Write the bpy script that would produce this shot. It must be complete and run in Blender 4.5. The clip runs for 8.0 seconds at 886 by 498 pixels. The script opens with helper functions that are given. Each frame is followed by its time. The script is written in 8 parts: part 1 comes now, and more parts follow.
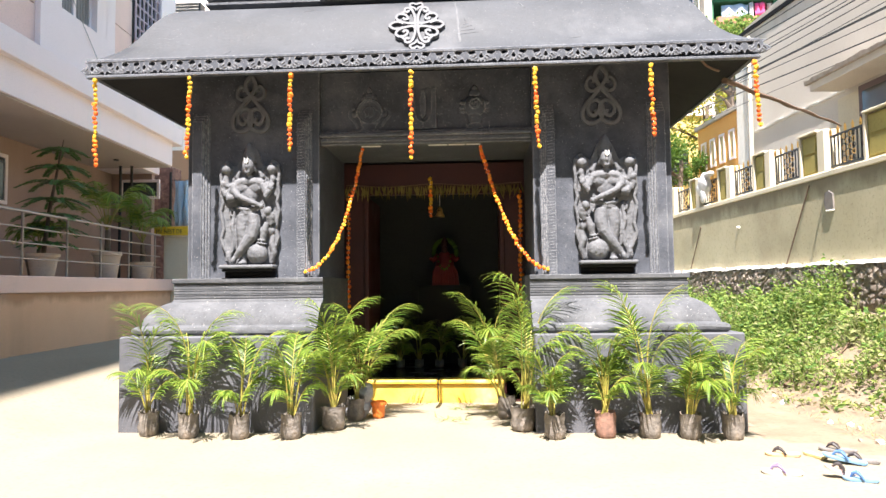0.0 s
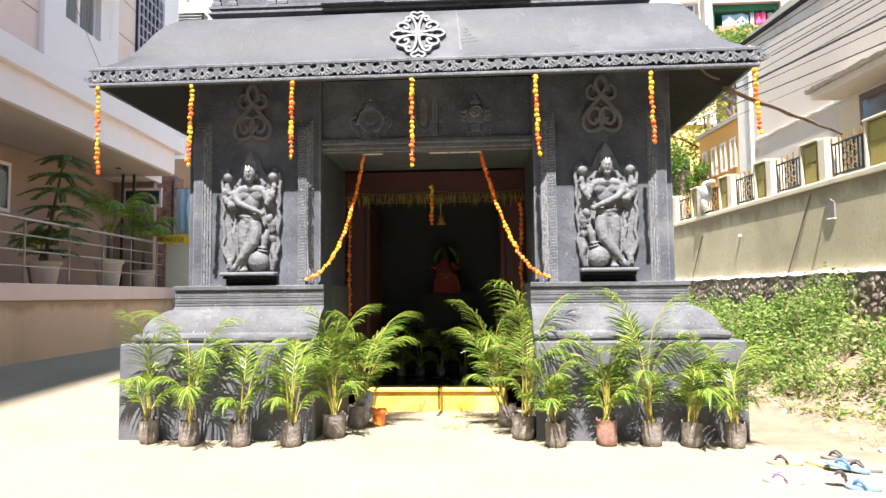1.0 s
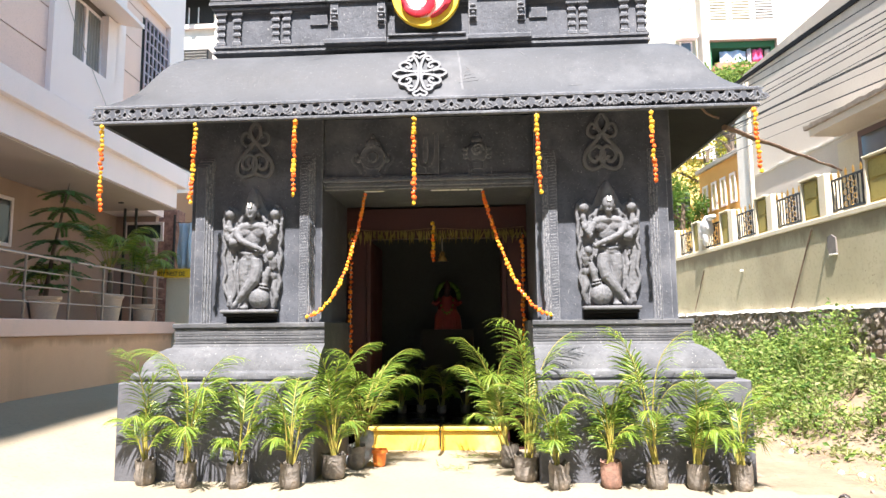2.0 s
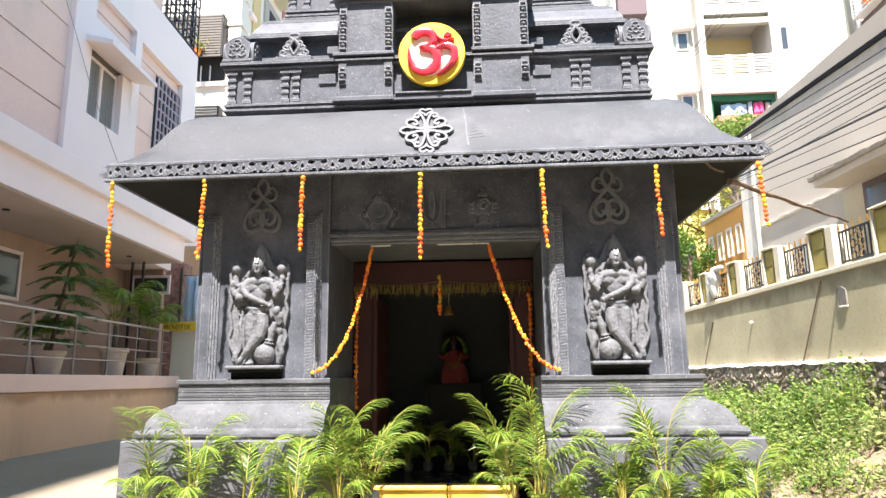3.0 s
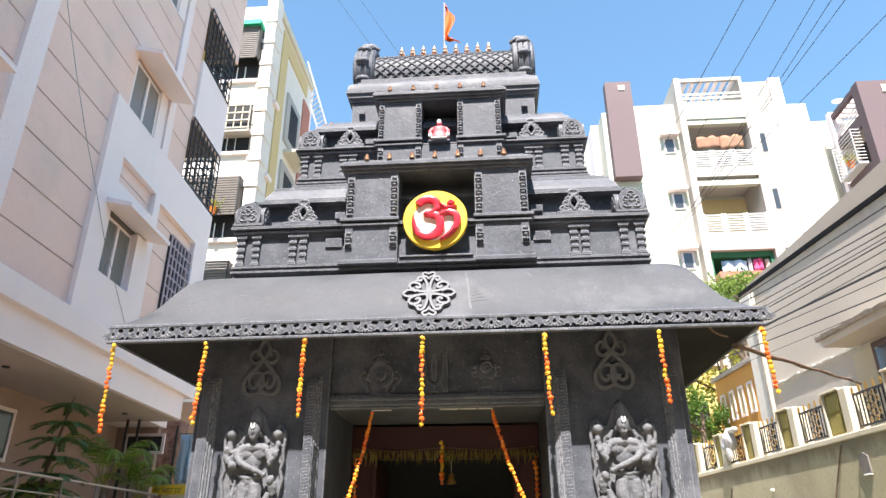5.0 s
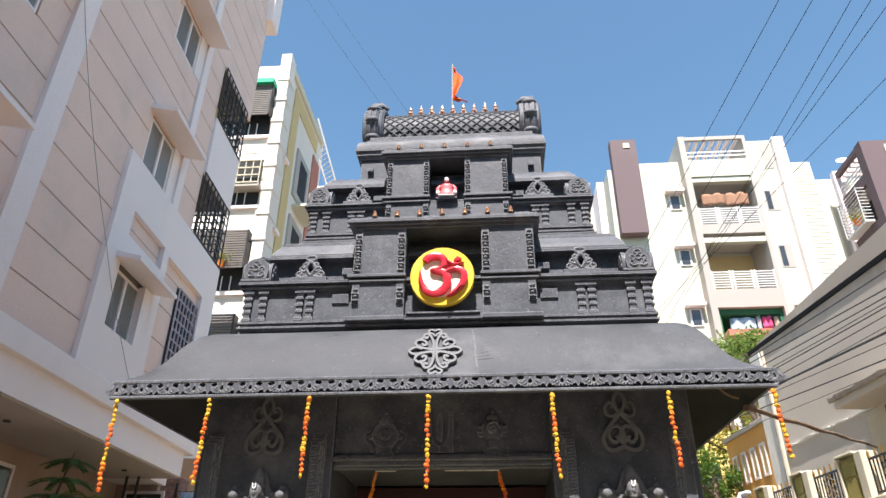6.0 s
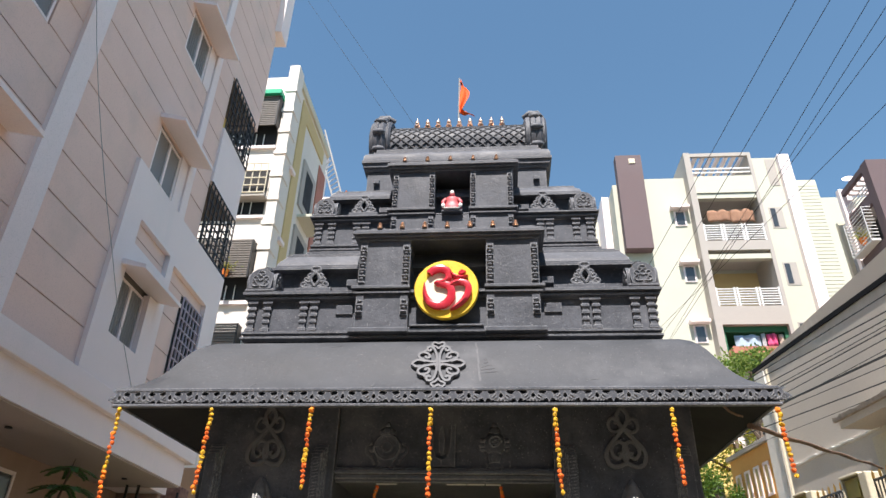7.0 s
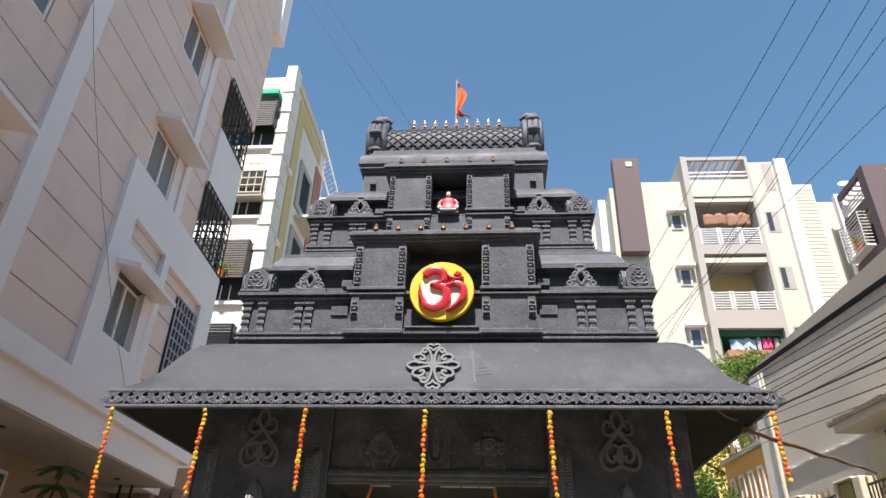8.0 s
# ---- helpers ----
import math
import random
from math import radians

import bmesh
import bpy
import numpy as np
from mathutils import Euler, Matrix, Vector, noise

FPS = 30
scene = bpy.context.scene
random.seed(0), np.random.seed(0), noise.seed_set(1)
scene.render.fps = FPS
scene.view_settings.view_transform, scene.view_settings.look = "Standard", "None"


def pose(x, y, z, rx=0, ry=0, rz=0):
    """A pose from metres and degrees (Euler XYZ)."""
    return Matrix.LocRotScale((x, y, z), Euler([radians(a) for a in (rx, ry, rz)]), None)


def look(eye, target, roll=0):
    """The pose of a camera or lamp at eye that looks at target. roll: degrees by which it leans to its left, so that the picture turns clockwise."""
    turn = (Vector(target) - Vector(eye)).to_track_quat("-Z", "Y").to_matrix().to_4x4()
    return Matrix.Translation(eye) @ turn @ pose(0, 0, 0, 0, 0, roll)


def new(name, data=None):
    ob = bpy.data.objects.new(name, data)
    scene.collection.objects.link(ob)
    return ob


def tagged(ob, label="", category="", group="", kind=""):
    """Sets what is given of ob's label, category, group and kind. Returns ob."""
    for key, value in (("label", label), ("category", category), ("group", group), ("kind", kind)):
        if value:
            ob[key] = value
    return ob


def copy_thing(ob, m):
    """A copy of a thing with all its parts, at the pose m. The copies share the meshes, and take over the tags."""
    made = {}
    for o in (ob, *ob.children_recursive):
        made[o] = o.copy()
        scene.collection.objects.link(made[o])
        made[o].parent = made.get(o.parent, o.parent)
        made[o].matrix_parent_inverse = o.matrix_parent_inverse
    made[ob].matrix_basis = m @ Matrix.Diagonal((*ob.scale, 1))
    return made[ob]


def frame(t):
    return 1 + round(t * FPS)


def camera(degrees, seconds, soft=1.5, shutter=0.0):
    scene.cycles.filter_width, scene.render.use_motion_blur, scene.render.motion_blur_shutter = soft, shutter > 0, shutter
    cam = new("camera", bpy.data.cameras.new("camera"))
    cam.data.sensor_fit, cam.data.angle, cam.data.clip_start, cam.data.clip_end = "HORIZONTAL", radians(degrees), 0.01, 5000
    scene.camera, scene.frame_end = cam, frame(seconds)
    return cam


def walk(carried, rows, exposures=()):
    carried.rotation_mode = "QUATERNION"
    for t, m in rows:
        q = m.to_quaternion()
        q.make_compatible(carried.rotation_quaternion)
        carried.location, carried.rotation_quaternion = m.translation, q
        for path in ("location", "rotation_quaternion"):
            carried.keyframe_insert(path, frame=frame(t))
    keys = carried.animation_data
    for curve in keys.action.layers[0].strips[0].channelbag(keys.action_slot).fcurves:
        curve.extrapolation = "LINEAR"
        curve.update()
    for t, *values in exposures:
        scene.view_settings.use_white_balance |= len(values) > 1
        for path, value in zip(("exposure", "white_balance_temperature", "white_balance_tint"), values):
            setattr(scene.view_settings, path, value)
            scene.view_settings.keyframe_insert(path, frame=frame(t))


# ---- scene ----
cam = camera(66.76, 8.0)
PATH = [
    (0.0, pose(0.498, 0.683, 1.250, 93.154, 0.648, 3.159)),
    (0.5, pose(0.506, 0.678, 1.240, 93.508, 0.593, 3.247)),
    (1.0, pose(0.508, 0.680, 1.236, 93.921, 0.601, 3.318)),
    (1.5, pose(0.505, 0.686, 1.260, 95.002, 0.557, 3.320)),
    (3.0, pose(0.494, 0.702, 1.323, 100.964, 0.657, 3.908)),
    (3.5, pose(0.509, 0.692, 1.343, 103.519, 0.723, 4.263)),
    (4.0, pose(0.518, 0.702, 1.376, 106.647, 0.592, 3.943)),
    (4.5, pose(0.516, 0.684, 1.402, 109.957, 0.187, 4.077)),
    (5.0, pose(0.528, 0.679, 1.431, 113.778, 0.265, 4.294)),
    (6.5, pose(0.520, 0.651, 1.456, 119.218, -0.781, 4.794)),
    (7.0, pose(0.519, 0.651, 1.453, 119.442, -1.283, 4.479)),
    (7.5, pose(0.519, 0.663, 1.456, 119.362, -1.505, 4.098)),
    (8.0, pose(0.526, 0.661, 1.459, 119.586, -1.522, 4.013)),
]
walk(cam, PATH, [(0.0, 2.05), (1.5, 2.08), (3.0, 2.12), (4.0, 2.12), (4.5, 2.1), (5.0, 1.8), (6.5, 1.12), (7.0, 0.98), (8.0, 0.95)])

# ---- light ----
SUN_FROM = Vector((-0.042, -0.485, 0.874))
world = bpy.data.worlds.new("sky")
scene.world = world
world.use_nodes = True
wn = world.node_tree
sky = wn.nodes.new("ShaderNodeTexSky")
sky.sky_type, sky.sun_disc = "NISHITA", False
sky.sun_elevation, sky.sun_rotation = radians(61), radians(180)
sky.air_density, sky.dust_density, sky.ozone_density = 1.0, 0.5, 0.5
tone = wn.nodes.new("ShaderNodeMix")
tone.data_type, tone.blend_type = "RGBA", "MULTIPLY"
tone.inputs[0].default_value, tone.inputs[7].default_value = 1.0, (0.845, 1.05, 1.05, 1)
wn.links.new(sky.outputs[0], tone.inputs[6])
wn.links.new(tone.outputs[2], wn.nodes["Background"].inputs[0])
wn.nodes["Background"].inputs[1].default_value = 0.094
sun = new("sun", bpy.data.lights.new("sun", "SUN"))
sun.data.energy, sun.data.angle, sun.data.color = 5.0, radians(0.53), (1.0, 0.918, 0.872)
sun.matrix_world = look(SUN_FROM * 40, (0, 0, 0))

# ---- materials ----
MATS = {}


def paint(name, c1, c2, scale=3.0, fine=40.0, rough=0.7, bump=0.15, metal=0.0, speck=None, speck_at=0.72,
          vary=0.0, stain=None, stain_amount=0.5, streak=False, glow=None, lump=0.0, spec=0.5, edge=None, drip=None):
    """A surface of two mixed tones with fine grain, optional specks, stains and differences between pieces."""
    m = bpy.data.materials.new(name)
    m.use_nodes = True
    nt = m.node_tree
    N, L = nt.nodes, nt.links
    b = N["Principled BSDF"]
    tc = N.new("ShaderNodeTexCoord")

    def tex(sc, detail=5.0, stretch=None):
        t = N.new("ShaderNodeTexNoise")
        t.inputs["Scale"].default_value, t.inputs["Detail"].default_value = sc, detail
        t.inputs["Roughness"].default_value = 0.62
        if stretch:
            mp = N.new("ShaderNodeMapping")
            mp.inputs["Scale"].default_value = stretch
            L.new(tc.outputs["Object"], mp.inputs["Vector"])
            L.new(mp.outputs[0], t.inputs["Vector"])
        else:
            L.new(tc.outputs["Object"], t.inputs["Vector"])
        return t

    def ramp(src, lo, hi):
        r = N.new("ShaderNodeMapRange")
        r.inputs["From Min"].default_value, r.inputs["From Max"].default_value = lo, hi
        L.new(src, r.inputs["Value"])
        return r.outputs[0]

    def mixc(fac, a, bb):
        x = N.new("ShaderNodeMix")
        x.data_type = "RGBA"
        L.new(fac, x.inputs[0])
        for sock, v in ((x.inputs[6], a), (x.inputs[7], bb)):
            if isinstance(v, tuple):
                sock.default_value = (*v, 1)
            else:
                L.new(v, sock)
        return x.outputs[2]

    big = tex(scale)
    small = tex(fine, 3.0)
    col = mixc(ramp(big.outputs[0], 0.34, 0.68), c1, c2)
    dark = tuple(v * 0.72 for v in c1)
    col = mixc(ramp(small.outputs[0], 0.52, 0.85), col, dark)
    if stain:
        st = tex(scale * 0.6, 6.0, (1, 1, 0.16) if streak else None)
        fac = N.new("ShaderNodeMath")
        fac.operation = "MULTIPLY"
        L.new(ramp(st.outputs[0], 0.53, 0.72), fac.inputs[0])
        fac.inputs[1].default_value = stain_amount
        col = mixc(fac.outputs[0], col, stain)
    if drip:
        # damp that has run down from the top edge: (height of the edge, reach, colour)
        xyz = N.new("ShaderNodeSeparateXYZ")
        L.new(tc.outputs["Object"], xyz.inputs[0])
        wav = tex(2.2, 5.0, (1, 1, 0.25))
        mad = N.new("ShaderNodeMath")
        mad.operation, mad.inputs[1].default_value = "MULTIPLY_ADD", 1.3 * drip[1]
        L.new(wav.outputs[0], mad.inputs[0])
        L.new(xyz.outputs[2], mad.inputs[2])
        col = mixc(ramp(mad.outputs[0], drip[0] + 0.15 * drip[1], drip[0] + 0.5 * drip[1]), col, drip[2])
    if speck:
        sp = tex(fine * 1.7, 1.0)
        col = mixc(ramp(sp.outputs[0], speck_at, speck_at + 0.04), col, speck)
    if edge:
        # paint rubbed off along the edges
        bev, geo = N.new("ShaderNodeBevel"), N.new("ShaderNodeNewGeometry")
        bev.samples = 4
        bev.inputs["Radius"].default_value = 0.018
        dot = N.new("ShaderNodeVectorMath")
        dot.operation = "DOT_PRODUCT"
        L.new(bev.outputs[0], dot.inputs[0])
        L.new(geo.outputs["True Normal"], dot.inputs[1])
        worn = ramp(dot.outputs["Value"], 0.985, 0.86)
        patchy = N.new("ShaderNodeMath")
        patchy.operation = "MULTIPLY"
        L.new(worn, patchy.inputs[0])
        L.new(ramp(small.outputs[0], 0.36, 0.6), patchy.inputs[1])
        col = mixc(patchy.outputs[0], col, edge)
    if vary:
        oi = N.new("ShaderNodeObjectInfo")
        hs = N.new("ShaderNodeHueSaturation")
        L.new(col, hs.inputs["Color"])
        L.new(ramp(oi.outputs["Random"], 0.0, 1.0), hs.inputs["Value"])
        r = hs.inputs["Value"].links[0].from_node
        r.inputs["To Min"].default_value, r.inputs["To Max"].default_value = 1 - vary, 1 + vary
        col = hs.outputs[0]
    L.new(col, b.inputs["Base Color"])
    b.inputs["Metallic"].default_value = metal
    b.inputs["Specular IOR Level"].default_value = spec
    rr = ramp(big.outputs[0], 0.3, 0.7)
    rn = rr.node
    rn.inputs["To Min"].default_value, rn.inputs["To Max"].default_value = max(rough - 0.1, 0.03), min(rough + 0.1, 1)
    L.new(rr, b.inputs["Roughness"])
    if bump:
        bp = N.new("ShaderNodeBump")
        bp.inputs["Strength"].default_value, bp.inputs["Distance"].default_value = bump, 0.01
        L.new(small.outputs[0], bp.inputs["Height"])
        L.new(bp.outputs[0], b.inputs["Normal"])
    if lump:
        mid = tex(13.0, 4.0)
        b2p = N.new("ShaderNodeBump")
        b2p.inputs["Strength"].default_value, b2p.inputs["Distance"].default_value = lump, 0.03
        L.new(mid.outputs[0], b2p.inputs["Height"])
        L.new(bp.outputs[0], b2p.inputs["Normal"])
        L.new(b2p.outputs[0], b.inputs["Normal"])
    if glow:
        b.inputs["Emission Color"].default_value, b.inputs["Emission Strength"].default_value = (*glow[:3], 1), glow[3]
    MATS[name] = m
    return m


def leaf_paint(name, c1, c2, gloss=0.45):
    """Leaves: each blade its own tone, with light passing through."""
    m = bpy.data.materials.new(name)
    m.use_nodes = True
    N, L = m.node_tree.nodes, m.node_tree.links
    b, out = N["Principled BSDF"], N["Material Output"]
    g = N.new("ShaderNodeNewGeometry")
    x = N.new("ShaderNodeMix")
    x.data_type = "RGBA"
    L.new(g.outputs["Random Per Island"], x.inputs[0])
    x.inputs[6].default_value, x.inputs[7].default_value = (*c1, 1), (*c2, 1)
    L.new(x.outputs[2], b.inputs["Base Color"])
    b.inputs["Roughness"].default_value = gloss
    b.inputs["Specular IOR Level"].default_value = 0.35
    t = N.new("ShaderNodeBsdfTranslucent")
    bright = N.new("ShaderNodeHueSaturation")
    bright.inputs["Value"].default_value = 1.25
    L.new(x.outputs[2], bright.inputs["Color"])
    L.new(bright.outputs[0], t.inputs["Color"])
    mx = N.new("ShaderNodeMixShader")
    mx.inputs[0].default_value = 0.35
    L.new(b.outputs[0], mx.inputs[1])
    L.new(t.outputs[0], mx.inputs[2])
    L.new(mx.outputs[0], out.inputs["Surface"])
    MATS[name] = m
    return m


BLACK = paint("temple_black_paint", (0.050, 0.056, 0.069), (0.098, 0.107, 0.128), 3.4, 44, 0.58, 0.30,
              speck=(0.30, 0.305, 0.31), speck_at=0.705, stain=(0.150, 0.158, 0.176), stain_amount=0.7, lump=0.13, spec=0.30, edge=(0.30, 0.31, 0.325))
PLINTH = paint("plinth_grey_paint", (0.080, 0.084, 0.098), (0.108, 0.112, 0.128), 2.6, 70, 0.72, 0.2,
               lump=0.25, stain=(0.16, 0.165, 0.175), stain_amount=0.5, speck=(0.25, 0.25, 0.25), speck_at=0.74)
WORN = paint("worn_black_moulding", (0.070, 0.074, 0.082), (0.115, 0.12, 0.13), 5, 45, 0.8, 0.4,
             lump=0.2, spec=0.3, stain=(0.165, 0.17, 0.178), stain_amount=0.6, speck=(0.4, 0.4, 0.38), speck_at=0.72)
ROOFM = paint("roof_black_cement", (0.043, 0.047, 0.054), (0.070, 0.075, 0.085), 1.7, 60, 0.62, 0.25,
              lump=0.2, spec=0.28, stain=(0.125, 0.13, 0.14), stain_amount=0.75, speck=(0.30, 0.30, 0.29), speck_at=0.735)
STATUE = paint("statue_grey_stone", (0.095, 0.10, 0.11), (0.150, 0.155, 0.167), 7, 90, 0.75, 0.3, lump=0.3,
               stain=(0.085, 0.09, 0.10), stain_amount=0.5)
# near-black that paints deep shade into recesses and openings
NICHE = paint("niche_shade_black", (0.012, 0.012, 0.013), (0.02, 0.02, 0.02), 3, 30, 0.8, 0.1)
# near-black with a faint stain: the shade under overhangs is in the colour
SHADEBLACK = paint("eave_underside", (0.008, 0.008, 0.009), (0.016, 0.016, 0.018), 2, 30, 0.85, 0.2, spec=0.2, stain=(0.03, 0.03, 0.032))
WHITEMARK = paint("white_mark", (0.8, 0.8, 0.78), (0.75, 0.75, 0.72), 8, 60, 0.6, 0.05)
YELLOW = paint("sign_yellow_paint", (0.80, 0.52, 0.03), (0.86, 0.60, 0.05), 6, 60, 0.4, 0.04)
CREAM = paint("disc_cream_paint", (0.80, 0.74, 0.56), (0.84, 0.80, 0.66), 6, 60, 0.4, 0.04)
REDGLOSS = paint("gloss_red_paint", (0.50, 0.025, 0.045), (0.60, 0.05, 0.07), 7, 60, 0.22, 0.05)
GOLD = paint("brass_gold", (0.80, 0.48, 0.14), (0.9, 0.6, 0.22), 10, 80, 0.32, 0.05, metal=0.9)
COPPER = paint("polished_copper", (0.84, 0.52, 0.36), (0.90, 0.64, 0.48), 10, 80, 0.34, 0.05, metal=0.9)
SAFFRON = paint("saffron_cloth", (0.85, 0.105, 0.012), (0.92, 0.17, 0.02), 5, 80, 0.8, 0.1)
MAROON = paint("maroon_door_paint", (0.038, 0.009, 0.009), (0.058, 0.014, 0.012), 3, 50, 0.5, 0.1)
THRESH = paint("turmeric_yellow_paint", (0.80, 0.50, 0.05), (0.85, 0.60, 0.12), 4, 60, 0.6, 0.1,
               stain=(0.85, 0.72, 0.42), stain_amount=0.6)
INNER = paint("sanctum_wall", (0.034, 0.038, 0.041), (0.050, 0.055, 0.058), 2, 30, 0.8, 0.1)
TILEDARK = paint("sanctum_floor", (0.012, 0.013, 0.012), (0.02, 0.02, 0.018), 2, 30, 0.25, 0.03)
ORANGE_F = paint("marigold_orange", (0.86, 0.22, 0.012), (0.92, 0.32, 0.02), 30, 160, 0.8, 0.5, vary=0.12)
YELLOW_F = paint("marigold_yellow", (0.66, 0.36, 0.012), (0.78, 0.48, 0.03), 30, 160, 0.8, 0.5, vary=0.12)
WARMW = paint("warm_white_paint", (0.76, 0.70, 0.63), (0.79, 0.73, 0.66), 0.8, 50, 0.8, 0.06,
              stain=(0.64, 0.57, 0.50), stain_amount=0.4, streak=True)
TORN = paint("torn_reddish_bag", (0.15, 0.09, 0.07), (0.34, 0.19, 0.14), 12, 40, 0.8, 0.6)
PINKRED = paint("pinkish_red_paint", (0.45, 0.05, 0.07), (0.55, 0.12, 0.13), 9, 60, 0.5, 0.1)
PORCHW = paint("porch_wall_paint", (0.40, 0.275, 0.215), (0.45, 0.315, 0.25), 1.2, 60, 0.8, 0.08, stain=(0.28, 0.19, 0.14), stain_amount=0.45, streak=True)
PORCHC = paint("porch_ceiling_paint", (0.46, 0.385, 0.35), (0.51, 0.43, 0.39), 1.2, 60, 0.8, 0.08, stain=(0.36, 0.29, 0.26), stain_amount=0.4)
OCHRE = paint("ochre_stripe_paint", (0.60, 0.45, 0.21), (0.65, 0.50, 0.25), 1, 40, 0.8, 0.06)
DEEPRED = paint("red_silk", (0.16, 0.014, 0.016), (0.24, 0.03, 0.026), 8, 60, 0.6, 0.2)
RED_F = paint("marigold_deep_orange", (0.78, 0.12, 0.01), (0.86, 0.18, 0.015), 30, 160, 0.8, 0.5, vary=0.12)
STRING = paint("garland_string", (0.7, 0.66, 0.55), (0.75, 0.7, 0.6), 20, 90, 0.8, 0.1)
DRYLEAF = leaf_paint("dry_toran_leaf", (0.16, 0.14, 0.04), (0.28, 0.22, 0.07))
PALM = leaf_paint("palm_leaf", (0.065, 0.15, 0.022), (0.29, 0.37, 0.060), 0.36)
STEM = paint("palm_stem", (0.19, 0.21, 0.04), (0.42, 0.32, 0.07), 12, 60, 0.5, 0.1)
BAG = paint("black_nursery_bag", (0.11, 0.10, 0.088), (0.25, 0.22, 0.19), 14, 30, 0.6, 0.9,
            stain=(0.30, 0.24, 0.18), stain_amount=0.8, lump=0.5)
SOIL = paint("potting_soil", (0.05, 0.03, 0.02), (0.09, 0.06, 0.04), 20, 60, 0.95, 0.6)
TERRA = paint("orange_plastic", (0.80, 0.20, 0.03), (0.86, 0.26, 0.05), 5, 60, 0.4, 0.05)
GREYCLOTH = paint("grey_polythene", (0.22, 0.23, 0.25), (0.34, 0.35, 0.37), 8, 30, 0.5, 0.5)
GROUND = paint("swept_concrete", (0.225, 0.193, 0.138), (0.265, 0.23, 0.168), 0.9, 26, 0.9, 0.2,
               stain=(0.195, 0.165, 0.115), stain_amount=0.4)
EARTH = paint("dry_earth", (0.165, 0.123, 0.083), (0.245, 0.19, 0.135), 2.2, 18, 0.95, 0.7,
              stain=(0.20, 0.15, 0.09), stain_amount=0.6)
BEIGE = paint("beige_wall_panel", (0.82, 0.60, 0.515), (0.86, 0.64, 0.555), 1.2, 60, 0.8, 0.08,
              stain=(0.54, 0.46, 0.40), stain_amount=0.35)
GROOVE = paint("panel_joint", (0.16, 0.13, 0.11), (0.2, 0.17, 0.15), 3, 30, 0.9, 0.1)
WHITE = paint("white_wall_paint", (0.90, 0.785, 0.765), (0.92, 0.805, 0.785), 1.0, 60, 0.75, 0.06,
              stain=(0.70, 0.68, 0.66), stain_amount=0.4, streak=True)
TAN = paint("tan_wall_paint", (0.70, 0.45, 0.285), (0.75, 0.50, 0.325), 1.2, 60, 0.8, 0.08,
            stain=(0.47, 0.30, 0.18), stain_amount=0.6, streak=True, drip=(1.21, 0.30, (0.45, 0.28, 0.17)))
CREAMW = paint("cream_wall_paint", (0.54, 0.535, 0.435), (0.575, 0.57, 0.47), 0.5, 40, 0.8, 0.05,
               stain=(0.58, 0.56, 0.46), stain_amount=0.35, streak=True)
TAUPE = paint("taupe_wall_paint", (0.40, 0.365, 0.325), (0.44, 0.40, 0.36), 0.6, 40, 0.8, 0.05)
MAUVE = paint("mauve_wall_paint", (0.13, 0.09, 0.094), (0.15, 0.105, 0.108), 0.6, 40, 0.8, 0.05)
GREENP = paint("green_wall_paint", (0.02, 0.13, 0.06), (0.03, 0.16, 0.08), 0.6, 40, 0.8, 0.05)
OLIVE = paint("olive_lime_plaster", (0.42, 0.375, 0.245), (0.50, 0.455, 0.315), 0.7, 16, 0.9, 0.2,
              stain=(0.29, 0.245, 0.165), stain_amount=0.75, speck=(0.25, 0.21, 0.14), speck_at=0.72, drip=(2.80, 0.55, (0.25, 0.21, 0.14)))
OLIVEP = paint("olive_yellow_panel", (0.33, 0.27, 0.07), (0.38, 0.31, 0.09), 1.5, 30, 0.8, 0.15)
CREAMP = paint("cream_pillar_paint", (0.63, 0.56, 0.42), (0.67, 0.61, 0.47), 2, 40, 0.8, 0.08,
               stain=(0.6, 0.52, 0.38), stain_amount=0.4, streak=True)
HOUSE = paint("grey_beige_house_wall", (0.58, 0.525, 0.46), (0.62, 0.57, 0.505), 0.8, 40, 0.85, 0.15,
              stain=(0.44, 0.385, 0.32), stain_amount=0.55, streak=True, drip=(6.74, 1.0, (0.47, 0.42, 0.36)))
ORANGEW = paint("orange_house_paint", (0.72, 0.36, 0.09), (0.76, 0.41, 0.12), 1, 40, 0.8, 0.06)
YELLOWW = paint("yellow_house_paint", (0.80, 0.60, 0.20), (0.83, 0.65, 0.26), 1, 40, 0.8, 0.06)
RUBBLE = paint("rubble_stone", (0.25, 0.20, 0.165), (0.40, 0.335, 0.28), 14, 30, 0.9, 0.8, vary=0.35)
MORTAR = paint("rubble_mortar", (0.27, 0.225, 0.185), (0.40, 0.34, 0.285), 9, 30, 0.95, 0.6)
LIME = paint("white_cement_edge", (0.70, 0.68, 0.63), (0.78, 0.76, 0.71), 5, 40, 0.9, 0.3)
STEEL = paint("stainless_rail", (0.30, 0.26, 0.24), (0.38, 0.34, 0.31), 6, 60, 0.45, 0.05, metal=0.8)
IRON = paint("black_iron", (0.015, 0.015, 0.016), (0.03, 0.03, 0.03), 8, 60, 0.5, 0.1)
GREYIRON = paint("grey_painted_iron", (0.30, 0.29, 0.28), (0.36, 0.35, 0.33), 8, 60, 0.5, 0.1)
WHITEIRON = paint("white_painted_iron", (0.74, 0.73, 0.71), (0.78, 0.77, 0.75), 8, 60, 0.5, 0.05)
MAUVEIRON = paint("mauve_painted_iron", (0.45, 0.36, 0.42), (0.5, 0.42, 0.47), 8, 60, 0.5, 0.05)
CABLE = paint("black_cable", (0.012, 0.012, 0.013), (0.02, 0.02, 0.02), 8, 40, 0.5, 0.05)
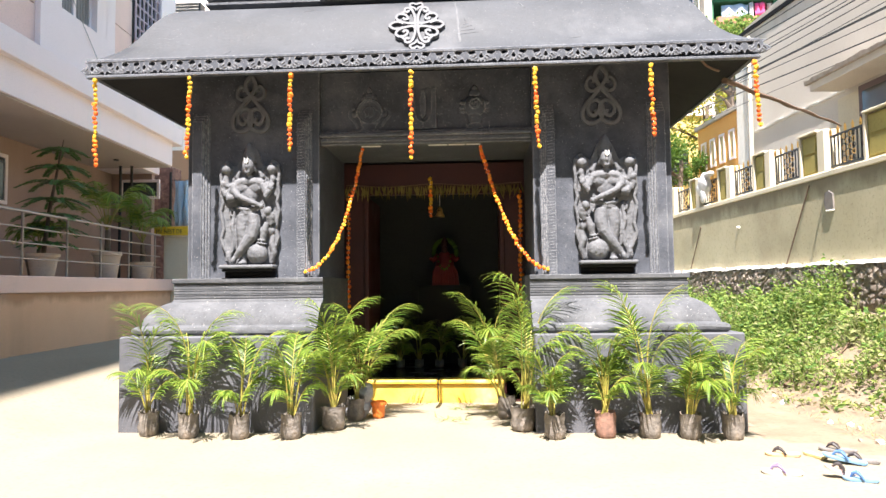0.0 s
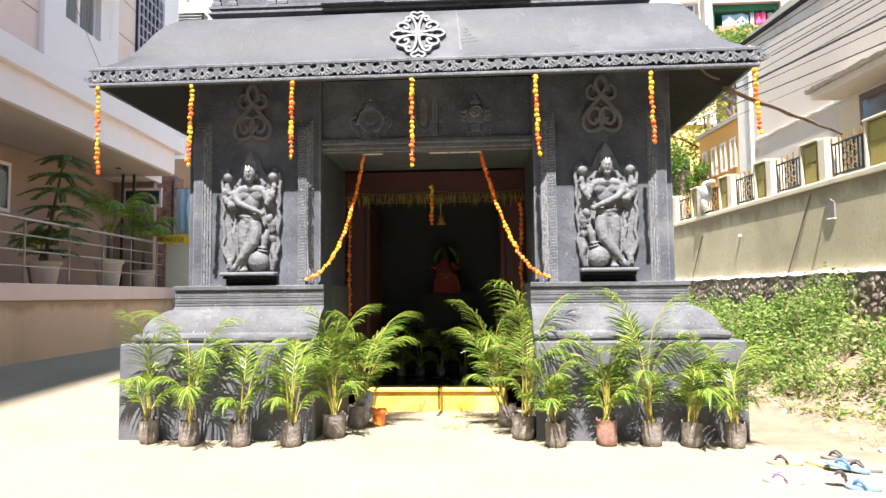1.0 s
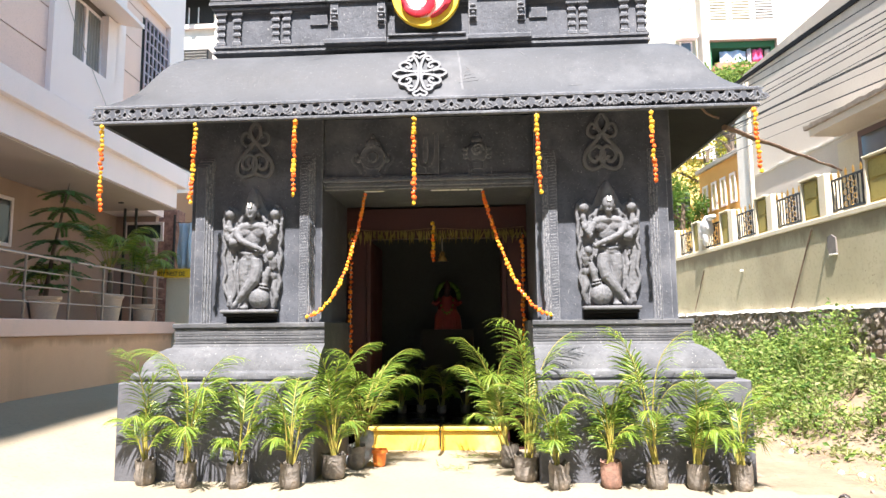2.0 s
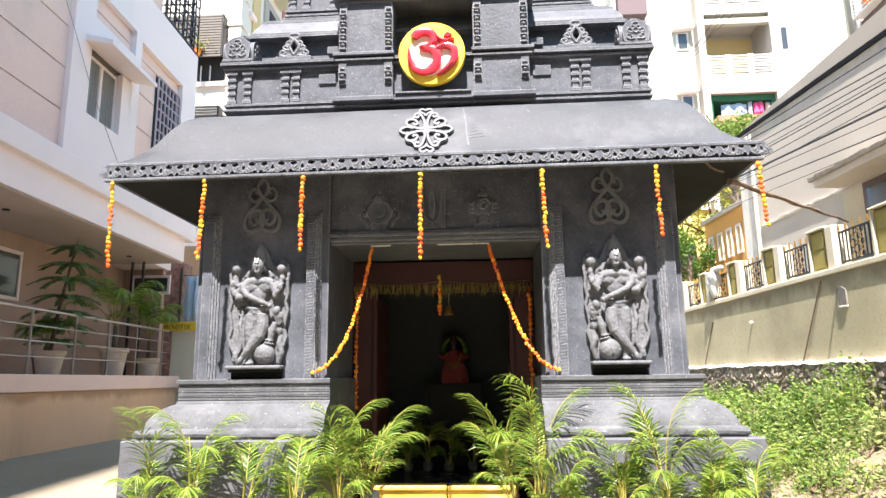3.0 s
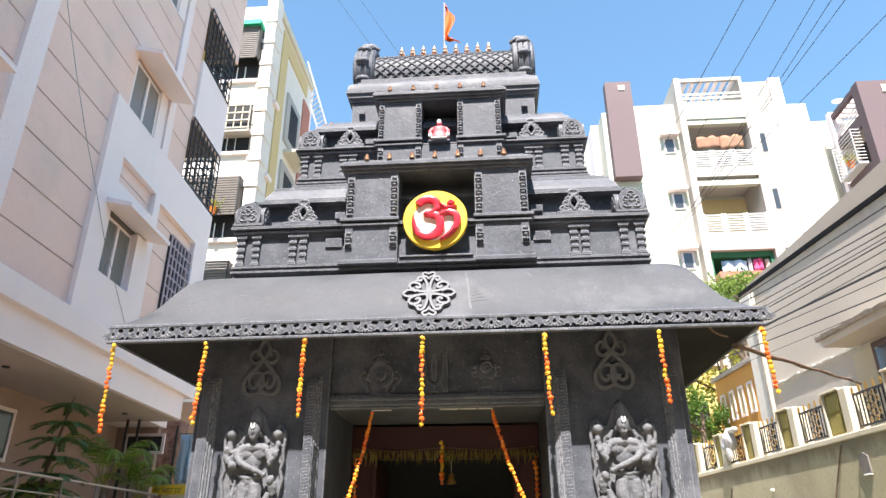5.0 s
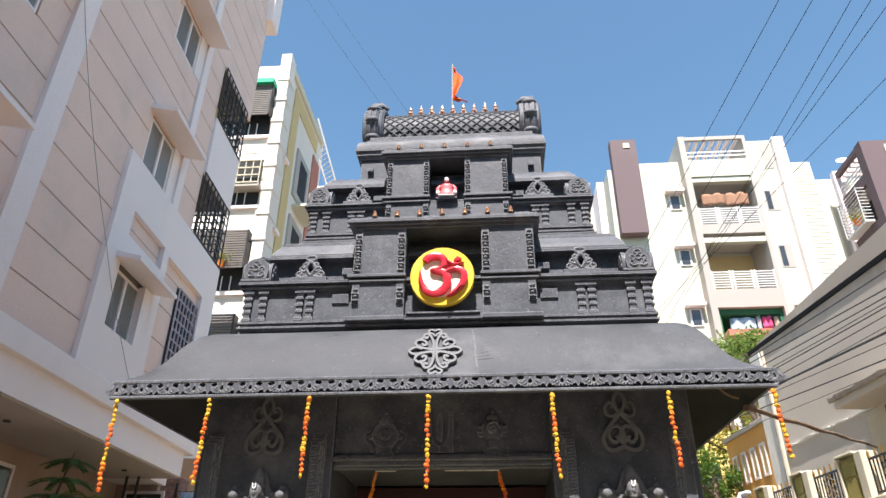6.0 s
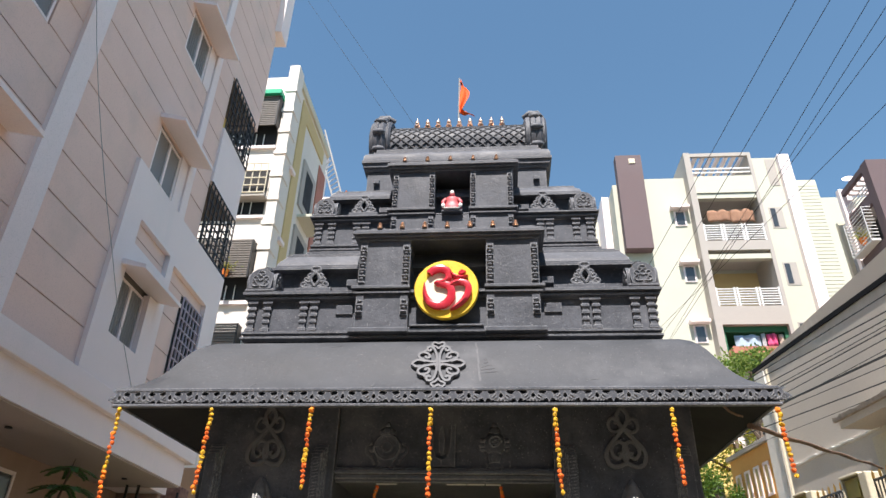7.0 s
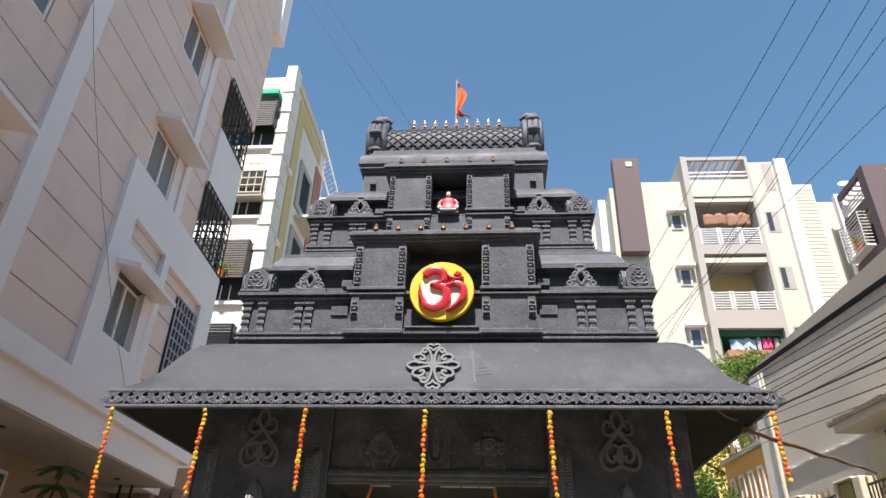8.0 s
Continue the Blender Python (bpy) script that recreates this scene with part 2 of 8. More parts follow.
BARK = paint("bark_pole", (0.12, 0.075, 0.052), (0.21, 0.14, 0.095), 9, 40, 0.9, 0.8)
TRUNK = paint("tree_bark", (0.12, 0.09, 0.065), (0.2, 0.15, 0.11), 6, 40, 0.95, 0.8)
TREELEAF = leaf_paint("tree_leaf", (0.045, 0.11, 0.015), (0.13, 0.22, 0.03))
YELLEAF = leaf_paint("yellow_green_leaf", (0.10, 0.16, 0.02), (0.42, 0.36, 0.05))
WEED = leaf_paint("weed_leaf", (0.06, 0.14, 0.028), (0.29, 0.37, 0.085), 0.7)
WEEDY = leaf_paint("pale_weed_leaf", (0.16, 0.20, 0.06), (0.34, 0.34, 0.15), 0.7)
DRYGRASS = leaf_paint("dry_grass", (0.32, 0.25, 0.12), (0.46, 0.38, 0.2), 0.8)
PINELEAF = leaf_paint("araucaria_leaf", (0.06, 0.15, 0.04), (0.13, 0.26, 0.08))
POTM = paint("cement_pot", (0.62, 0.50, 0.38), (0.70, 0.58, 0.46), 5, 40, 0.85, 0.2, stain=(0.35, 0.3, 0.25))
POTD = paint("dark_pot", (0.16, 0.14, 0.13), (0.22, 0.2, 0.18), 5, 40, 0.8, 0.2)
REDSTONE = paint("patterned_red_stone", (0.12, 0.055, 0.045), (0.42, 0.25, 0.2), 9, 20, 0.5, 0.1)
BLUECLOTH = paint("pale_blue_cloth", (0.38, 0.50, 0.60), (0.45, 0.57, 0.67), 4, 40, 0.85, 0.1)
PINKCLOTH = paint("pink_cloth", (0.75, 0.08, 0.24), (0.8, 0.14, 0.3), 4, 40, 0.85, 0.1)
SANDCLOTH = paint("sand_print_cloth", (0.50, 0.42, 0.33), (0.58, 0.50, 0.41), 5, 40, 0.85, 0.1, stain=(0.10, 0.08, 0.07), stain_amount=0.9)
WHITECLOTH = paint("white_cloth", (0.56, 0.56, 0.57), (0.66, 0.66, 0.67), 5, 40, 0.85, 0.1)
BROWNCLOTH = paint("brown_blanket", (0.27, 0.14, 0.085), (0.36, 0.20, 0.125), 3, 40, 0.9, 0.1)
GREENSHEET = paint("green_shade_sheet", (0.0, 0.35, 0.17), (0.01, 0.42, 0.22), 3, 40, 0.6, 0.05)
REDTILE = paint("red_tile", (0.42, 0.15, 0.10), (0.48, 0.2, 0.14), 3, 30, 0.8, 0.2)
RUBBERS = [paint("sole_" + n, a, b, 9, 60, 0.7, 0.15) for n, a, b in (
    ("tan", (0.60, 0.40, 0.20), (0.66, 0.46, 0.25)), ("cream", (0.62, 0.56, 0.50), (0.68, 0.62, 0.56)),
    ("yellow", (0.72, 0.58, 0.24), (0.76, 0.62, 0.3)), ("grey", (0.16, 0.15, 0.14), (0.22, 0.2, 0.19)),
    ("blue", (0.14, 0.27, 0.42), (0.2, 0.34, 0.5)), ("pink", (0.50, 0.34, 0.32), (0.56, 0.4, 0.38)))]
STRAPS = [paint("strap_" + n, a, b, 9, 60, 0.6, 0.15) for n, a, b in (
    ("black", (0.03, 0.025, 0.025), (0.06, 0.05, 0.05)), ("violet", (0.16, 0.12, 0.22), (0.22, 0.17, 0.3)),
    ("blue", (0.05, 0.12, 0.28), (0.09, 0.18, 0.36)))]
LETTER = paint("sign_lettering", (0.03, 0.02, 0.02), (0.05, 0.03, 0.03), 9, 60, 0.6, 0.02)


def glass_mat(name, tint, rough, coat=0.6):
    m = bpy.data.materials.new(name)
    m.use_nodes = True
    b = m.node_tree.nodes["Principled BSDF"]
    b.inputs["Base Color"].default_value = (*tint, 1)
    b.inputs["Roughness"].default_value = rough
    b.inputs["IOR"].default_value = 1.5
    b.inputs["Coat Weight"].default_value = coat
    b.inputs["Coat Roughness"].default_value = 0.03
    return m


CURTAINED = glass_mat("curtained_glass", (0.22, 0.205, 0.20), 0.5, 0.12)
PANE = glass_mat("window_glass_dark_room", (0.045, 0.05, 0.055), 0.08)

# ---- building helpers ----


def part(name, bm, material, parent=None, label="", sharp=35):
    """Links a bmesh as one mesh object under a thing or a part."""
    me = bpy.data.meshes.new(name)
    bmesh.ops.recalc_face_normals(bm, faces=bm.faces)
    for f in bm.faces:
        f.smooth = True
    bm.to_mesh(me)
    bm.free()
    me.set_sharp_from_angle(angle=radians(sharp))
    for x in (material if isinstance(material, (list, tuple)) else [material]):
        me.materials.append(x)
    ob = new(name, me)
    if parent:
        ob.parent = parent
    if label:
        ob["label"] = label
    return ob


def same(name, ob, parent, m):
    """One more piece on the same mesh, at the pose m."""
    o = new(name, ob.data)
    o.parent = parent
    o.matrix_basis = m
    return o


def thing(name, label, category, m=None, group="", kind=""):
    ob = new(name)
    ob.empty_display_size = 0.1
    if m is not None:
        ob.matrix_basis = m
    return tagged(ob, label, category, group, kind)


def bm_new():
    return bmesh.new()


def box(bm, x0, x1, y0, y1, z0, z1, bevel=0.0):
    v = [bm.verts.new((x, y, z)) for x in (x0, x1) for y in (y0, y1) for z in (z0, z1)]
    fs = [bm.faces.new([v[i] for i in q]) for q in
          ((0, 1, 3, 2), (4, 6, 7, 5), (0, 4, 5, 1), (2, 3, 7, 6), (0, 2, 6, 4), (1, 5, 7, 3))]
    if bevel:
        es = list({e for f in fs for e in f.edges})
        bmesh.ops.bevel(bm, geom=es, offset=bevel, segments=1, affect="EDGES")
    return bm


def boxp(name, dims, mat, parent=None, label="", bevel=0.0):
    return part(name, box(bm_new(), *dims, bevel), mat, parent, label)


def lathe(bm, profile, segs=16, at=(0, 0, 0), squash=(1, 1)):
    rings = []
    for r, z in profile:
        rings.append([bm.verts.new((at[0] + r * squash[0] * math.cos(2 * math.pi * i / segs),
                                    at[1] + r * squash[1] * math.sin(2 * math.pi * i / segs), at[2] + z)) for i in range(segs)])
    for a, b in zip(rings, rings[1:]):
        for i in range(segs):
            bm.faces.new((a[i], a[(i + 1) % segs], b[(i + 1) % segs], b[i]))
    bm.faces.new(rings[0][::-1])
    bm.faces.new(rings[-1])
    return bm


def tube(bm, pts, r, sides=6):
    pts = [Vector(p) for p in pts]
    n = len(pts)
    rs = r if isinstance(r, (list, tuple)) else [r] * n
    rings, up = [], None
    for i, p in enumerate(pts):
        t = (pts[min(i + 1, n - 1)] - pts[max(i - 1, 0)]).normalized()
        if up is None:
            up = Vector((0, 0, 1)) if abs(t.z) < 0.9 else Vector((1, 0, 0))
        s = t.cross(up).normalized()
        up = s.cross(t).normalized()
        rings.append([bm.verts.new(p + rs[i] * (math.cos(2 * math.pi * k / sides) * s + math.sin(2 * math.pi * k / sides) * up))
                      for k in range(sides)])
    for a, b in zip(rings, rings[1:]):
        for k in range(sides):
            bm.faces.new((a[k], a[(k + 1) % sides], b[(k + 1) % sides], b[k]))
    bm.faces.new(rings[0][::-1])
    bm.faces.new(rings[-1])
    return bm


def blob(bm, c, r, useg=12, vseg=8, rot=None):
    m = Matrix.Translation(c) @ (rot or Matrix.Identity(4)) @ Matrix.Diagonal((*r, 1))
    bmesh.ops.create_uvsphere(bm, u_segments=useg, v_segments=vseg, radius=1.0, matrix=m)
    return bm


def plate(bm, poly, y0, y1):
    """A flat shape in x and z, between two depths."""
    a = [bm.verts.new((x, y0, z)) for x, z in poly]
    b = [bm.verts.new((x, y1, z)) for x, z in poly]
    bm.faces.new(a)
    bm.faces.new(b[::-1])
    n = len(poly)
    for i in range(n):
        bm.faces.new((a[i], b[i], b[(i + 1) % n], a[(i + 1) % n]))
    return bm


def ribbon(bm, pts, widths, y0, y1, crown=0.0):
    """A flat band that follows points in x and z, between the depths y0 (front) and y1; crown rounds its face."""
    n = len(pts)
    ws = widths if isinstance(widths, (list, tuple)) else [widths] * n
    rows = []
    for i in range(n):
        a, b = Vector(pts[max(i - 1, 0)]), Vector(pts[min(i + 1, n - 1)])
        t = (b - a).normalized()
        s = Vector((-t.y, t.x)) * ws[i] / 2
        p = Vector(pts[i])
        rows.append([bm.verts.new((q.x, y, q.y)) for q, y in
                     ((p - s, y1), (p - s, y0), (p, y0 - crown), (p + s, y0), (p + s, y1))])
    for a, b in zip(rows, rows[1:]):
        for k in range(5):
            bm.faces.new((a[k], a[(k + 1) % 5], b[(k + 1) % 5], b[k]))
    bm.faces.new(rows[0][::-1])
    bm.faces.new(rows[-1])
    return bm


def spiral(cx, cz, r0, r1, a0, a1, n=16):
    return [(cx + (r0 + (r1 - r0) * i / n) * math.cos(radians(a0 + (a1 - a0) * i / n)),
             cz + (r0 + (r1 - r0) * i / n) * math.sin(radians(a0 + (a1 - a0) * i / n))) for i in range(n + 1)]


def smooth_line(ps, n=6):
    """A rounded line through points."""
    out = []
    for i in range(len(ps) - 1):
        p0, p1, p2, p3 = (Vector(ps[max(i - 1, 0)]), Vector(ps[i]), Vector(ps[i + 1]), Vector(ps[min(i + 2, len(ps) - 1)]))
        for k in range(n):
            t = k / n
            out.append(tuple(0.5 * ((2 * p1) + (p2 - p0) * t + (2 * p0 - 5 * p1 + 4 * p2 - p3) * t * t + (3 * p1 - p0 - 3 * p2 + p3) * t ** 3)))
    out.append(tuple(ps[-1]))
    return out


def grade(ps, ws):
    n = len(ps)
    return [ws[0] + 0 if n == 1 else float(np.interp(i / (n - 1), np.linspace(0, 1, len(ws)), ws)) for i in range(n)]


def ring_loft(bm, rows, cap=True):
    """Rectangular courses, each (half width, front, back, z), joined from row to row."""
    rings = [[bm.verts.new(p) for p in ((-hx, y0, z), (hx, y0, z), (hx, y1, z), (-hx, y1, z))] for hx, y0, y1, z in rows]
    for a, b in zip(rings, rings[1:]):
        for i in range(4):
            bm.faces.new((a[i], a[(i + 1) % 4], b[(i + 1) % 4], b[i]))
    if cap:
        bm.faces.new(rings[0][::-1])
        bm.faces.new(rings[-1])
    return bm


def leaves(name, items, mat, parent=None, label=""):
    """Many folded leaf blades in one mesh: each item is (place, direction, side, length, width)."""
    vs, fs = [], []
    for p, d, s, l, w in items:
        k = len(vs)
        n = d.cross(s)
        vs += [p, p + d * l * 0.5 + s * w * 0.5 + n * w * 0.18, p + d * l, p + d * l * 0.5 - s * w * 0.5 + n * w * 0.18,
               p + d * l * 0.5 - n * w * 0.05]
        fs += [(k, k + 1, k + 4), (k + 1, k + 2, k + 4), (k + 4, k + 2, k + 3), (k, k + 4, k + 3)]
    me = bpy.data.meshes.new(name)
    me.from_pydata([tuple(v) for v in vs], [], fs)
    me.materials.append(mat)
    ob = new(name, me)
    if parent:
        ob.parent = parent
    if label:
        ob["label"] = label
    return ob


def rnd_dir(rng):
    v = Vector((rng.gauss(0, 1), rng.gauss(0, 1), rng.gauss(0, 1)))
    return v.normalized()


LEFT = pose(0.498, 0.683, 0, 0, 0, 3.15)      # along the apartment house beside the temple
RIGHT = pose(0.498, 0.683, 0, 0, 0, 4.9)      # along the compound wall on the other side

# ---- ground ----


def smooth(a, b, x):
    t = min(max((x - a) / (b - a), 0.0), 1.0)
    return t * t * (3 - 2 * t)


def ground_z(x, y):
    """Level yard, a lane that rises beside the apartment house, and a bank up to the rubble wall."""
    q = RIGHT.inverted() @ Vector((x, y, 0))
    z = 0.40 * smooth(2.9, 4.6, -x) * smooth(3.5, 6.5, y) * (1 - smooth(60, 160, y))
    z += 0.85 * smooth(3.75, 6.2, q.x) * smooth(-3, 3, y) * (1 - smooth(60, 160, y))
    if 3.7 < x < 9 and 2 < y < 20:
        z += 0.05 * noise.noise((x * 1.7, y * 1.7, 0)) + 0.02 * noise.noise((x * 6, y * 6, 0))
    return z


def grid_line(lo, hi, step, far):
    v = [lo + step * i for i in range(int(round((hi - lo) / step)) + 1)]
    s, a, b = step, v[0], v[-1]
    left, right = [], []
    while b < far:
        s *= 1.6
        a, b = a - s, b + s
        left.append(a)
        right.append(b)
    return left[::-1] + v + right


gx, gy = grid_line(-8.0, 9.0, 0.125, 1500), grid_line(-2.0, 16.0, 0.125, 1500)
verts = [(x, y, ground_z(x, y)) for y in gy for x in gx]
nx = len(gx)
faces = [(j * nx + i, j * nx + i + 1, (j + 1) * nx + i + 1, (j + 1) * nx + i) for j in range(len(gy) - 1) for i in range(nx - 1)]
gm = bpy.data.meshes.new("ground")
gm.from_pydata(verts, [], faces)
gm.materials.append(GROUND)
gm.materials.append(EARTH)
for f in gm.polygons:
    c = f.center
    edge = 3.55 - 0.6 * smooth(5.3, 6.3, c.y) + 0.35 * noise.noise((c.x * 0.9, c.y * 0.9, 3)) + 0.12 * noise.noise((c.x * 4, c.y * 4, 1))
    f.material_index = 1 if (RIGHT.inverted() @ c).x > edge and c.y > -1 else 0
    f.use_smooth = True
tagged(new("ground", gm), "pale swept concrete yard, dry earth bank at one side", "ground", kind="structure")

# ---- temple ----
YC = 8.55                       # middle of the shrine, front to back
temple = thing("temple", "small black-painted stone shrine with stepped tower and curved eave", "temple")


def block(name, x0, x1, y0, y1, z0, z1, mat=None, label="", bevel=0.006):
    return boxp(name, (x0, x1, y0, y1, z0, z1), mat or BLACK, temple, label, bevel)


# plinth: two front blocks beside the entrance, and the base behind
for sx in (-1, 1):
    a, b = sorted((sx * 0.955, 2.712 if sx > 0 else -2.69))
    block("plinth", a, b, 6.48, 8.02, -0.05, 0.832, PLINTH, "plain grey painted plinth block", 0.012)
for a, b in ((-2.683, -0.98), (0.98, 2.683)):
    block("plinth", a, b, 8.022, 10.7, -0.05, 0.832, PLINTH)
block("plinth", -0.978, 0.978, 10.2, 10.7, -0.05, 0.832, PLINTH)

# base mouldings on each side of the entrance: rounded roll, hollow slope, fluted band
MOULD = [(0.118, 0.832), (0.092, 0.838), (0.074, 0.856), (0.070, 0.880), (0.080, 0.904), (0.104, 0.918), (0.128, 0.922), (0.132, 0.938),
         (0.140, 0.962), (0.152, 0.990), (0.172, 1.022), (0.205, 1.058), (0.246, 1.090), (0.292, 1.114), (0.326, 1.126), (0.330, 1.142)]
for z, d in ((1.150, 0.006), (1.178, 0.010), (1.190, 0.004), (1.222, 0.008), (1.236, 0.003), (1.268, 0.010), (1.284, 0.005)):   # uneven fine flutes
    MOULD += [(0.336, z), (0.336 + d, z + 0.003), (0.336 + d, z + 0.008), (0.336, z + 0.011)]
MOULD += [(0.334, 1.302), (0.322, 1.306), (0.320, 1.338), (0.328, 1.344), (0.44, 1.346)]


def base_moulding(sx):
    """The courses run round three sides; the front edge is finely cut so that its lip can wander."""
    bm = bm_new()
    rings = []
    inner = 0.948 * sx
    n = 48
    for k, (o, z) in enumerate(MOULD):
        hx, y0 = (2.690 - o) * sx, 6.48 + o
        worn = 0.011 if k < 7 else (0.004 if z < 1.14 else 0.0025)
        ring = []
        for i in range(n + 1):
            x = inner + (hx - inner) * i / n
            w = noise.noise((x * 4.5, z * 9, sx)) + 0.6 * noise.noise((x * 17, z * 14, sx * 3))
            ring.append(bm.verts.new((x, y0 + worn * w, z + (0.5 * worn * noise.noise((x * 6, 5, z * 8)) if 0 < k < len(MOULD) - 1 else 0.0))))
        ring += [bm.verts.new(p) for p in ((hx, 10.7 - o, z), (inner, 10.7 - o, z))]
        rings.append(ring)
    m = len(rings[0])
    for a, b in zip(rings, rings[1:]):
        for i in range(m):
            bm.faces.new((a[i], a[(i + 1) % m], b[(i + 1) % m], b[i]))
    bm.faces.new(rings[0])
    bm.faces.new(rings[-1])
    return part("base_moulding", bm, WORN, temple, "weathered black moulded base course with a chipped lip", 28)


for sx in (-1, 1):
    base_moulding(sx)

# walls: two front piers, side walls and back wall, hollow inside
for sx in (-1, 1):
    a, b = sorted((sx * 1.0, sx * 2.265))
    block("pier", a, b, 6.90, 8.0, 1.342, 3.30, BLACK, "black rough-plastered pier")
    a, b = sorted((sx * 2.0, sx * 2.265))
    block("side_wall", a, b, 8.002, 10.2, 1.342, 3.30)
    a, b = sorted((sx * 0.996, sx * 2.0))
    block("door_wall", a, b, 8.0, 8.16, 0.832, 3.30)
block("back_wall", -2.265, 2.265, 10.202, 10.4, 0.832, 3.30)
block("recess_ceiling", -1.0, 1.0, 7.03, 8.0, 2.62, 2.74)
block("lintel_panel", -1.0, 1.0, 6.96, 7.03, 2.60, 3.30, BLACK, "black panel above the entrance")
for z0, z1, y in ((2.625, 2.665, 6.93), (2.665, 2.70, 6.90), (2.70, 2.725, 6.92)):
    block("lintel_moulding", -0.998, 0.998, y, 6.958, z0, z1)
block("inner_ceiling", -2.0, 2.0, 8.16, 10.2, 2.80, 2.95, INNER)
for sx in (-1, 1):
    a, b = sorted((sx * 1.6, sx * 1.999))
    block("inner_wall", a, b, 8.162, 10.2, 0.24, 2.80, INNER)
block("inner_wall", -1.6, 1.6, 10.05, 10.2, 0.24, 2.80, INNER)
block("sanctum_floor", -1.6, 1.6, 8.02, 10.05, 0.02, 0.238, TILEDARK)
block("door_wall", -1.0, 1.0, 8.06, 8.16, 2.62, 2.80, INNER)

# painted doorway
for sx in (-1, 1):
    a, b = sorted((sx * 0.735, sx * 0.992))
    block("door_jamb", a, b, 8.02, 8.10, 0.0, 2.62, MAROON, "maroon painted door jamb")
    a, b = sorted((sx * 0.715, sx * 0.765))
    block("door_post", a, b, 7.985, 8.12, 0.0, 2.26, MAROON)
    # folded-back door leaf inside
    a, b = sorted((sx * 0.72, sx * 0.76))
    block("door_leaf", a, b, 8.125, 8.85, 0.25, 2.24, MAROON, "open maroon door leaf folded inwards")
block("door_header", -0.99, 0.99, 8.0, 8.10, 2.26, 2.60, MAROON, "maroon painted door header")
for a, b in ((-0.735, 0.022), (0.038, 0.735)):
    block("threshold", a, b, 7.96, 8.16, -0.02, 0.20, THRESH, "turmeric-yellow painted door threshold", 0.012)
    block("threshold_top", a, b, 7.93, 8.17, 0.201, 0.242, THRESH, "", 0.01)
for x0, x1 in ((-0.63, -0.44), (0.02, 0.20), (0.215, 0.37), (0.385, 0.52)):
    block("lintel_lamp_cover", x0, x1, 7.045, 7.10, 2.604, 2.618, WHITEIRON, "thin white light fitting", 0.002)

# fluted pilasters on the piers
for sx in (-1, 1):
    for outer, (xa, xb) in ((True, (2.045, 2.20)), (False, (1.065, 1.20))):
        bm = bm_new()
        w = xb - xa
        for i in range(4):
            q0 = xa + w * i * 0.13
            q1 = xb - w * (3 - i) * 0.02
            y = 6.885 - 0.016 * i
            a, b = sorted((sx * q0, sx * q1))
            box(bm, a, b, y, 6.899, 1.344, 2.92 - 0.03 * i, 0.003)
        if not outer:
            for k in range(52):
                x = sx * (xa + w * 0.70)
                tube(bm, [(x - 0.026, 6.836, 1.362 + 0.028 * k), (x + 0.026, 6.836, 1.370 + 0.028 * k)], 0.0013, 4)
        part("pilaster", bm, BLACK, temple, "stepped fluted pilaster", 20)

# scroll ornament above each statue: a heart of two hooked scrolls, crossed bands and a pointed loop
for sx in (-1, 1):
    bm = bm_new()
    cx = -1.655 if sx < 0 else 1.637
    for k in (-1, 1):
        def q(pts, n=5):
            return [(cx + k * a, 2.72 + b) for a, b in smooth_line(pts, n)]
        ribbon(bm, q([(0.0, 0.052), (0.05, 0.024), (0.108, 0.014), (0.155, 0.042), (0.172, 0.108), (0.152, 0.172), (0.112, 0.225), (0.062, 0.280),
                      (0.020, 0.330), (-0.020, 0.380), (-0.046, 0.430), (-0.048, 0.478), (-0.026, 0.516), (0.0, 0.545)]), 0.034, 6.872, 6.899, 0.004)
        ribbon(bm, q([(0.0, 0.205), (0.045, 0.232), (0.095, 0.212), (0.122, 0.165), (0.112, 0.112), (0.075, 0.085), (0.045, 0.105), (0.058, 0.140)]), 0.030, 6.874, 6.899, 0.004)
        ribbon(bm, q([(0.020, 0.345), (0.075, 0.318), (0.125, 0.345), (0.128, 0.405), (0.095, 0.445), (0.060, 0.430), (0.070, 0.395)]), 0.028, 6.875, 6.899, 0.004)
        ribbon(bm, q([(0.0, 0.060), (0.018, 0.110), (0.012, 0.165), (0.0, 0.215)]), 0.034, 6.8745, 6.899, 0.003)
    part("scroll_ornament", bm, STATUE, temple, "flat scrolled relief ornament")

# reliefs on the panel above the entrance: a flaming wheel, a marked emblem and a conch
bm = bm_new()
cx, cz = -0.53, 2.915
wheel_rows = [(0.128, 0.0), (0.128, 0.012), (0.116, 0.020), (0.100, 0.012), (0.055, 0.016), (0.046, 0.026), (0.02, 0.028)]
sub = lathe(bm_new(), wheel_rows, 28)
sub.transform(pose(cx, 6.958, cz, 90, 0, 0))
me = bpy.data.meshes.new("tmp")
sub.to_mesh(me)
sub.free()
bm.from_mesh(me)
bpy.data.meshes.remove(me)
for ang, r in ((90, 0.050), (70, 0.034), (110, 0.034), (-8, 0.034), (188, 0.034)):
    a = radians(ang)
    blob(bm, (cx + 0.140 * math.cos(a), 6.956, cz + 0.140 * math.sin(a)), (r, 0.016, r), 10, 6)
for k in (-1, 1):
    ribbon(bm, smooth_line([(cx + k * 0.14, cz + 0.03), (cx + k * 0.185, cz + 0.01), (cx + k * 0.19, cz - 0.05), (cx + k * 0.15, cz - 0.09), (cx + k * 0.11, cz - 0.16)], 4), 0.022, 6.944, 6.958, 0.003)
blob(bm, (cx, 6.956, cz + 0.205), (0.022, 0.012, 0.03), 8, 6)
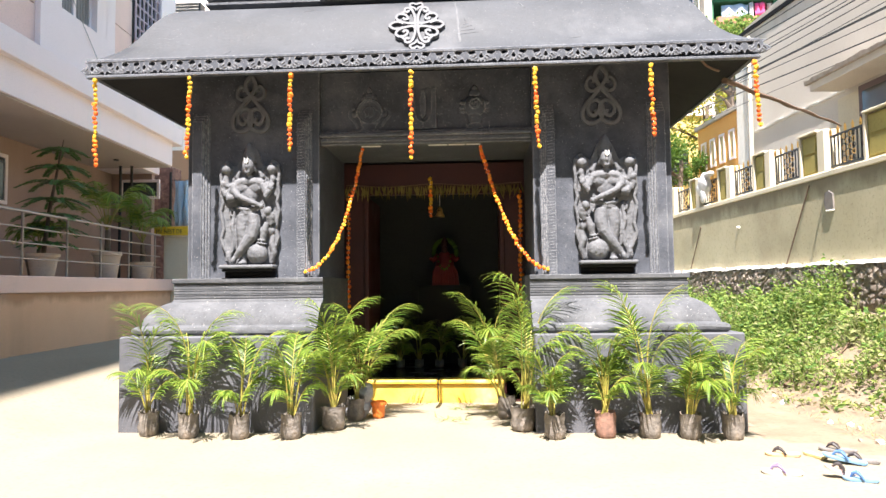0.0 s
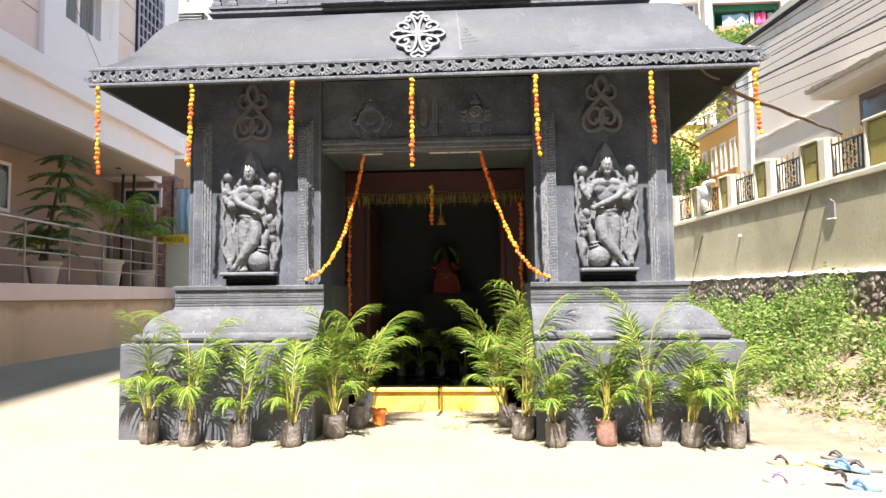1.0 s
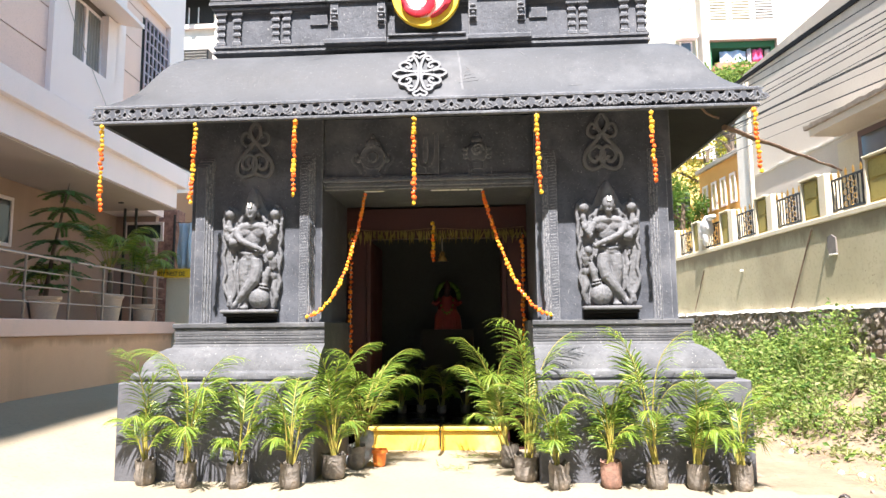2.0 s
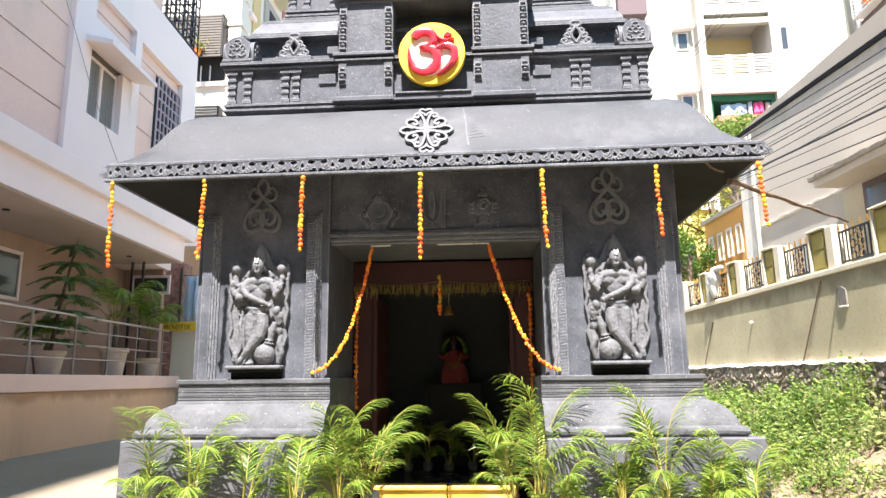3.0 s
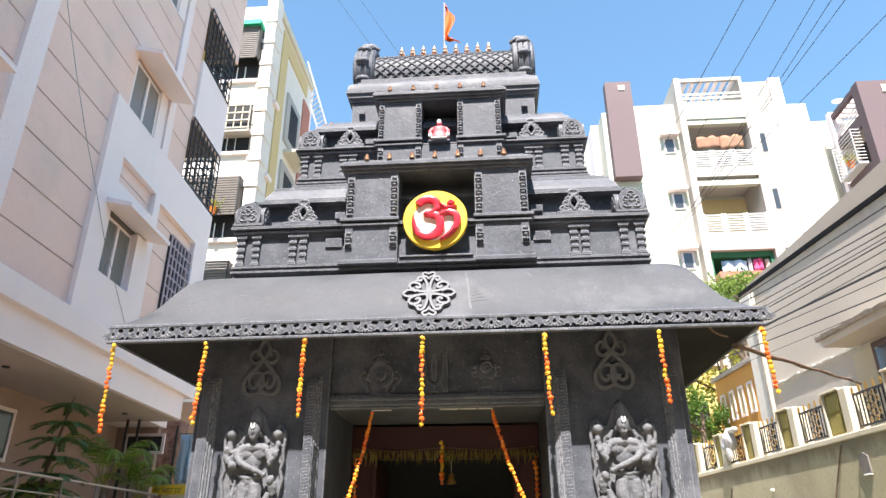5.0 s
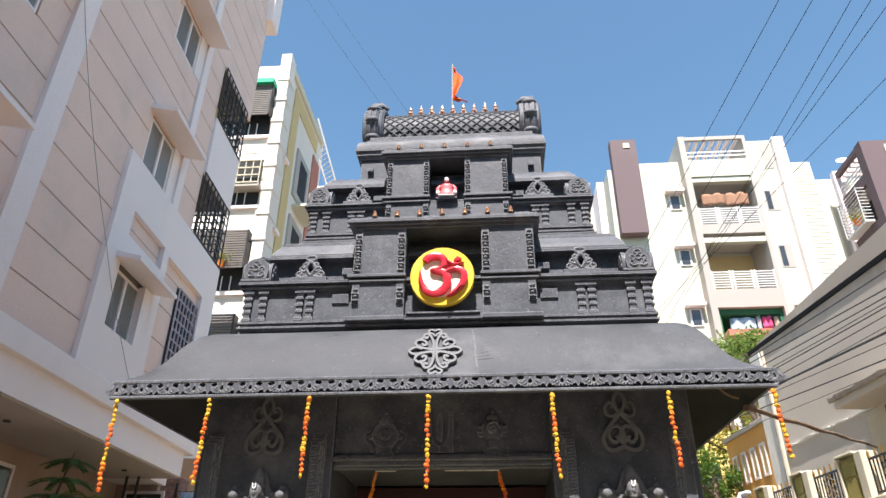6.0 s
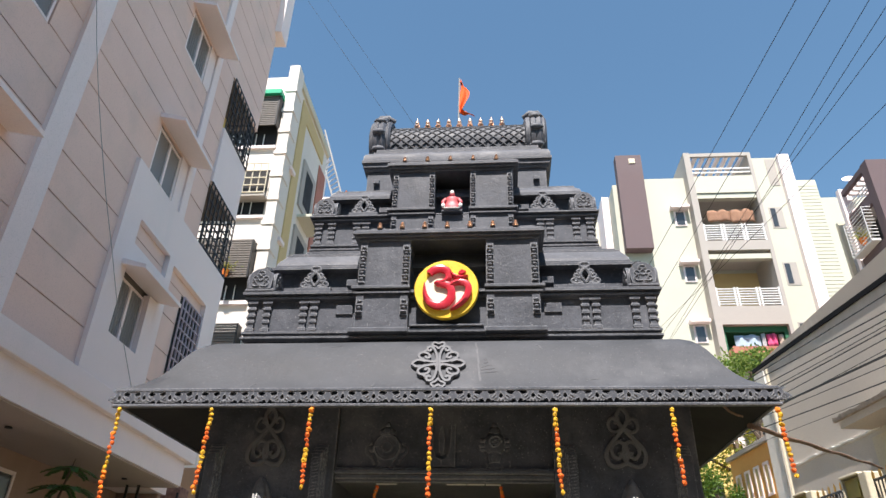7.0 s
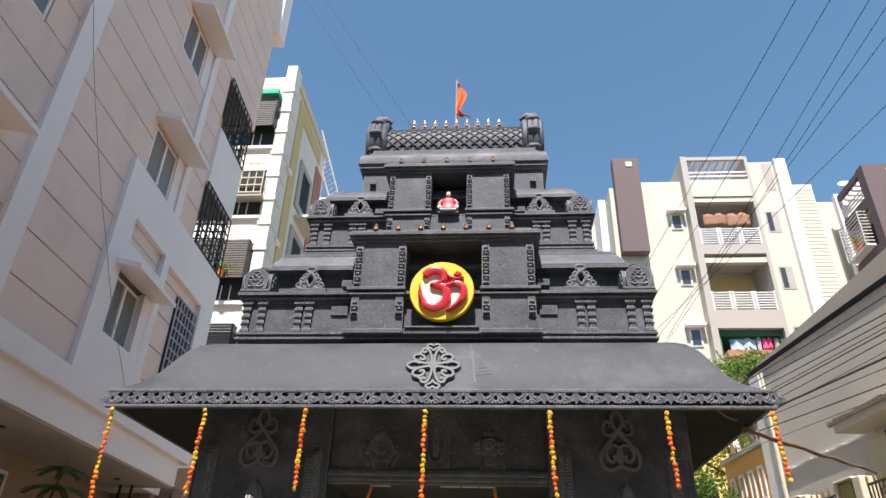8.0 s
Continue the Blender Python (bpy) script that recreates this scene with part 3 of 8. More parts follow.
plate(bm, [(cx - 0.09, 2.727), (cx + 0.09, 2.727), (cx + 0.06, 2.762), (cx + 0.085, 2.80), (cx - 0.085, 2.80), (cx - 0.06, 2.762)], 6.938, 6.958)
part("wheel_relief", bm, BLACK, temple, "flaming wheel in low relief")
bm = bm_new()
cx = 0.47
for z, r, rr, d in ((2.945, 0.098, 0.115, 0.034), (3.065, 0.055, 0.045, 0.028), (2.83, 0.062, 0.07, 0.028), (3.11, 0.028, 0.035, 0.02)):
    blob(bm, (cx, 6.955, z), (r, d, rr), 18, 10)
ribbon(bm, spiral(cx + 0.005, 2.955, 0.062, 0.015, 0, 560, 30), 0.014, 6.912, 6.93, 0.004)
for k in (-1, 1):
    for dz, r in ((2.975, 0.036), (2.935, 0.042), (2.895, 0.032)):
        blob(bm, (cx + k * (0.108 + 0.18 * (r - 0.03)), 6.956, dz), (r * 0.9, 0.014, r * 0.7), 10, 6)
plate(bm, [(cx - 0.085, 2.727), (cx + 0.085, 2.727), (cx + 0.05, 2.775), (cx - 0.05, 2.775)], 6.936, 6.958)
part("conch_relief", bm, BLACK, temple, "conch shell in low relief")
bm = bm_new()
cx = -0.018
for k in (-1, 1):
    plate(bm, [(cx + k * a, z) for a, z in ((0.0, 2.735), (0.125, 2.735), (0.128, 3.115), (0.085, 3.115), (0.078, 2.90), (0.055, 2.825), (0.0, 2.795))], 6.928, 6.958)
plate(bm, [(cx - 0.022, 2.86), (cx, 2.835), (cx + 0.022, 2.86), (cx + 0.030, 3.0), (cx + 0.012, 3.10), (cx - 0.012, 3.10), (cx - 0.030, 3.0)], 6.933, 6.958)
part("emblem_relief", bm, BLACK, temple, "plain upright emblem in low relief")

# eave and curved roof, shaped by the same courses on all four sides
ROOF = [(2.950, 6.410, 3.285), (2.860, 6.450, 3.318), (2.760, 6.505, 3.375), (2.680, 6.560, 3.450), (2.620, 6.620, 3.545),
        (2.575, 6.685, 3.650), (2.535, 6.750, 3.745), (2.490, 6.815, 3.825), (2.430, 6.880, 3.890), (2.345, 6.945, 3.935),
        (2.25, 7.0, 3.955), (1.9, 7.25, 3.965)]
SHORT = 0.976                                    # the eave reaches less far on this side
SKEW = Matrix.Identity(4)                        # and climbs a little towards it
SKEW[2][0], SKEW[2][3] = 0.0050, 0.020
bm = bm_new()
rows = [(hx, y, 2 * YC - y, z) for hx, y, z in ROOF]
n = 40
rings = []
for hx, y0, y1, z in rows:
    ring = []
    for a, b, m in (((-hx, y0), (hx, y0), n), ((hx, y0), (hx, y1), 12), ((hx, y1), (-hx, y1), 12), ((-hx, y1), (-hx, y0), 12)):
        for i in range(m):
            x, y = a[0] + (b[0] - a[0]) * i / m, a[1] + (b[1] - a[1]) * i / m
            x = min(x, x * SHORT)
            ring.append(bm.verts.new((x, y, z + 0.008 * noise.noise((x * 1.1, y * 1.1, z * 2)))))
    rings.append(ring)
for a, b in zip(rings, rings[1:]):
    k = len(a)
    for i in range(k):
        bm.faces.new((a[i], a[(i + 1) % k], b[(i + 1) % k], b[i]))
bm.faces.new(rings[-1])
part("roof", bm, ROOFM, temple, "black cement roof with a flared curved slope", 60).matrix_basis = SKEW
# eave underside: its shade is painted in, far darker than the black walls
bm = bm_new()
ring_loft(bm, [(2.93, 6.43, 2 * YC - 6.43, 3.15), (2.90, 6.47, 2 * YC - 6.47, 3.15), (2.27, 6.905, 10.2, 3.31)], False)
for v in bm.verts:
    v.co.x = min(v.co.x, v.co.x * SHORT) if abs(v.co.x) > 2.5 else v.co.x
part("eave_underside", bm, SHADEBLACK, temple, "stained eave underside, coloured near-black as deep shade").matrix_basis = SKEW
block("fascia_backing", -2.955, 2.885, 6.452, 6.50, 3.135, 3.28, BLACK).matrix_basis = SKEW
for a, b in ((-2.965, -2.935), (2.865, 2.895)):
    block("side_fascia", a, b, 6.44, 2 * YC - 6.44, 3.14, 3.284, BLACK, "", 0.004).matrix_basis = SKEW
block("fascia_rail", -2.975, 2.900, 6.398, 6.439, 3.258, 3.290, BLACK, "top rail of the carved fascia", 0.006).matrix_basis = SKEW
block("fascia_rail", -2.975, 2.900, 6.393, 6.439, 3.118, 3.146, BLACK, "bottom rail of the carved fascia", 0.006).matrix_basis = SKEW

# carved lotus and leaf motifs along the fascia
LOTUS = [(0.0, 0.024), (0.012, 0.034), (0.024, 0.024), (0.034, 0.034), (0.050, 0.026), (0.056, 0.038), (0.078, 0.034), (0.080, 0.046), (0.110, 0.052), (0.102, 0.066),
         (0.086, 0.078), (0.066, 0.084), (0.046, 0.090), (0.040, 0.100), (0.050, 0.112), (0.080, 0.124), (0.0, 0.124), (0.0, 0.094), (0.013, 0.080), (0.017, 0.064), (0.0, 0.050)]
bm = bm_new()
for k in (-1, 1):
    plate(bm, [(k * x, z) for x, z in LOTUS], 6.402, 6.436)
    for x0, z0, x1, z1 in ((0.030, 0.058, 0.048, 0.044), (0.040, 0.078, 0.066, 0.058), (0.012, 0.046, 0.020, 0.036)):
        ribbon(bm, [(k * x0, z0), (k * x1, z1)], [0.013, 0.005], 6.398, 6.405, 0.003)
lotus = part("fascia_lotus", bm, BLACK, temple, "carved lotus motif")
def along(i):
    """Where the i-th motif from the middle stands: the carver set them closer towards both ends."""
    return -0.026 + 0.2814 * i - 0.000144 * i ** 3


def motif(i):
    return SKEW @ pose(along(i), 0, 3.130) @ Matrix.Diagonal((4.1 * (along(i + 0.5) - along(i - 0.5)), 1, 1.14, 1))


lotus.matrix_basis = motif(-11)
bm = bm_new()
plate(bm, [(-0.056, 0.122), (0.056, 0.122), (0.042, 0.112), (0.016, 0.102), (0.024, 0.096), (0.036, 0.084), (0.030, 0.056), (0.012, 0.042), (0.0, 0.020), (-0.012, 0.042), (-0.030, 0.056), (-0.036, 0.084), (-0.024, 0.096), (-0.016, 0.102), (-0.042, 0.112)], 6.405, 6.436)
leafm = part("fascia_leaf", bm, BLACK, temple, "carved pointed leaf motif")
leafm.matrix_basis = motif(-10.5)
for i in range(-10, 12):
    same("fascia_lotus", lotus, temple, motif(i))
    if i < 11:
        same("fascia_leaf", leafm, temple, motif(i + 0.5))

# pale scrapes where the roof paint came off
SCRAPE = paint("scraped_cement", (0.085, 0.09, 0.097), (0.15, 0.155, 0.165), 30, 90, 0.85, 0.3)
rng = random.Random(14)


def scrape(x0, x1, k0, k1, width):
    """A thin worn streak lying on the roof courses k0 to k1, from x0 to x1."""
    bm = bm_new()
    rows = []
    n = 12
    for i in range(n + 1):
        k = k0 + (k1 - k0) * i / n
        j = min(int(k), len(ROOF) - 2)
        y, z = (ROOF[j][c] + (ROOF[j + 1][c] - ROOF[j][c]) * (k - j) for c in (1, 2))
        x = x0 + (x1 - x0) * i / n + rng.gauss(0, 0.003)
        w = width * rng.uniform(0.4, 1.0)
        z += 0.008 * noise.noise((x * 1.1, y * 1.1, z * 2))
        rows.append([bm.verts.new(p) for p in ((x - w, y - 0.0022, z + 0.0012), (x + w, y - 0.0022, z + 0.0012), (x + w, y + 0.01, z - 0.008), (x - w, y + 0.01, z - 0.008))])
    for a, b in zip(rows, rows[1:]):
        for i in range(4):
            bm.faces.new((a[i], a[(i + 1) % 4], b[(i + 1) % 4], b[i]))
    bm.faces.new(rows[0])
    bm.faces.new(rows[-1][::-1])
    part("paint_scrape", bm, SCRAPE, temple, "pale scrape in the black roof paint").matrix_basis = SKEW


scrape(0.36, 0.31, 2.0, 8.3, 0.011)
for i in range(5):
    scrape(0.33 + 0.02 * i, 0.52 - 0.03 * i, 3.2 + 0.42 * i, 3.45 + 0.42 * i, 0.005)
for x0, x1, k0, k1 in ((-1.75, -1.70, 1.0, 1.6), (-0.62, -0.60, 0.5, 1.4), (1.32, 1.42, 2.0, 2.2), (0.95, 0.9, 6.5, 7.4), (-1.1, -1.02, 7.2, 7.5)):
    scrape(x0, x1, k0, k1, 0.008)

# large scroll emblem on the roof slope
EMB = paint("emblem_grey_metal", (0.085, 0.09, 0.10), (0.115, 0.12, 0.13), 6, 60, 0.6, 0.1)
bm = bm_new()
for sx in (-1, 1):
    for sz in (-1, 1):
        def q(pts, n=5):
            return [(sx * a, sz * b) for a, b in smooth_line(pts, n)]
        # a cross of stems, each quarter with a large and a small scroll, and pointed or heart-shaped ends
        ribbon(bm, q([(0.05, 0.0), (0.055, 0.28), (0.09, 0.46), (0.15, 0.62), (0.26, 0.74), (0.40, 0.72), (0.42, 0.60), (0.32, 0.56), (0.27, 0.64)]), 0.095, -0.015, 0.02, 0.003)
        ribbon(bm, q([(0.0, 0.06), (0.28, 0.07), (0.50, 0.13), (0.68, 0.22), (0.75, 0.36), (0.66, 0.47), (0.50, 0.48), (0.36, 0.40), (0.33, 0.27), (0.44, 0.24), (0.49, 0.32)]), 0.095, -0.013, 0.02, 0.003)
        ribbon(bm, q([(0.40, 0.66), (0.48, 0.57), (0.58, 0.48)]), 0.085, -0.0125, 0.02, 0.003)
        ribbon(bm, q([(0.04, 0.20), (0.09, 0.09), (0.20, 0.04)]), 0.10, -0.012, 0.02, 0.003)
        ribbon(bm, q([(0.48, 0.08), (0.66, 0.15), (0.84, 0.13), (1.0, 0.0)]), 0.090, -0.0115, 0.02, 0.003)
        ribbon(bm, q([(0.0, 0.64), (0.07, 0.75), (0.17, 0.80), (0.25, 0.87), (0.19, 0.96), (0.08, 0.955), (0.0, 0.89)]), 0.080, -0.0105, 0.02, 0.003)
foot, head = Vector((-0.012, 6.412, 3.290)), Vector((-0.052, 6.825, 3.880))
up = head - foot
out = Vector((0, -up.z, up.y)).normalized()
for v in bm.verts:
    v.co = foot + up * (0.5 + 0.5 * v.co.z) + Vector((v.co.x * 0.250, 0, 0)) + out * (-0.002 - v.co.y)
emblem = part("roof_emblem", bm, EMB, temple, "grey scrolled metal emblem on the roof slope")
emblem.matrix_basis = SKEW

# ---- tower ----
HY = 0.615                      # how much shallower the tower is than wide, on each side


def course(name, prof, label="", mat=None, sharp=25):
    """One course round the tower: rows of (half width, z)."""
    bm = bm_new()
    ring_loft(bm, [(h, YC - (h - HY), YC + (h - HY), z) for h, z in prof])
    return part(name, bm, mat or BLACK, temple, label, sharp)


def small_pilaster(h):
    """A turned half-column in one piece, square in section, with its foot at the origin: rows of (half width, depth, height)."""
    rows = [(0.046, 0.034, 0.0), (0.046, 0.034, 0.09), (0.030, 0.022, 0.12), (0.027, 0.020, 0.24), (0.040, 0.032, 0.27), (0.040, 0.032, 0.33), (0.028, 0.020, 0.37), (0.027, 0.020, 0.44),
            (0.042, 0.034, 0.48), (0.042, 0.034, 0.55), (0.028, 0.021, 0.59), (0.028, 0.021, 0.66), (0.044, 0.035, 0.70), (0.044, 0.035, 0.76), (0.030, 0.022, 0.80), (0.034, 0.024, 0.86),
            (0.052, 0.040, 0.91), (0.052, 0.040, 1.0)]
    bm = bm_new()
    rings = [[bm.verts.new(p) for p in ((-w, 0.01, z * h), (-w, -d, z * h), (w, -d, z * h), (w, 0.01, z * h))] for w, d, z in rows]
    for a, b in zip(rings, rings[1:]):
        for i in range(4):
            bm.faces.new((a[i], a[(i + 1) % 4], b[(i + 1) % 4], b[i]))
    bm.faces.new(rings[0][::-1])
    bm.faces.new(rings[-1])
    return bm


def kudu(w):
    """Horseshoe ornament: scrolls round a dark lozenge on a ledge; foot at the origin."""
    bm = bm_new()
    box(bm, -w * 0.60, w * 0.60, -0.05, 0.03, 0.0, 0.05, 0.006)
    for k in (-1, 1):
        def q(pts, n=4):
            return [(k * a * w, 0.05 + b * w) for a, b in smooth_line(pts, n)]
        plate(bm, [(k * a * w, 0.05 + b * w) for a, b in ((0.0, 0.0), (0.47, 0.0), (0.50, 0.10), (0.45, 0.20), (0.40, 0.24), (0.38, 0.36), (0.30, 0.42), (0.27, 0.52), (0.20, 0.58),
                                                          (0.16, 0.68), (0.17, 0.76), (0.10, 0.84), (0.0, 0.86), (0.0, 0.56), (0.06, 0.46), (0.105, 0.36), (0.06, 0.24), (0.0, 0.14))], -0.022, 0.02)
        ribbon(bm, q([(0.10, 0.06), (0.30, 0.03), (0.44, 0.06), (0.46, 0.17), (0.36, 0.22), (0.29, 0.15), (0.34, 0.11)]), 0.075 * w, -0.028, 0.02, 0.004)
        ribbon(bm, q([(0.0, 0.08), (0.10, 0.22), (0.155, 0.36), (0.10, 0.50), (0.0, 0.63)]), 0.085 * w, -0.031, 0.02, 0.004)
        ribbon(bm, q([(0.18, 0.24), (0.30, 0.26), (0.36, 0.33), (0.29, 0.40), (0.23, 0.35)]), 0.07 * w, -0.0275, 0.02, 0.004)
        ribbon(bm, q([(0.16, 0.42), (0.25, 0.45), (0.24, 0.53), (0.15, 0.55)]), 0.07 * w, -0.027, 0.02, 0.004)
        ribbon(bm, q([(0.04, 0.62), (0.15, 0.70), (0.12, 0.80), (0.0, 0.82)]), 0.08 * w, -0.0285, 0.02, 0.004)
    return bm


def corner_dome(r):
    """A squarish corner cupola: bell body on a ledge, arched scroll plates on its faces, a small finial; foot at the origin."""
    bm = bm_new()
    box(bm, -1.06 * r, 1.06 * r, -1.06 * r, 1.06 * r, 0.0, 0.20 * r, 0.006)
    prof = [(0.80, 0.20), (0.84, 0.5), (0.92, 0.9), (0.94, 1.25), (0.84, 1.58), (0.62, 1.80), (0.36, 1.92), (0.30, 2.0), (0.46, 2.06), (0.46, 2.18), (0.24, 2.22), (0.30, 2.32), (0.12, 2.42), (0.03, 2.5)]
    segs = 24
    rings = []
    for a, z in prof:
        ring = []
        for i in range(segs):
            t = 2 * math.pi * i / segs
            c, d = math.cos(t), math.sin(t)
            e = (abs(c) ** 3.2 + abs(d) ** 3.2) ** (-1 / 3.2) if z < 1.9 else 1.0
            ring.append(bm.verts.new((r * a * e * c, r * a * e * d, z * r)))
        rings.append(ring)
    for a, b in zip(rings, rings[1:]):
        for i in range(segs):
            bm.faces.new((a[i], a[(i + 1) % segs], b[(i + 1) % segs], b[i]))
    bm.faces.new(rings[0][::-1])
    bm.faces.new(rings[-1])
    for k in range(4):
        sub = bm_new()
        arch = [(0.78, 0.22), (0.84, 0.55), (0.88, 0.95), (0.80, 1.30), (0.62, 1.58), (0.34, 1.76), (0.0, 1.84)]
        plate(sub, [(a * r, b * r) for a, b in arch] + [(-a * r, b * r) for a, b in arch[-2::-1]], -1.06 * r, -0.80 * r)
        for sgn in (-1, 1):
            def q(pts, n=4):
                return [(sgn * a * r, b * r) for a, b in smooth_line(pts, n)]
            ribbon(sub, q([(0.06, 0.42), (0.34, 0.36), (0.56, 0.46), (0.55, 0.70), (0.36, 0.74), (0.30, 0.58)]), 0.10 * r, -1.105 * r, -1.05 * r, 0.005)
            ribbon(sub, q([(0.22, 0.84), (0.46, 0.86), (0.54, 1.06), (0.38, 1.16), (0.26, 1.06)]), 0.09 * r, -1.10 * r, -1.05 * r, 0.005)
            ribbon(sub, q([(0.0, 0.80), (0.16, 0.90), (0.17, 1.08), (0.0, 1.20)]), 0.09 * r, -1.11 * r, -1.05 * r, 0.004)
            ribbon(sub, q([(0.05, 1.28), (0.22, 1.34), (0.18, 1.52), (0.0, 1.56)]), 0.09 * r, -1.10 * r, -1.05 * r, 0.004)
        sub.transform(Matrix.Rotation(radians(90 * k), 4, "Z"))
        me = bpy.data.meshes.new("tmp")
        sub.to_mesh(me)
        bm.from_mesh(me)
        bpy.data.meshes.remove(me)
        sub.free()
    return bm


def bay_frame_column(h, w):
    """A tall beaded strip: alternating discs and blocks."""
    bm = bm_new()
    box(bm, -w / 2, w / 2, -0.012, 0.01, 0, h)
    k = 0
    z = 0.03
    while z < h - 0.06:
        ww = w * (0.46, 0.30, 0.38)[k % 3]
        hh = (0.016, 0.012, 0.036)[k % 3]
        if k % 3 == 2:
            blob(bm, (0, -0.012, z + hh / 2), (ww, 0.030, hh * 0.60), 10, 6)
        else:
            box(bm, -ww, ww, -0.042 if k % 3 == 0 else -0.028, -0.008, z, z + hh, 0.005)
        z += hh + 0.004
        k += 1
    return bm


def storey(hw, z, kud, wall_top, corn_top, niche_hw, niche_top, kap):
    """One tower storey: base lips, pilastered wall, cornice, set-back niche band and a heavy rolled cornice."""
    course("tier_base", [(hw - 0.06, z), (hw - 0.02, z + 0.005), (hw + 0.025, z + 0.03), (hw + 0.025, z + 0.05), (hw - 0.01, z + 0.058),
                         (hw - 0.01, z + 0.075), (hw + 0.02, z + 0.085), (hw + 0.02, z + 0.108), (hw - 0.02, z + 0.12)], "tier base with two projecting lips")
    course("tier_wall", [(hw - 0.02, z + 0.118), (hw - 0.02, wall_top)], "rough black tier wall")
    course("tier_cornice", [(hw - 0.01, wall_top), (hw + 0.035, wall_top + 0.015), (hw + 0.035, wall_top + 0.035), (hw + 0.01, wall_top + 0.04),
                            (hw + 0.01, wall_top + 0.05), (hw + 0.06, wall_top + 0.06), (hw + 0.06, corn_top - 0.01), (hw + 0.04, corn_top)], "projecting cornice")
    course("niche_wall", [(niche_hw, corn_top), (niche_hw, niche_top)])
    course("rolled_cornice", kap, "heavy sloping cornice with stepped lips", sharp=12)
    y = YC - (hw - 0.02 - HY)
    pil = None
    for x in (hw - 0.055, hw - 0.215, kud + 0.055, kud - 0.055):
        for sx in (-1, 1):
            if pil is None:
                pil = part("small_pilaster", small_pilaster(wall_top - z - 0.118), BLACK, temple, "turned half column", 25)
                pil.matrix_basis = pose(sx * x, y, z + 0.118)
            else:
                same("small_pilaster", pil, temple, pose(sx * x, y, z + 0.118))
    for sx in (-1, 1):
        for yy in (YC - (hw - 0.02 - HY) + 0.05, YC - 0.3, YC + 0.3):
            same("small_pilaster", pil, temple, pose(sx * (hw - 0.02), yy, z + 0.118, 0, 0, 90 * sx))


# storey one
storey(2.135, 4.0, 1.47, 4.46, 4.56, 1.90, 4.92,
       [(1.90, 4.905), (2.0, 4.915), (2.0, 4.948), (1.965, 4.955), (1.965, 4.985), (1.95, 5.03), (1.885, 5.135), (1.885, 5.158), (1.845, 5.162), (1.845, 5.198), (1.72, 5.202), (1.72, 5.30)])
# strip under the first tier, coloured near-black as a shadow gap
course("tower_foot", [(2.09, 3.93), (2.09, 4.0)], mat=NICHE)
# storey two
storey(1.675, 5.30, 1.10, 5.715, 5.80, 1.50, 6.11,
       [(1.50, 6.10), (1.60, 6.11), (1.60, 6.14), (1.57, 6.147), (1.57, 6.175), (1.555, 6.21), (1.50, 6.278), (1.50, 6.298), (1.455, 6.302), (1.455, 6.33), (1.22, 6.335)])
# neck and its cornice
course("neck", [(1.195, 6.33), (1.195, 6.80)], "plain neck below the barrel vault")
course("neck_cornice", [(1.19, 6.80), (1.22, 6.81), (1.22, 6.84), (1.25, 6.86), (1.25, 6.90), (1.275, 6.92), (1.275, 6.96), (1.26, 6.97), (1.26, 7.03), (1.24, 7.08), (1.19, 7.13),
                        (1.15, 7.15), (1.15, 7.18), (1.12, 7.19), (1.12, 7.25), (1.05, 7.26)], "stepped cornice under the vault")
for x0, x1, z0, z1 in ((1.02, 1.10, 6.60, 6.66), (-1.10, -1.02, 6.60, 6.66)):
    block("neck_block", x0, x1, YC - (1.195 - HY) - 0.05, YC - (1.195 - HY) + 0.01, z0, z1)

# horseshoe ornaments and corner cupolas
for hw, x, z, w, niche in ((2.135, 1.445, 4.56, 0.315, 1.90), (1.675, 1.09, 5.80, 0.30, 1.50)):
    k = part("horseshoe_ornament", kudu(w), BLACK, temple, "scrolled horseshoe ornament with a dark lozenge", 25)
    k.matrix_basis = pose(-x, YC - (hw - HY) + 0.02, z)
    same("horseshoe_ornament", k, temple, pose(x, YC - (hw - HY) + 0.02, z))
    for sx in (-1, 1):
        # near-black backing paints the shade seen through the lozenge
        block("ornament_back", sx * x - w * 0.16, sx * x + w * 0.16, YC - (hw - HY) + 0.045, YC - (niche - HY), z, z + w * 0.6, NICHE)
    r = 0.150 if hw > 2 else 0.138
    c = part("corner_cupola", corner_dome(r), BLACK, temple, "ribbed corner cupola", 30)
    c.matrix_basis = pose(-(hw - 0.11), YC - (hw - HY) + 0.10, z)
    for sx, yy in ((1, YC - (hw - HY) + 0.10), (-1, YC + (hw - HY) - 0.10), (1, YC + (hw - HY) - 0.10)):
        same("corner_cupola", c, temple, pose(sx * (hw - 0.11), yy, z))
    # little stepped blocks beside the middle bay
    inner = 1.02 if hw > 2 else 0.82
    zw = 4.30 if hw > 2 else 5.52
    for sx in (-1, 1):
        for zz, dx in ((zw, 0.0), (z + 0.14, 0.05)):
            a, b = sorted((sx * (inner - 0.02), sx * (inner + 0.16 - dx)))
            block("stepped_block", a, b, YC - (hw - HY) + (0.0 if dx == 0 else 0.13), YC - (hw - HY) + 0.30, zz, zz + (0.11 if dx == 0 else 0.08))


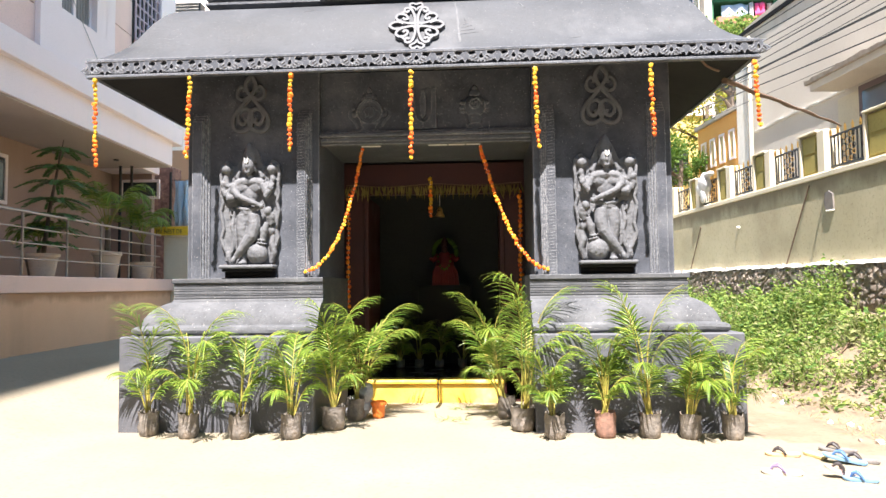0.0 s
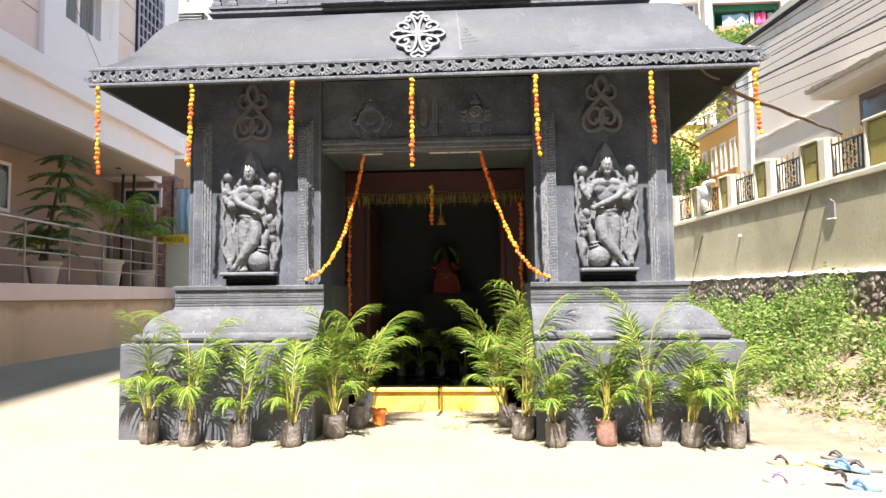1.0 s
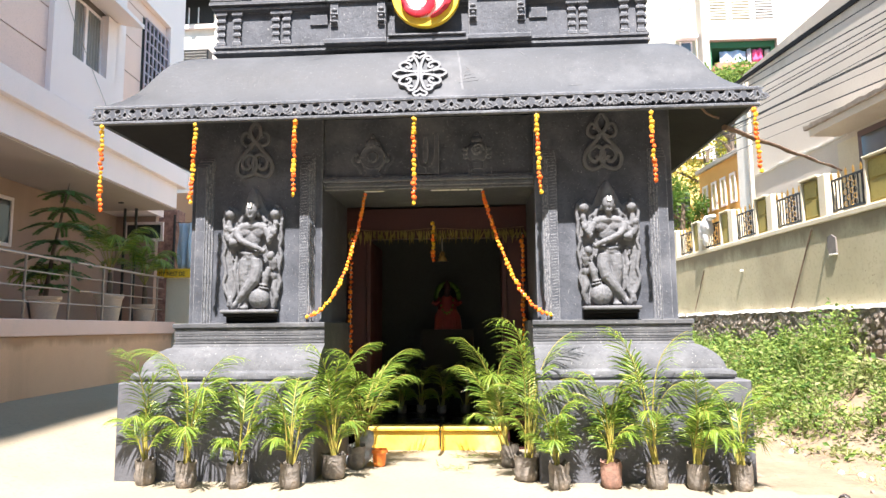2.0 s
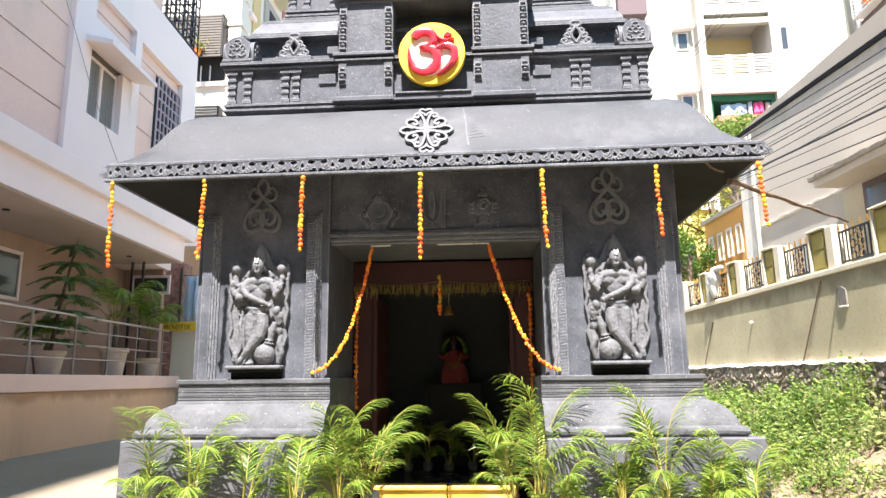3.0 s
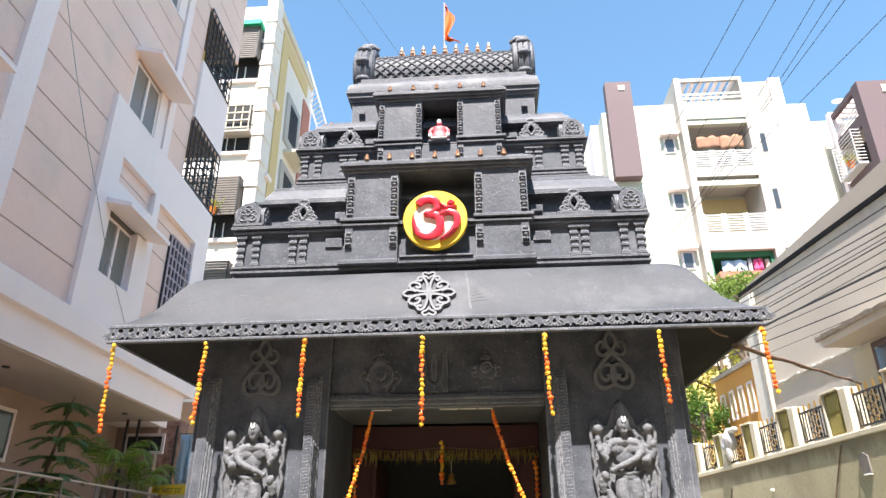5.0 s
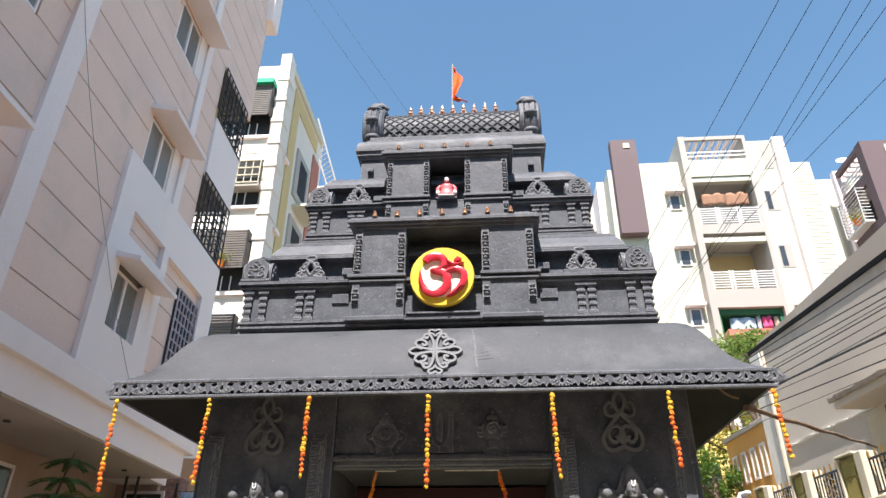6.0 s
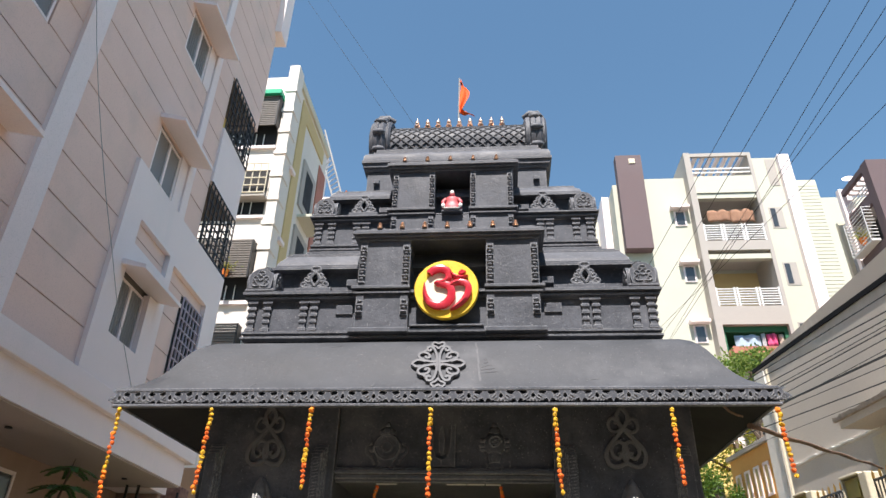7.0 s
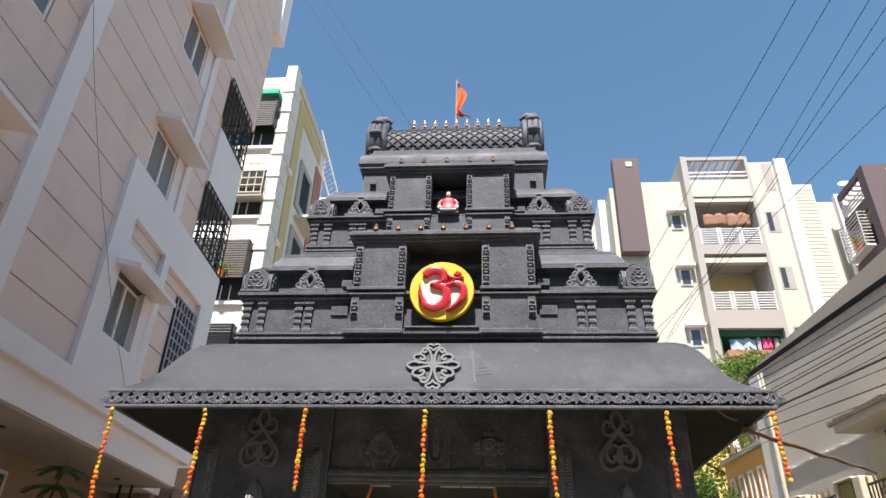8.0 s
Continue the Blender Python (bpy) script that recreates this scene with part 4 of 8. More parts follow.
def bay(front, hw, op, z0, zmid, ztop, back):
    """The middle projection with a dark opening between two beaded panels."""
    for sx in (-1, 1):
        a, b = sorted((sx * op, sx * hw))
        block("bay_pier", a, b, front, back, z0 + 0.05, ztop - 0.03, BLACK, "panelled pier of the middle bay")
        a, b = sorted((sx * (op - 0.015), sx * (hw + 0.04)))
        for q0, q1, o in ((0.0, 0.025, 0.03), (0.025, 0.05, 0.0), (0.05, 0.085, 0.05)):
            a, b = sorted((sx * (op - o * 0.3), sx * (hw + o)))
            block("bay_moulding", a, b, front - o, back, zmid + q0, zmid + q1, BLACK, "", 0.005)
        a, b = sorted((sx * (op - 0.01), sx * (hw + 0.05)))
        block("bay_foot", a, b, front - 0.045, back, z0, z0 + 0.05, BLACK, "", 0.006)
        cw = 0.075 if hw > 0.9 else 0.06
        for x in (op + cw * 0.62, hw - cw * 0.62):
            for za, zb in ((zmid - 0.25 * (hw + 0.03), zmid - 0.01), (zmid + 0.09, ztop - 0.035)):
                c = part("beaded_column", bay_frame_column(zb - za, cw), BLACK, temple, "beaded strip column", 25)
                c.matrix_basis = pose(sx * x, front, za)
    # the bay's inner darkness is a near-black sheet, not only its depth
    block("bay_opening", -op, op, back - 0.02, back, z0, ztop - 0.03, NICHE, "near-black sheet painting the shade at the back of the bay")
    for q0, q1, o in ((-0.03, 0.0, 0.02), (0.0, 0.03, 0.05), (0.03, 0.075, 0.075), (0.075, 0.10, 0.055)):
        block("bay_cornice", -hw - o, hw + o, front - o, back, ztop + q0, ztop + q1, BLACK, "", 0.005)


bay(6.97, 0.965, 0.405, 4.06, 4.50, 5.17, 7.42)
bay(7.42, 0.735, 0.215, 5.32, 5.76, 6.42, 7.96)
block("bay_sill", -0.40, 0.40, 6.95, 7.40, 4.06, 4.115)
block("bay_sill", -0.38, 0.38, 6.93, 7.40, 4.118, 4.14)
block("bay_sill", -0.40, 0.40, 7.10, 7.40, 4.14, 4.50)
block("idol_shelf", -0.125, 0.125, 7.36, 7.50, 5.77, 5.80)
block("bay_sill", -0.21, 0.21, 7.42, 7.94, 5.33, 5.76)

# barrel vault with diamond net and horseshoe ends
R0, ZV = 0.42, 7.26


def vault_pt(a, x, r=0.0):
    return Vector((x, YC - (R0 + r) * math.cos(a), ZV + 0.22 + (R0 + r) * math.sin(a)))


bm = bm_new()
cols = [[bm.verts.new(p) for p in ([(x, YC - R0 + 0.03, ZV - 0.01)] + [vault_pt(math.pi * i / 24 - 0.5 * (1 - i / 24) * 0, x) for i in range(25)] + [(x, YC + R0 - 0.03, ZV - 0.01)])]
        for x in (-1.04, 1.04)]
m = len(cols[0])
for i in range(m - 1):
    bm.faces.new((cols[0][i], cols[0][i + 1], cols[1][i + 1], cols[1][i]))
bm.faces.new(cols[0])
bm.faces.new(cols[1][::-1])
vault = part("barrel_vault", bm, BLACK, temple, "black barrel vault with a diamond net", 30)
bm = bm_new()
for k in range(-6, 15):
    for s in (-1, 1):
        pts = []
        for i in range(15):
            a = -0.45 + 2.6 * i / 14
            x = s * (-1.04 + 0.145 * k + 0.5 * (a + 0.45))
            if abs(x) <= 1.03:
                p = vault_pt(max(a, 0), x, 0.004)
                if a < 0:
                    p = Vector((x, YC - R0 + 0.02 * 0, ZV + 0.22 + a * 0.44))
                pts.append(p)
        if len(pts) > 2:
            tube(bm, pts, 0.011, 5)
part("diamond_net", bm, WORN, vault, "raised diamond net moulding")
for sx in (-1, 1):
    bm = bm_new()
    x = 1.04 * sx
    for r, dx, w in ((0.41, -0.04, 0.05), (0.45, 0.035, 0.055), (0.455, 0.11, 0.055), (0.41, 0.175, 0.045)):
        pts = []
        for i in range(23):
            a = -0.62 + (math.pi + 1.24) * i / 22
            pts.append((x + sx * dx, YC - (r + 0.03) * math.cos(a), ZV + 0.29 + (r + 0.02) * math.sin(a)))
        tube(bm, pts, w, 7)
    for i in range(9):
        a = -0.5 + (math.pi + 1.0) * i / 8
        blob(bm, (x + sx * 0.07, YC - 0.53 * math.cos(a), ZV + 0.29 + 0.51 * math.sin(a)), (0.10, 0.05, 0.05), 8, 6)
    tube(bm, [(x - sx * 0.10, YC - 0.2, ZV + 0.74), (x, YC - 0.22, ZV + 0.79), (x + sx * 0.11, YC - 0.22, ZV + 0.79), (x + sx * 0.19, YC - 0.2, ZV + 0.72)], [0.03, 0.05, 0.05, 0.03], 8)
    part("vault_end", bm, BLACK, temple, "horseshoe gable end of the vault", 50)


def finial(h, fat=1.0):
    bm = bm_new()
    prof = ((0.30, 0), (0.32, 0.05), (0.14, 0.09), (0.28, 0.15), (0.34, 0.25), (0.26, 0.36), (0.10, 0.41), (0.22, 0.46), (0.27, 0.54),
            (0.20, 0.62), (0.09, 0.66), (0.17, 0.70), (0.20, 0.77), (0.14, 0.83), (0.05, 0.87), (0.06, 0.92), (0.01, 1.0))
    return lathe(bm, [(r * h * fat, z * h) for r, z in prof], 12)


def finial_set(places, h, mat, label):
    first = None
    for p in places:
        if first is None:
            first = tagged(part("finial", finial(h, 0.52 if h > 0.2 else 1.0), mat, None, "", 40), label, "finial", "finials of size %d cm" % round(h * 100))
            first.location = p
        else:
            copy_thing(first, Matrix.Translation(p))


finial_set([(-0.64 + 0.16 * i, YC, ZV + 0.63) for i in range(9)], 0.32, COPPER, "polished copper pot finial on the vault ridge")
finial_set([(-0.60 + 0.285 * i, 7.365, 6.52) for i in range(5)], 0.082, COPPER, "small copper finial on the upper bay cornice")
finial_set([(-0.755 + 0.248 * i, 6.915, 5.27) for i in range(7)], 0.09, COPPER, "small brass finial on the bay cornice")
finial_set([(-1.41, YC - (1.455 - HY) + 0.06, 6.33)], 0.06, TERRA, "tiny orange finial on the cornice corner")

# saffron flag behind the finials
flag = thing("flag", "saffron cloth flag hanging from a thin pole on the tower", "flag", pose(-0.02, YC + 0.10, ZV + 0.60))
part("pole", tube(bm_new(), [(0, 0, 0), (0.005, 0, 1.25)], 0.012, 8), GREYIRON, flag)
bm = bm_new()
cols = []
for j in range(13):
    t = j / 12
    row = []
    for i in range(9):
        s = i / 8
        wide = 0.025 + 0.115 * math.sin(math.pi * min(t * 1.12, 1.0)) ** 0.8 + (1.5 * (t - 0.86) if t > 0.86 else 0.0)
        x = 0.01 + 0.012 * math.sin(6 * t) + s * wide + 0.010 * math.sin(9 * t + 5 * s)
        y = 0.035 * math.sin(8 * s + 5 * t) * (0.3 + s)
        z = 1.22 - 0.70 * t - 0.05 * s
        row.append(bm.verts.new((x, y, z)))
    cols.append(row)
for a, b in zip(cols, cols[1:]):
    for i in range(8):
        bm.faces.new((a[i], a[i + 1], b[i + 1], b[i]))
cloth = part("cloth", bm, SAFFRON, flag, "crumpled saffron cloth", 80)
sol = cloth.modifiers.new("thick", "SOLIDIFY")
sol.thickness = 0.003

# round sign with the sacred syllable
sign = thing("round_sign", "round yellow sign with a glossy red raised syllable", "sign", pose(-0.006, 6.955, 4.520))
bm = bm_new()
lathe(bm, [(0.325, 0.0), (0.335, 0.008), (0.335, 0.05), (0.328, 0.06)], 48)
bm.transform(Matrix.Rotation(radians(90), 4, "X"))
part("disc", bm, YELLOW, sign, "yellow painted disc")
bm = bm_new()
plate(bm, [(0.02 * 0 - 0.02 + 0.215 * math.cos(2 * math.pi * i / 40), -0.02 + 0.225 * math.sin(2 * math.pi * i / 40)) for i in range(40)], -0.064, -0.058)
part("disc_centre", bm, CREAM, sign, "pale cream centre of the disc")


def stroke(name, pts, ws):
    bm = bm_new()
    ribbon(bm, pts, ws, -0.10, -0.06, 0.018)
    return part(name, bm, REDGLOSS, sign, "glossy red raised stroke", 60)


p = smooth_line([(-0.178, 0.160), (-0.150, 0.192), (-0.100, 0.216), (-0.040, 0.216), (0.012, 0.186), (0.028, 0.130), (0.006, 0.080), (-0.050, 0.056), (-0.098, 0.050),
                 (-0.050, 0.044), (0.020, 0.024), (0.056, -0.036), (0.052, -0.110), (0.004, -0.180), (-0.080, -0.204), (-0.160, -0.172), (-0.208, -0.100), (-0.222, -0.020), (-0.224, 0.060)])
stroke("letter_stroke", p, grade(p, [0.072, 0.078, 0.080, 0.078, 0.072, 0.055, 0.048, 0.060, 0.074, 0.080, 0.082, 0.080, 0.076, 0.062, 0.040, 0.006]))
p = smooth_line([(0.036, 0.012), (0.080, 0.046), (0.140, 0.062), (0.200, 0.046), (0.232, 0.000), (0.226, -0.070), (0.180, -0.150), (0.110, -0.215), (0.050, -0.252)])
stroke("letter_stroke", p, grade(p, [0.040, 0.056, 0.064, 0.068, 0.070, 0.062, 0.044, 0.006]))
p = smooth_line([(0.040, 0.205), (0.058, 0.152), (0.105, 0.118), (0.165, 0.112), (0.228, 0.132)])
stroke("letter_stroke", p, grade(p, [0.008, 0.040, 0.052, 0.044, 0.008]))
bm = bm_new()
plate(bm, [(0.122, 0.165), (0.168, 0.150), (0.205, 0.180), (0.160, 0.200)], -0.105, -0.06)
part("letter_dot", bm, REDGLOSS, sign, "glossy red raised dot")

# ---- apartment house along the lane (local x: out into the lane, y: along it) ----
FV = -5.6
left_house = thing("apartment_house", "tall apartment house with beige grooved panels and white bands", "building", LEFT)


def lb(name, v0, v1, u0, u1, z0, z1, mat, parent=None, label="", bevel=0.0):
    return boxp(name, (v0, v1, u0, u1, z0, z1), mat, parent or left_house, label, bevel)


TOP = 18.9
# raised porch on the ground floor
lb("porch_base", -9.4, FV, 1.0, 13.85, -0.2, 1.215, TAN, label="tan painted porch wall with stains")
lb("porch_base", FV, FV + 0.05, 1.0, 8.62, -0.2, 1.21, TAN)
lb("porch_slab", -9.4, FV + 0.035, 1.0, 13.9, 1.217, 1.45, BEIGE, label="pinkish cream porch floor edge", bevel=0.01)
lb("porch_soffit", -9.4, FV - 0.03, 1.0, 13.85, 3.77, 3.796, PORCHC, label="pinkish porch ceiling")
lb("porch_back_wall", -7.3, -7.15, 1.0, 14.6, 1.45, 3.768, PORCHW, label="tan wall behind the porch")
lb("porch_back_wall", -7.148, -6.28, 14.45, 14.6, 0.3, 3.75, PORCHW)
lb("porch_ceiling", -9.4, -6.2, 13.852, 14.65, 3.755, 4.26, WHITE)
lb("rear_wing", -8.6, -4.4, 16.6, 17.6, 0.0, 4.7, TAN, label="lower rear wing in shade")
lb("rear_window", -5.9, -5.2, 16.57, 16.6, 3.2, 4.2, PANE)
lb("roof_slab", -9.4, FV + 0.02, 1.0, 14.2, TOP, TOP + 0.2, WHITE, label="white roof slab")
lb("corner_box", FV - 0.6, FV + 0.17, 14.0, 14.62, 16.72, TOP - 0.004, WHITE, label="white projecting corner box")
lb("slab", -9.4, FV, 1.0, 13.85, 3.80, 4.27, WHITE, label="white first-floor slab edge")
lb("slab_lip", -9.4, FV + 0.10, 1.0, 14.15, 4.27, 4.62, WHITE, label="projecting white lip", bevel=0.01)
for u in (9.2, 12.9):
    part("soffit_light", lathe(bm_new(), [(0.05, 0), (0.05, 0.02), (0.03, 0.025)], 12, (-6.3, u, 3.745)), IRON, left_house)

# upper wall core; panels stand in front of it
lb("upper_wall", -9.4, FV - 0.07, 1.0, 12.1, 4.62, TOP, GROOVE, label="dark joints behind the panels")
for za, zb in ((4.62, 8.44), (9.99, 11.51), (13.06, TOP)):
    lb("upper_wall", -9.4, FV - 0.07, 12.1, 13.8 if za < 13 else 14.2, za, zb, GROOVE)
for za, zb in ((8.44, 9.99), (11.51, 13.06)):
    lb("balcony_back", -9.4, FV - (0.7 if za > 11 else 1.5), 12.1, 13.8, za, zb, YELLOWW if za > 11 else BEIGE, label="wall at the back of the open balcony")
STEP = 0.65
Z0 = 4.585
openings = []          # (u0, u1, z0, z1) kept free of panels


def free(u0, u1, z0, z1):
    openings.append((u0, u1, z0, z1))


for k in range(-1, 3):
    free(9.62, 11.0, 8.45 + 3.07 * (k), 9.56 + 3.07 * k)
    free(5.0, 6.28, 8.45 + 3.07 * max(k, 0), 9.56 + 3.07 * max(k, 0))
for k in range(0, 2):
    free(12.1, 13.75, 8.42 + 3.07 * k, 10.02 + 3.07 * k)
FRAME1 = (9.15, 13.82, 4.62, 8.40)


def clear_of(u0, u1, z0, z1):
    """Splits a panel's length where an opening stands in its row."""
    spans = [(u0, u1)]
    for a, b, c, d in openings + [FRAME1, (6.85, 7.28, 4.6, TOP), (10.98, 11.25, 8.4, TOP), (12.1, 13.82, 10.0, 11.52)]:
        if d <= z0 + 0.01 or c >= z1 - 0.01:
            continue
        out = []
        for s, e in spans:
            if b <= s or a >= e:
                out.append((s, e))
            else:
                if a - s > 0.06:
                    out.append((s, a))
                if e - b > 0.06:
                    out.append((b, e))
        spans = out
    return spans


z = 4.62
levels = [4.62] + [Z0 + STEP * i for i in range(1, 23)]
cuts = sorted(set(round(v, 3) for v in levels + [o[2] for o in openings] + [o[3] for o in openings] + [8.40, 10.0, 11.52] if 4.6 < v < TOP))
for z0, z1 in zip(cuts, cuts[1:]):
    if z1 - z0 < 0.015:
        continue
    lo = 0.011 if any(abs(z0 - v) < 0.002 for v in levels) else 0.0
    hi = 0.011 if any(abs(z1 - v) < 0.002 for v in levels) else 0.0
    for u0, u1 in clear_of(1.0, 13.8 if z0 < 13.05 else 14.2, z0, z1):
        lb("wall_panel", FV - 0.07, FV - 0.028, u0, u1, z0 + lo, z1 - hi, BEIGE)

# white pilasters
lb("white_pilaster", FV - 0.07, FV + 0.04, 6.85, 7.28, 4.62, TOP, WHITE, label="white pilaster strip")
lb("white_pilaster", FV - 0.07, FV + 0.02, 10.99, 11.25, 8.40, TOP, WHITE)

# raised white surround on the first floor, with its openings cut through
bm = bm_new()
u_cuts = [9.15, 9.66, 9.70, 10.96, 11.03, 11.26, 13.12, 13.82]
z_cuts = [4.62, 5.0, 5.40, 6.56, 7.02, 7.42, 7.50, 8.40]
HOLES = [(9.66, 10.96, 5.40, 6.56), (9.70, 11.03, 7.02, 7.50), (11.26, 13.12, 5.0, 7.42)]
for ua, ub in zip(u_cuts, u_cuts[1:]):
    for za, zb in zip(z_cuts, z_cuts[1:]):
        c = ((ua + ub) / 2, (za + zb) / 2)
        if not any(h[0] < c[0] < h[1] and h[2] < c[1] < h[3] for h in HOLES):
            box(bm, FV - 0.07, FV + 0.05, ua, ub, za, zb)
bmesh.ops.remove_doubles(bm, verts=bm.verts, dist=0.0005)
inside = [f for f in bm.faces if any(e.link_faces and len([g for g in e.link_faces]) > 2 for e in f.edges) and
          len([g for g in bm.faces if g is not f and (g.calc_center_median() - f.calc_center_median()).length < 1e-4]) > 0]
bmesh.ops.delete(bm, geom=inside, context="FACES")
part("white_surround", bm, WHITE, left_house, "raised white wall surround")
lb("recess_panel", FV - 0.07, FV - 0.05, 9.70, 11.03, 7.02, 7.23, BEIGE)
lb("recess_panel", FV - 0.07, FV - 0.05, 9.70, 11.03, 7.25, 7.50, BEIGE)
for za, zb in ((5.0, 5.22), (5.24, 5.87), (5.89, 6.52), (6.54, 7.17), (7.19, 7.42)):
    lb("recess_panel", FV - 0.07, FV - 0.05, 11.26, 12.08, za, zb, BEIGE)
    if za > 7.0 or zb < 5.3:
        lb("recess_panel", FV - 0.07, FV - 0.05, 12.08, 13.12, za, zb, BEIGE)


def window(u0, u1, z0, z1, kind="slide"):
    """A window with frame, two dark panes and a white reveal strip."""
    v = FV - 0.07
    f = 0.05
    bm = bm_new()
    for dims in ((v - 0.02, v + 0.03, u0, u0 + f, z0, z1), (v - 0.02, v + 0.03, u1 - f, u1, z0, z1),
                 (v - 0.02, v + 0.03, u0 + f, u1 - f, z0, z0 + f), (v - 0.02, v + 0.03, u0 + f, u1 - f, z1 - f, z1),
                 (v - 0.02, v + 0.04, (u0 + u1) / 2 - 0.035, (u0 + u1) / 2 + 0.035, z0 + f, z1 - f)):
        box(bm, *dims, 0.004)
    w = part("window", bm, WHITE, left_house, "white sliding window frame")
    for a, b in ((u0 + f, (u0 + u1) / 2 - 0.035), ((u0 + u1) / 2 + 0.035, u1 - f)):
        boxp("pane", (v + 0.002, v + 0.008, a, b, z0 + f, z1 - f), CURTAINED, w)
        if kind == "grid":
            n = int((b - a) / 0.075)
            for i in range(1, n):
                boxp("grille_bar", (v + 0.015, v + 0.025, a + (b - a) * i / n - 0.004, a + (b - a) * i / n + 0.004, z0 + f, z1 - f), GREYIRON, w)
    return w


def sunshade(u0, u1, z, out=0.5):
    bm = bm_new()
    v = FV - 0.03
    vs = [(v, u0, z), (v, u1, z), (v + out, u1, z - 0.10), (v + out, u0, z - 0.10), (v, u0, z + 0.10), (v, u1, z + 0.10), (v + out, u1, z - 0.03), (v + out, u0, z - 0.03)]
    q = [bm.verts.new(p) for p in vs]
    for f in ((0, 1, 2, 3), (7, 6, 5, 4), (0, 4, 5, 1), (1, 5, 6, 2), (2, 6, 7, 3), (3, 7, 4, 0)):
        bm.faces.new([q[i] for i in f])
    part("sunshade", bm, WHITE, left_house, "sloping white concrete sunshade")


for k in range(-1, 3):
    dz = 3.07 * k
    window(9.64, 10.66, 8.47 + dz, 9.50 + dz, kind="slide" if k == 0 else "grid")
    lb("window_reveal", FV - 0.068, FV + (0.05 if k < 0 else -0.02), 10.665, 10.985, 8.47 + dz, 9.56 + dz, WHITE)
    sunshade(9.48, 11.05, 9.60 + dz)
    if k >= 0:
        window(5.02, 6.26, 8.47 + dz, 9.50 + dz)
        sunshade(4.9, 6.6, 9.60 + dz)
sunshade(4.2, 6.36, 6.68)


def balcony_grille(u0, u1, z0, z1, mat, out, nu, nz):
    """A box grille of crossed bars standing out from the wall."""
    v = FV - 0.02
    r = 0.013
    g = boxp("grille", (v + out - 0.025, v + out + 0.025, u0, u1, z0 - 0.03, z0), mat, left_house, "box grille of crossed iron bars")
    for i in range(nu + 1):
        u = u0 + (u1 - u0) * i / nu
        boxp("grille_bar", (v + out - r, v + out + r, u - r, u + r, z0, z1), mat, g)
    for i in range(nz + 1):
        zz = z0 + (z1 - z0) * i / nz
        boxp("grille_bar", (v + out - r * 0.8, v + out + r * 0.8, u0, u1, zz - r, zz + r), mat, g)
        if out > 0.1:
            for u in (u0, u1):
                boxp("grille_bar", (v, v + out, u - r, u + r, zz - r, zz + r), mat, g)
    if out > 0.1:
        for u in (u0, u1):
            for j in range(1, 4):
                boxp("grille_bar", (v + out * j / 4 - r, v + out * j / 4 + r, u - r, u + r, z0, z1), mat, g)
        boxp("grille_floor", (v, v + out, u0, u1, z0 - 0.05, z0), mat, g)
    return g


for k in range(2):
    dz = 3.07 * k
    balcony_grille(12.12, 13.80, 8.46 + dz, 9.98 + dz, IRON, 0.05, 8, 7)
    for i in range(1, 8):
        lb("end_grille_bar", FV - 1.5 + 0.2 * i - 0.015, FV - 1.5 + 0.2 * i + 0.015, 13.77, 13.80, 8.44 + dz, 9.99 + dz, IRON)
        lb("end_grille_bar", FV - 1.49, FV - 0.03, 13.772, 13.798, 8.47 + dz + 0.2 * i, 8.50 + dz + 0.2 * i, IRON)
lb("balcony_parapet", FV - 0.07, FV + 0.03, 12.1, 13.82, 10.0, 11.50, WHITE, label="white balcony parapet")
# near-black sheet in place of a shaded room behind the grille
lb("recess_void", FV - 0.10, FV - 0.069, 12.1, 13.1, 5.24, 7.17, NICHE)
balcony_grille(12.1, 13.1, 5.24, 7.14, MAUVEIRON, 0.03, 6, 9)

# steel railing of the porch
rail = thing("railing", "stainless steel porch railing with four rails", "railing", LEFT)
for z, r in ((2.33, 0.021), (2.11, 0.011), (1.90, 0.011), (1.69, 0.011)):
    part("rail", tube(bm_new(), [(FV - 0.08, 1.0, z), (FV - 0.08, 13.5, z)], r, 10), STEEL, rail)
for u in (7.0, 8.05, 9.06, 10.15, 11.15, 12.15, 13.25):
    part("post", tube(bm_new(), [(FV - 0.08, u, 1.45), (FV - 0.08, u, 2.33)], 0.018, 10), STEEL, rail)

# windows of the porch wall, thin columns, stone column
def wall_window(name, m, w, h, label):
    t = thing(name, label, "window", m, kind="structure")
    for dims in ((-0.02, 0.03, 0, 0.06, 0, h), (-0.02, 0.03, w - 0.06, w, 0, h), (-0.02, 0.03, 0.06, w - 0.06, 0, 0.06), (-0.02, 0.03, 0.06, w - 0.06, h - 0.06, h)):
        boxp("window_frame", dims, WHITE, t, "", 0.004)
    boxp("pane", (0.0, 0.008, 0.06, w - 0.06, 0.06, h - 0.06), PANE, t)


wall_window("window_1", LEFT @ pose(-7.147, 9.7, 2.66), 1.25, 0.82, "porch window in a white frame")
wall_window("window_2", LEFT @ pose(-6.95, 14.445, 3.20, 0, 0, -90), 0.85, 0.42, "small dark window in a pale frame")
for v, u in ((-6.55, 13.6), (-6.32, 13.6), (-5.85, 14.40)):
    tagged(part("pipe_column", tube(bm_new(), [tuple(LEFT @ Vector((v, u, 1.45))), tuple(LEFT @ Vector((v, u, 3.769)))], 0.028, 8), IRON),
           "thin dark pipe column on the porch", "pipe column", "porch pipe columns")
tagged(part("stone_column", box(bm_new(), *(-6.46, -6.05, 15.0, 15.5, 0.3, 4.0), 0.01), REDSTONE), "column faced with patterned red stone", "column").matrix_basis = LEFT
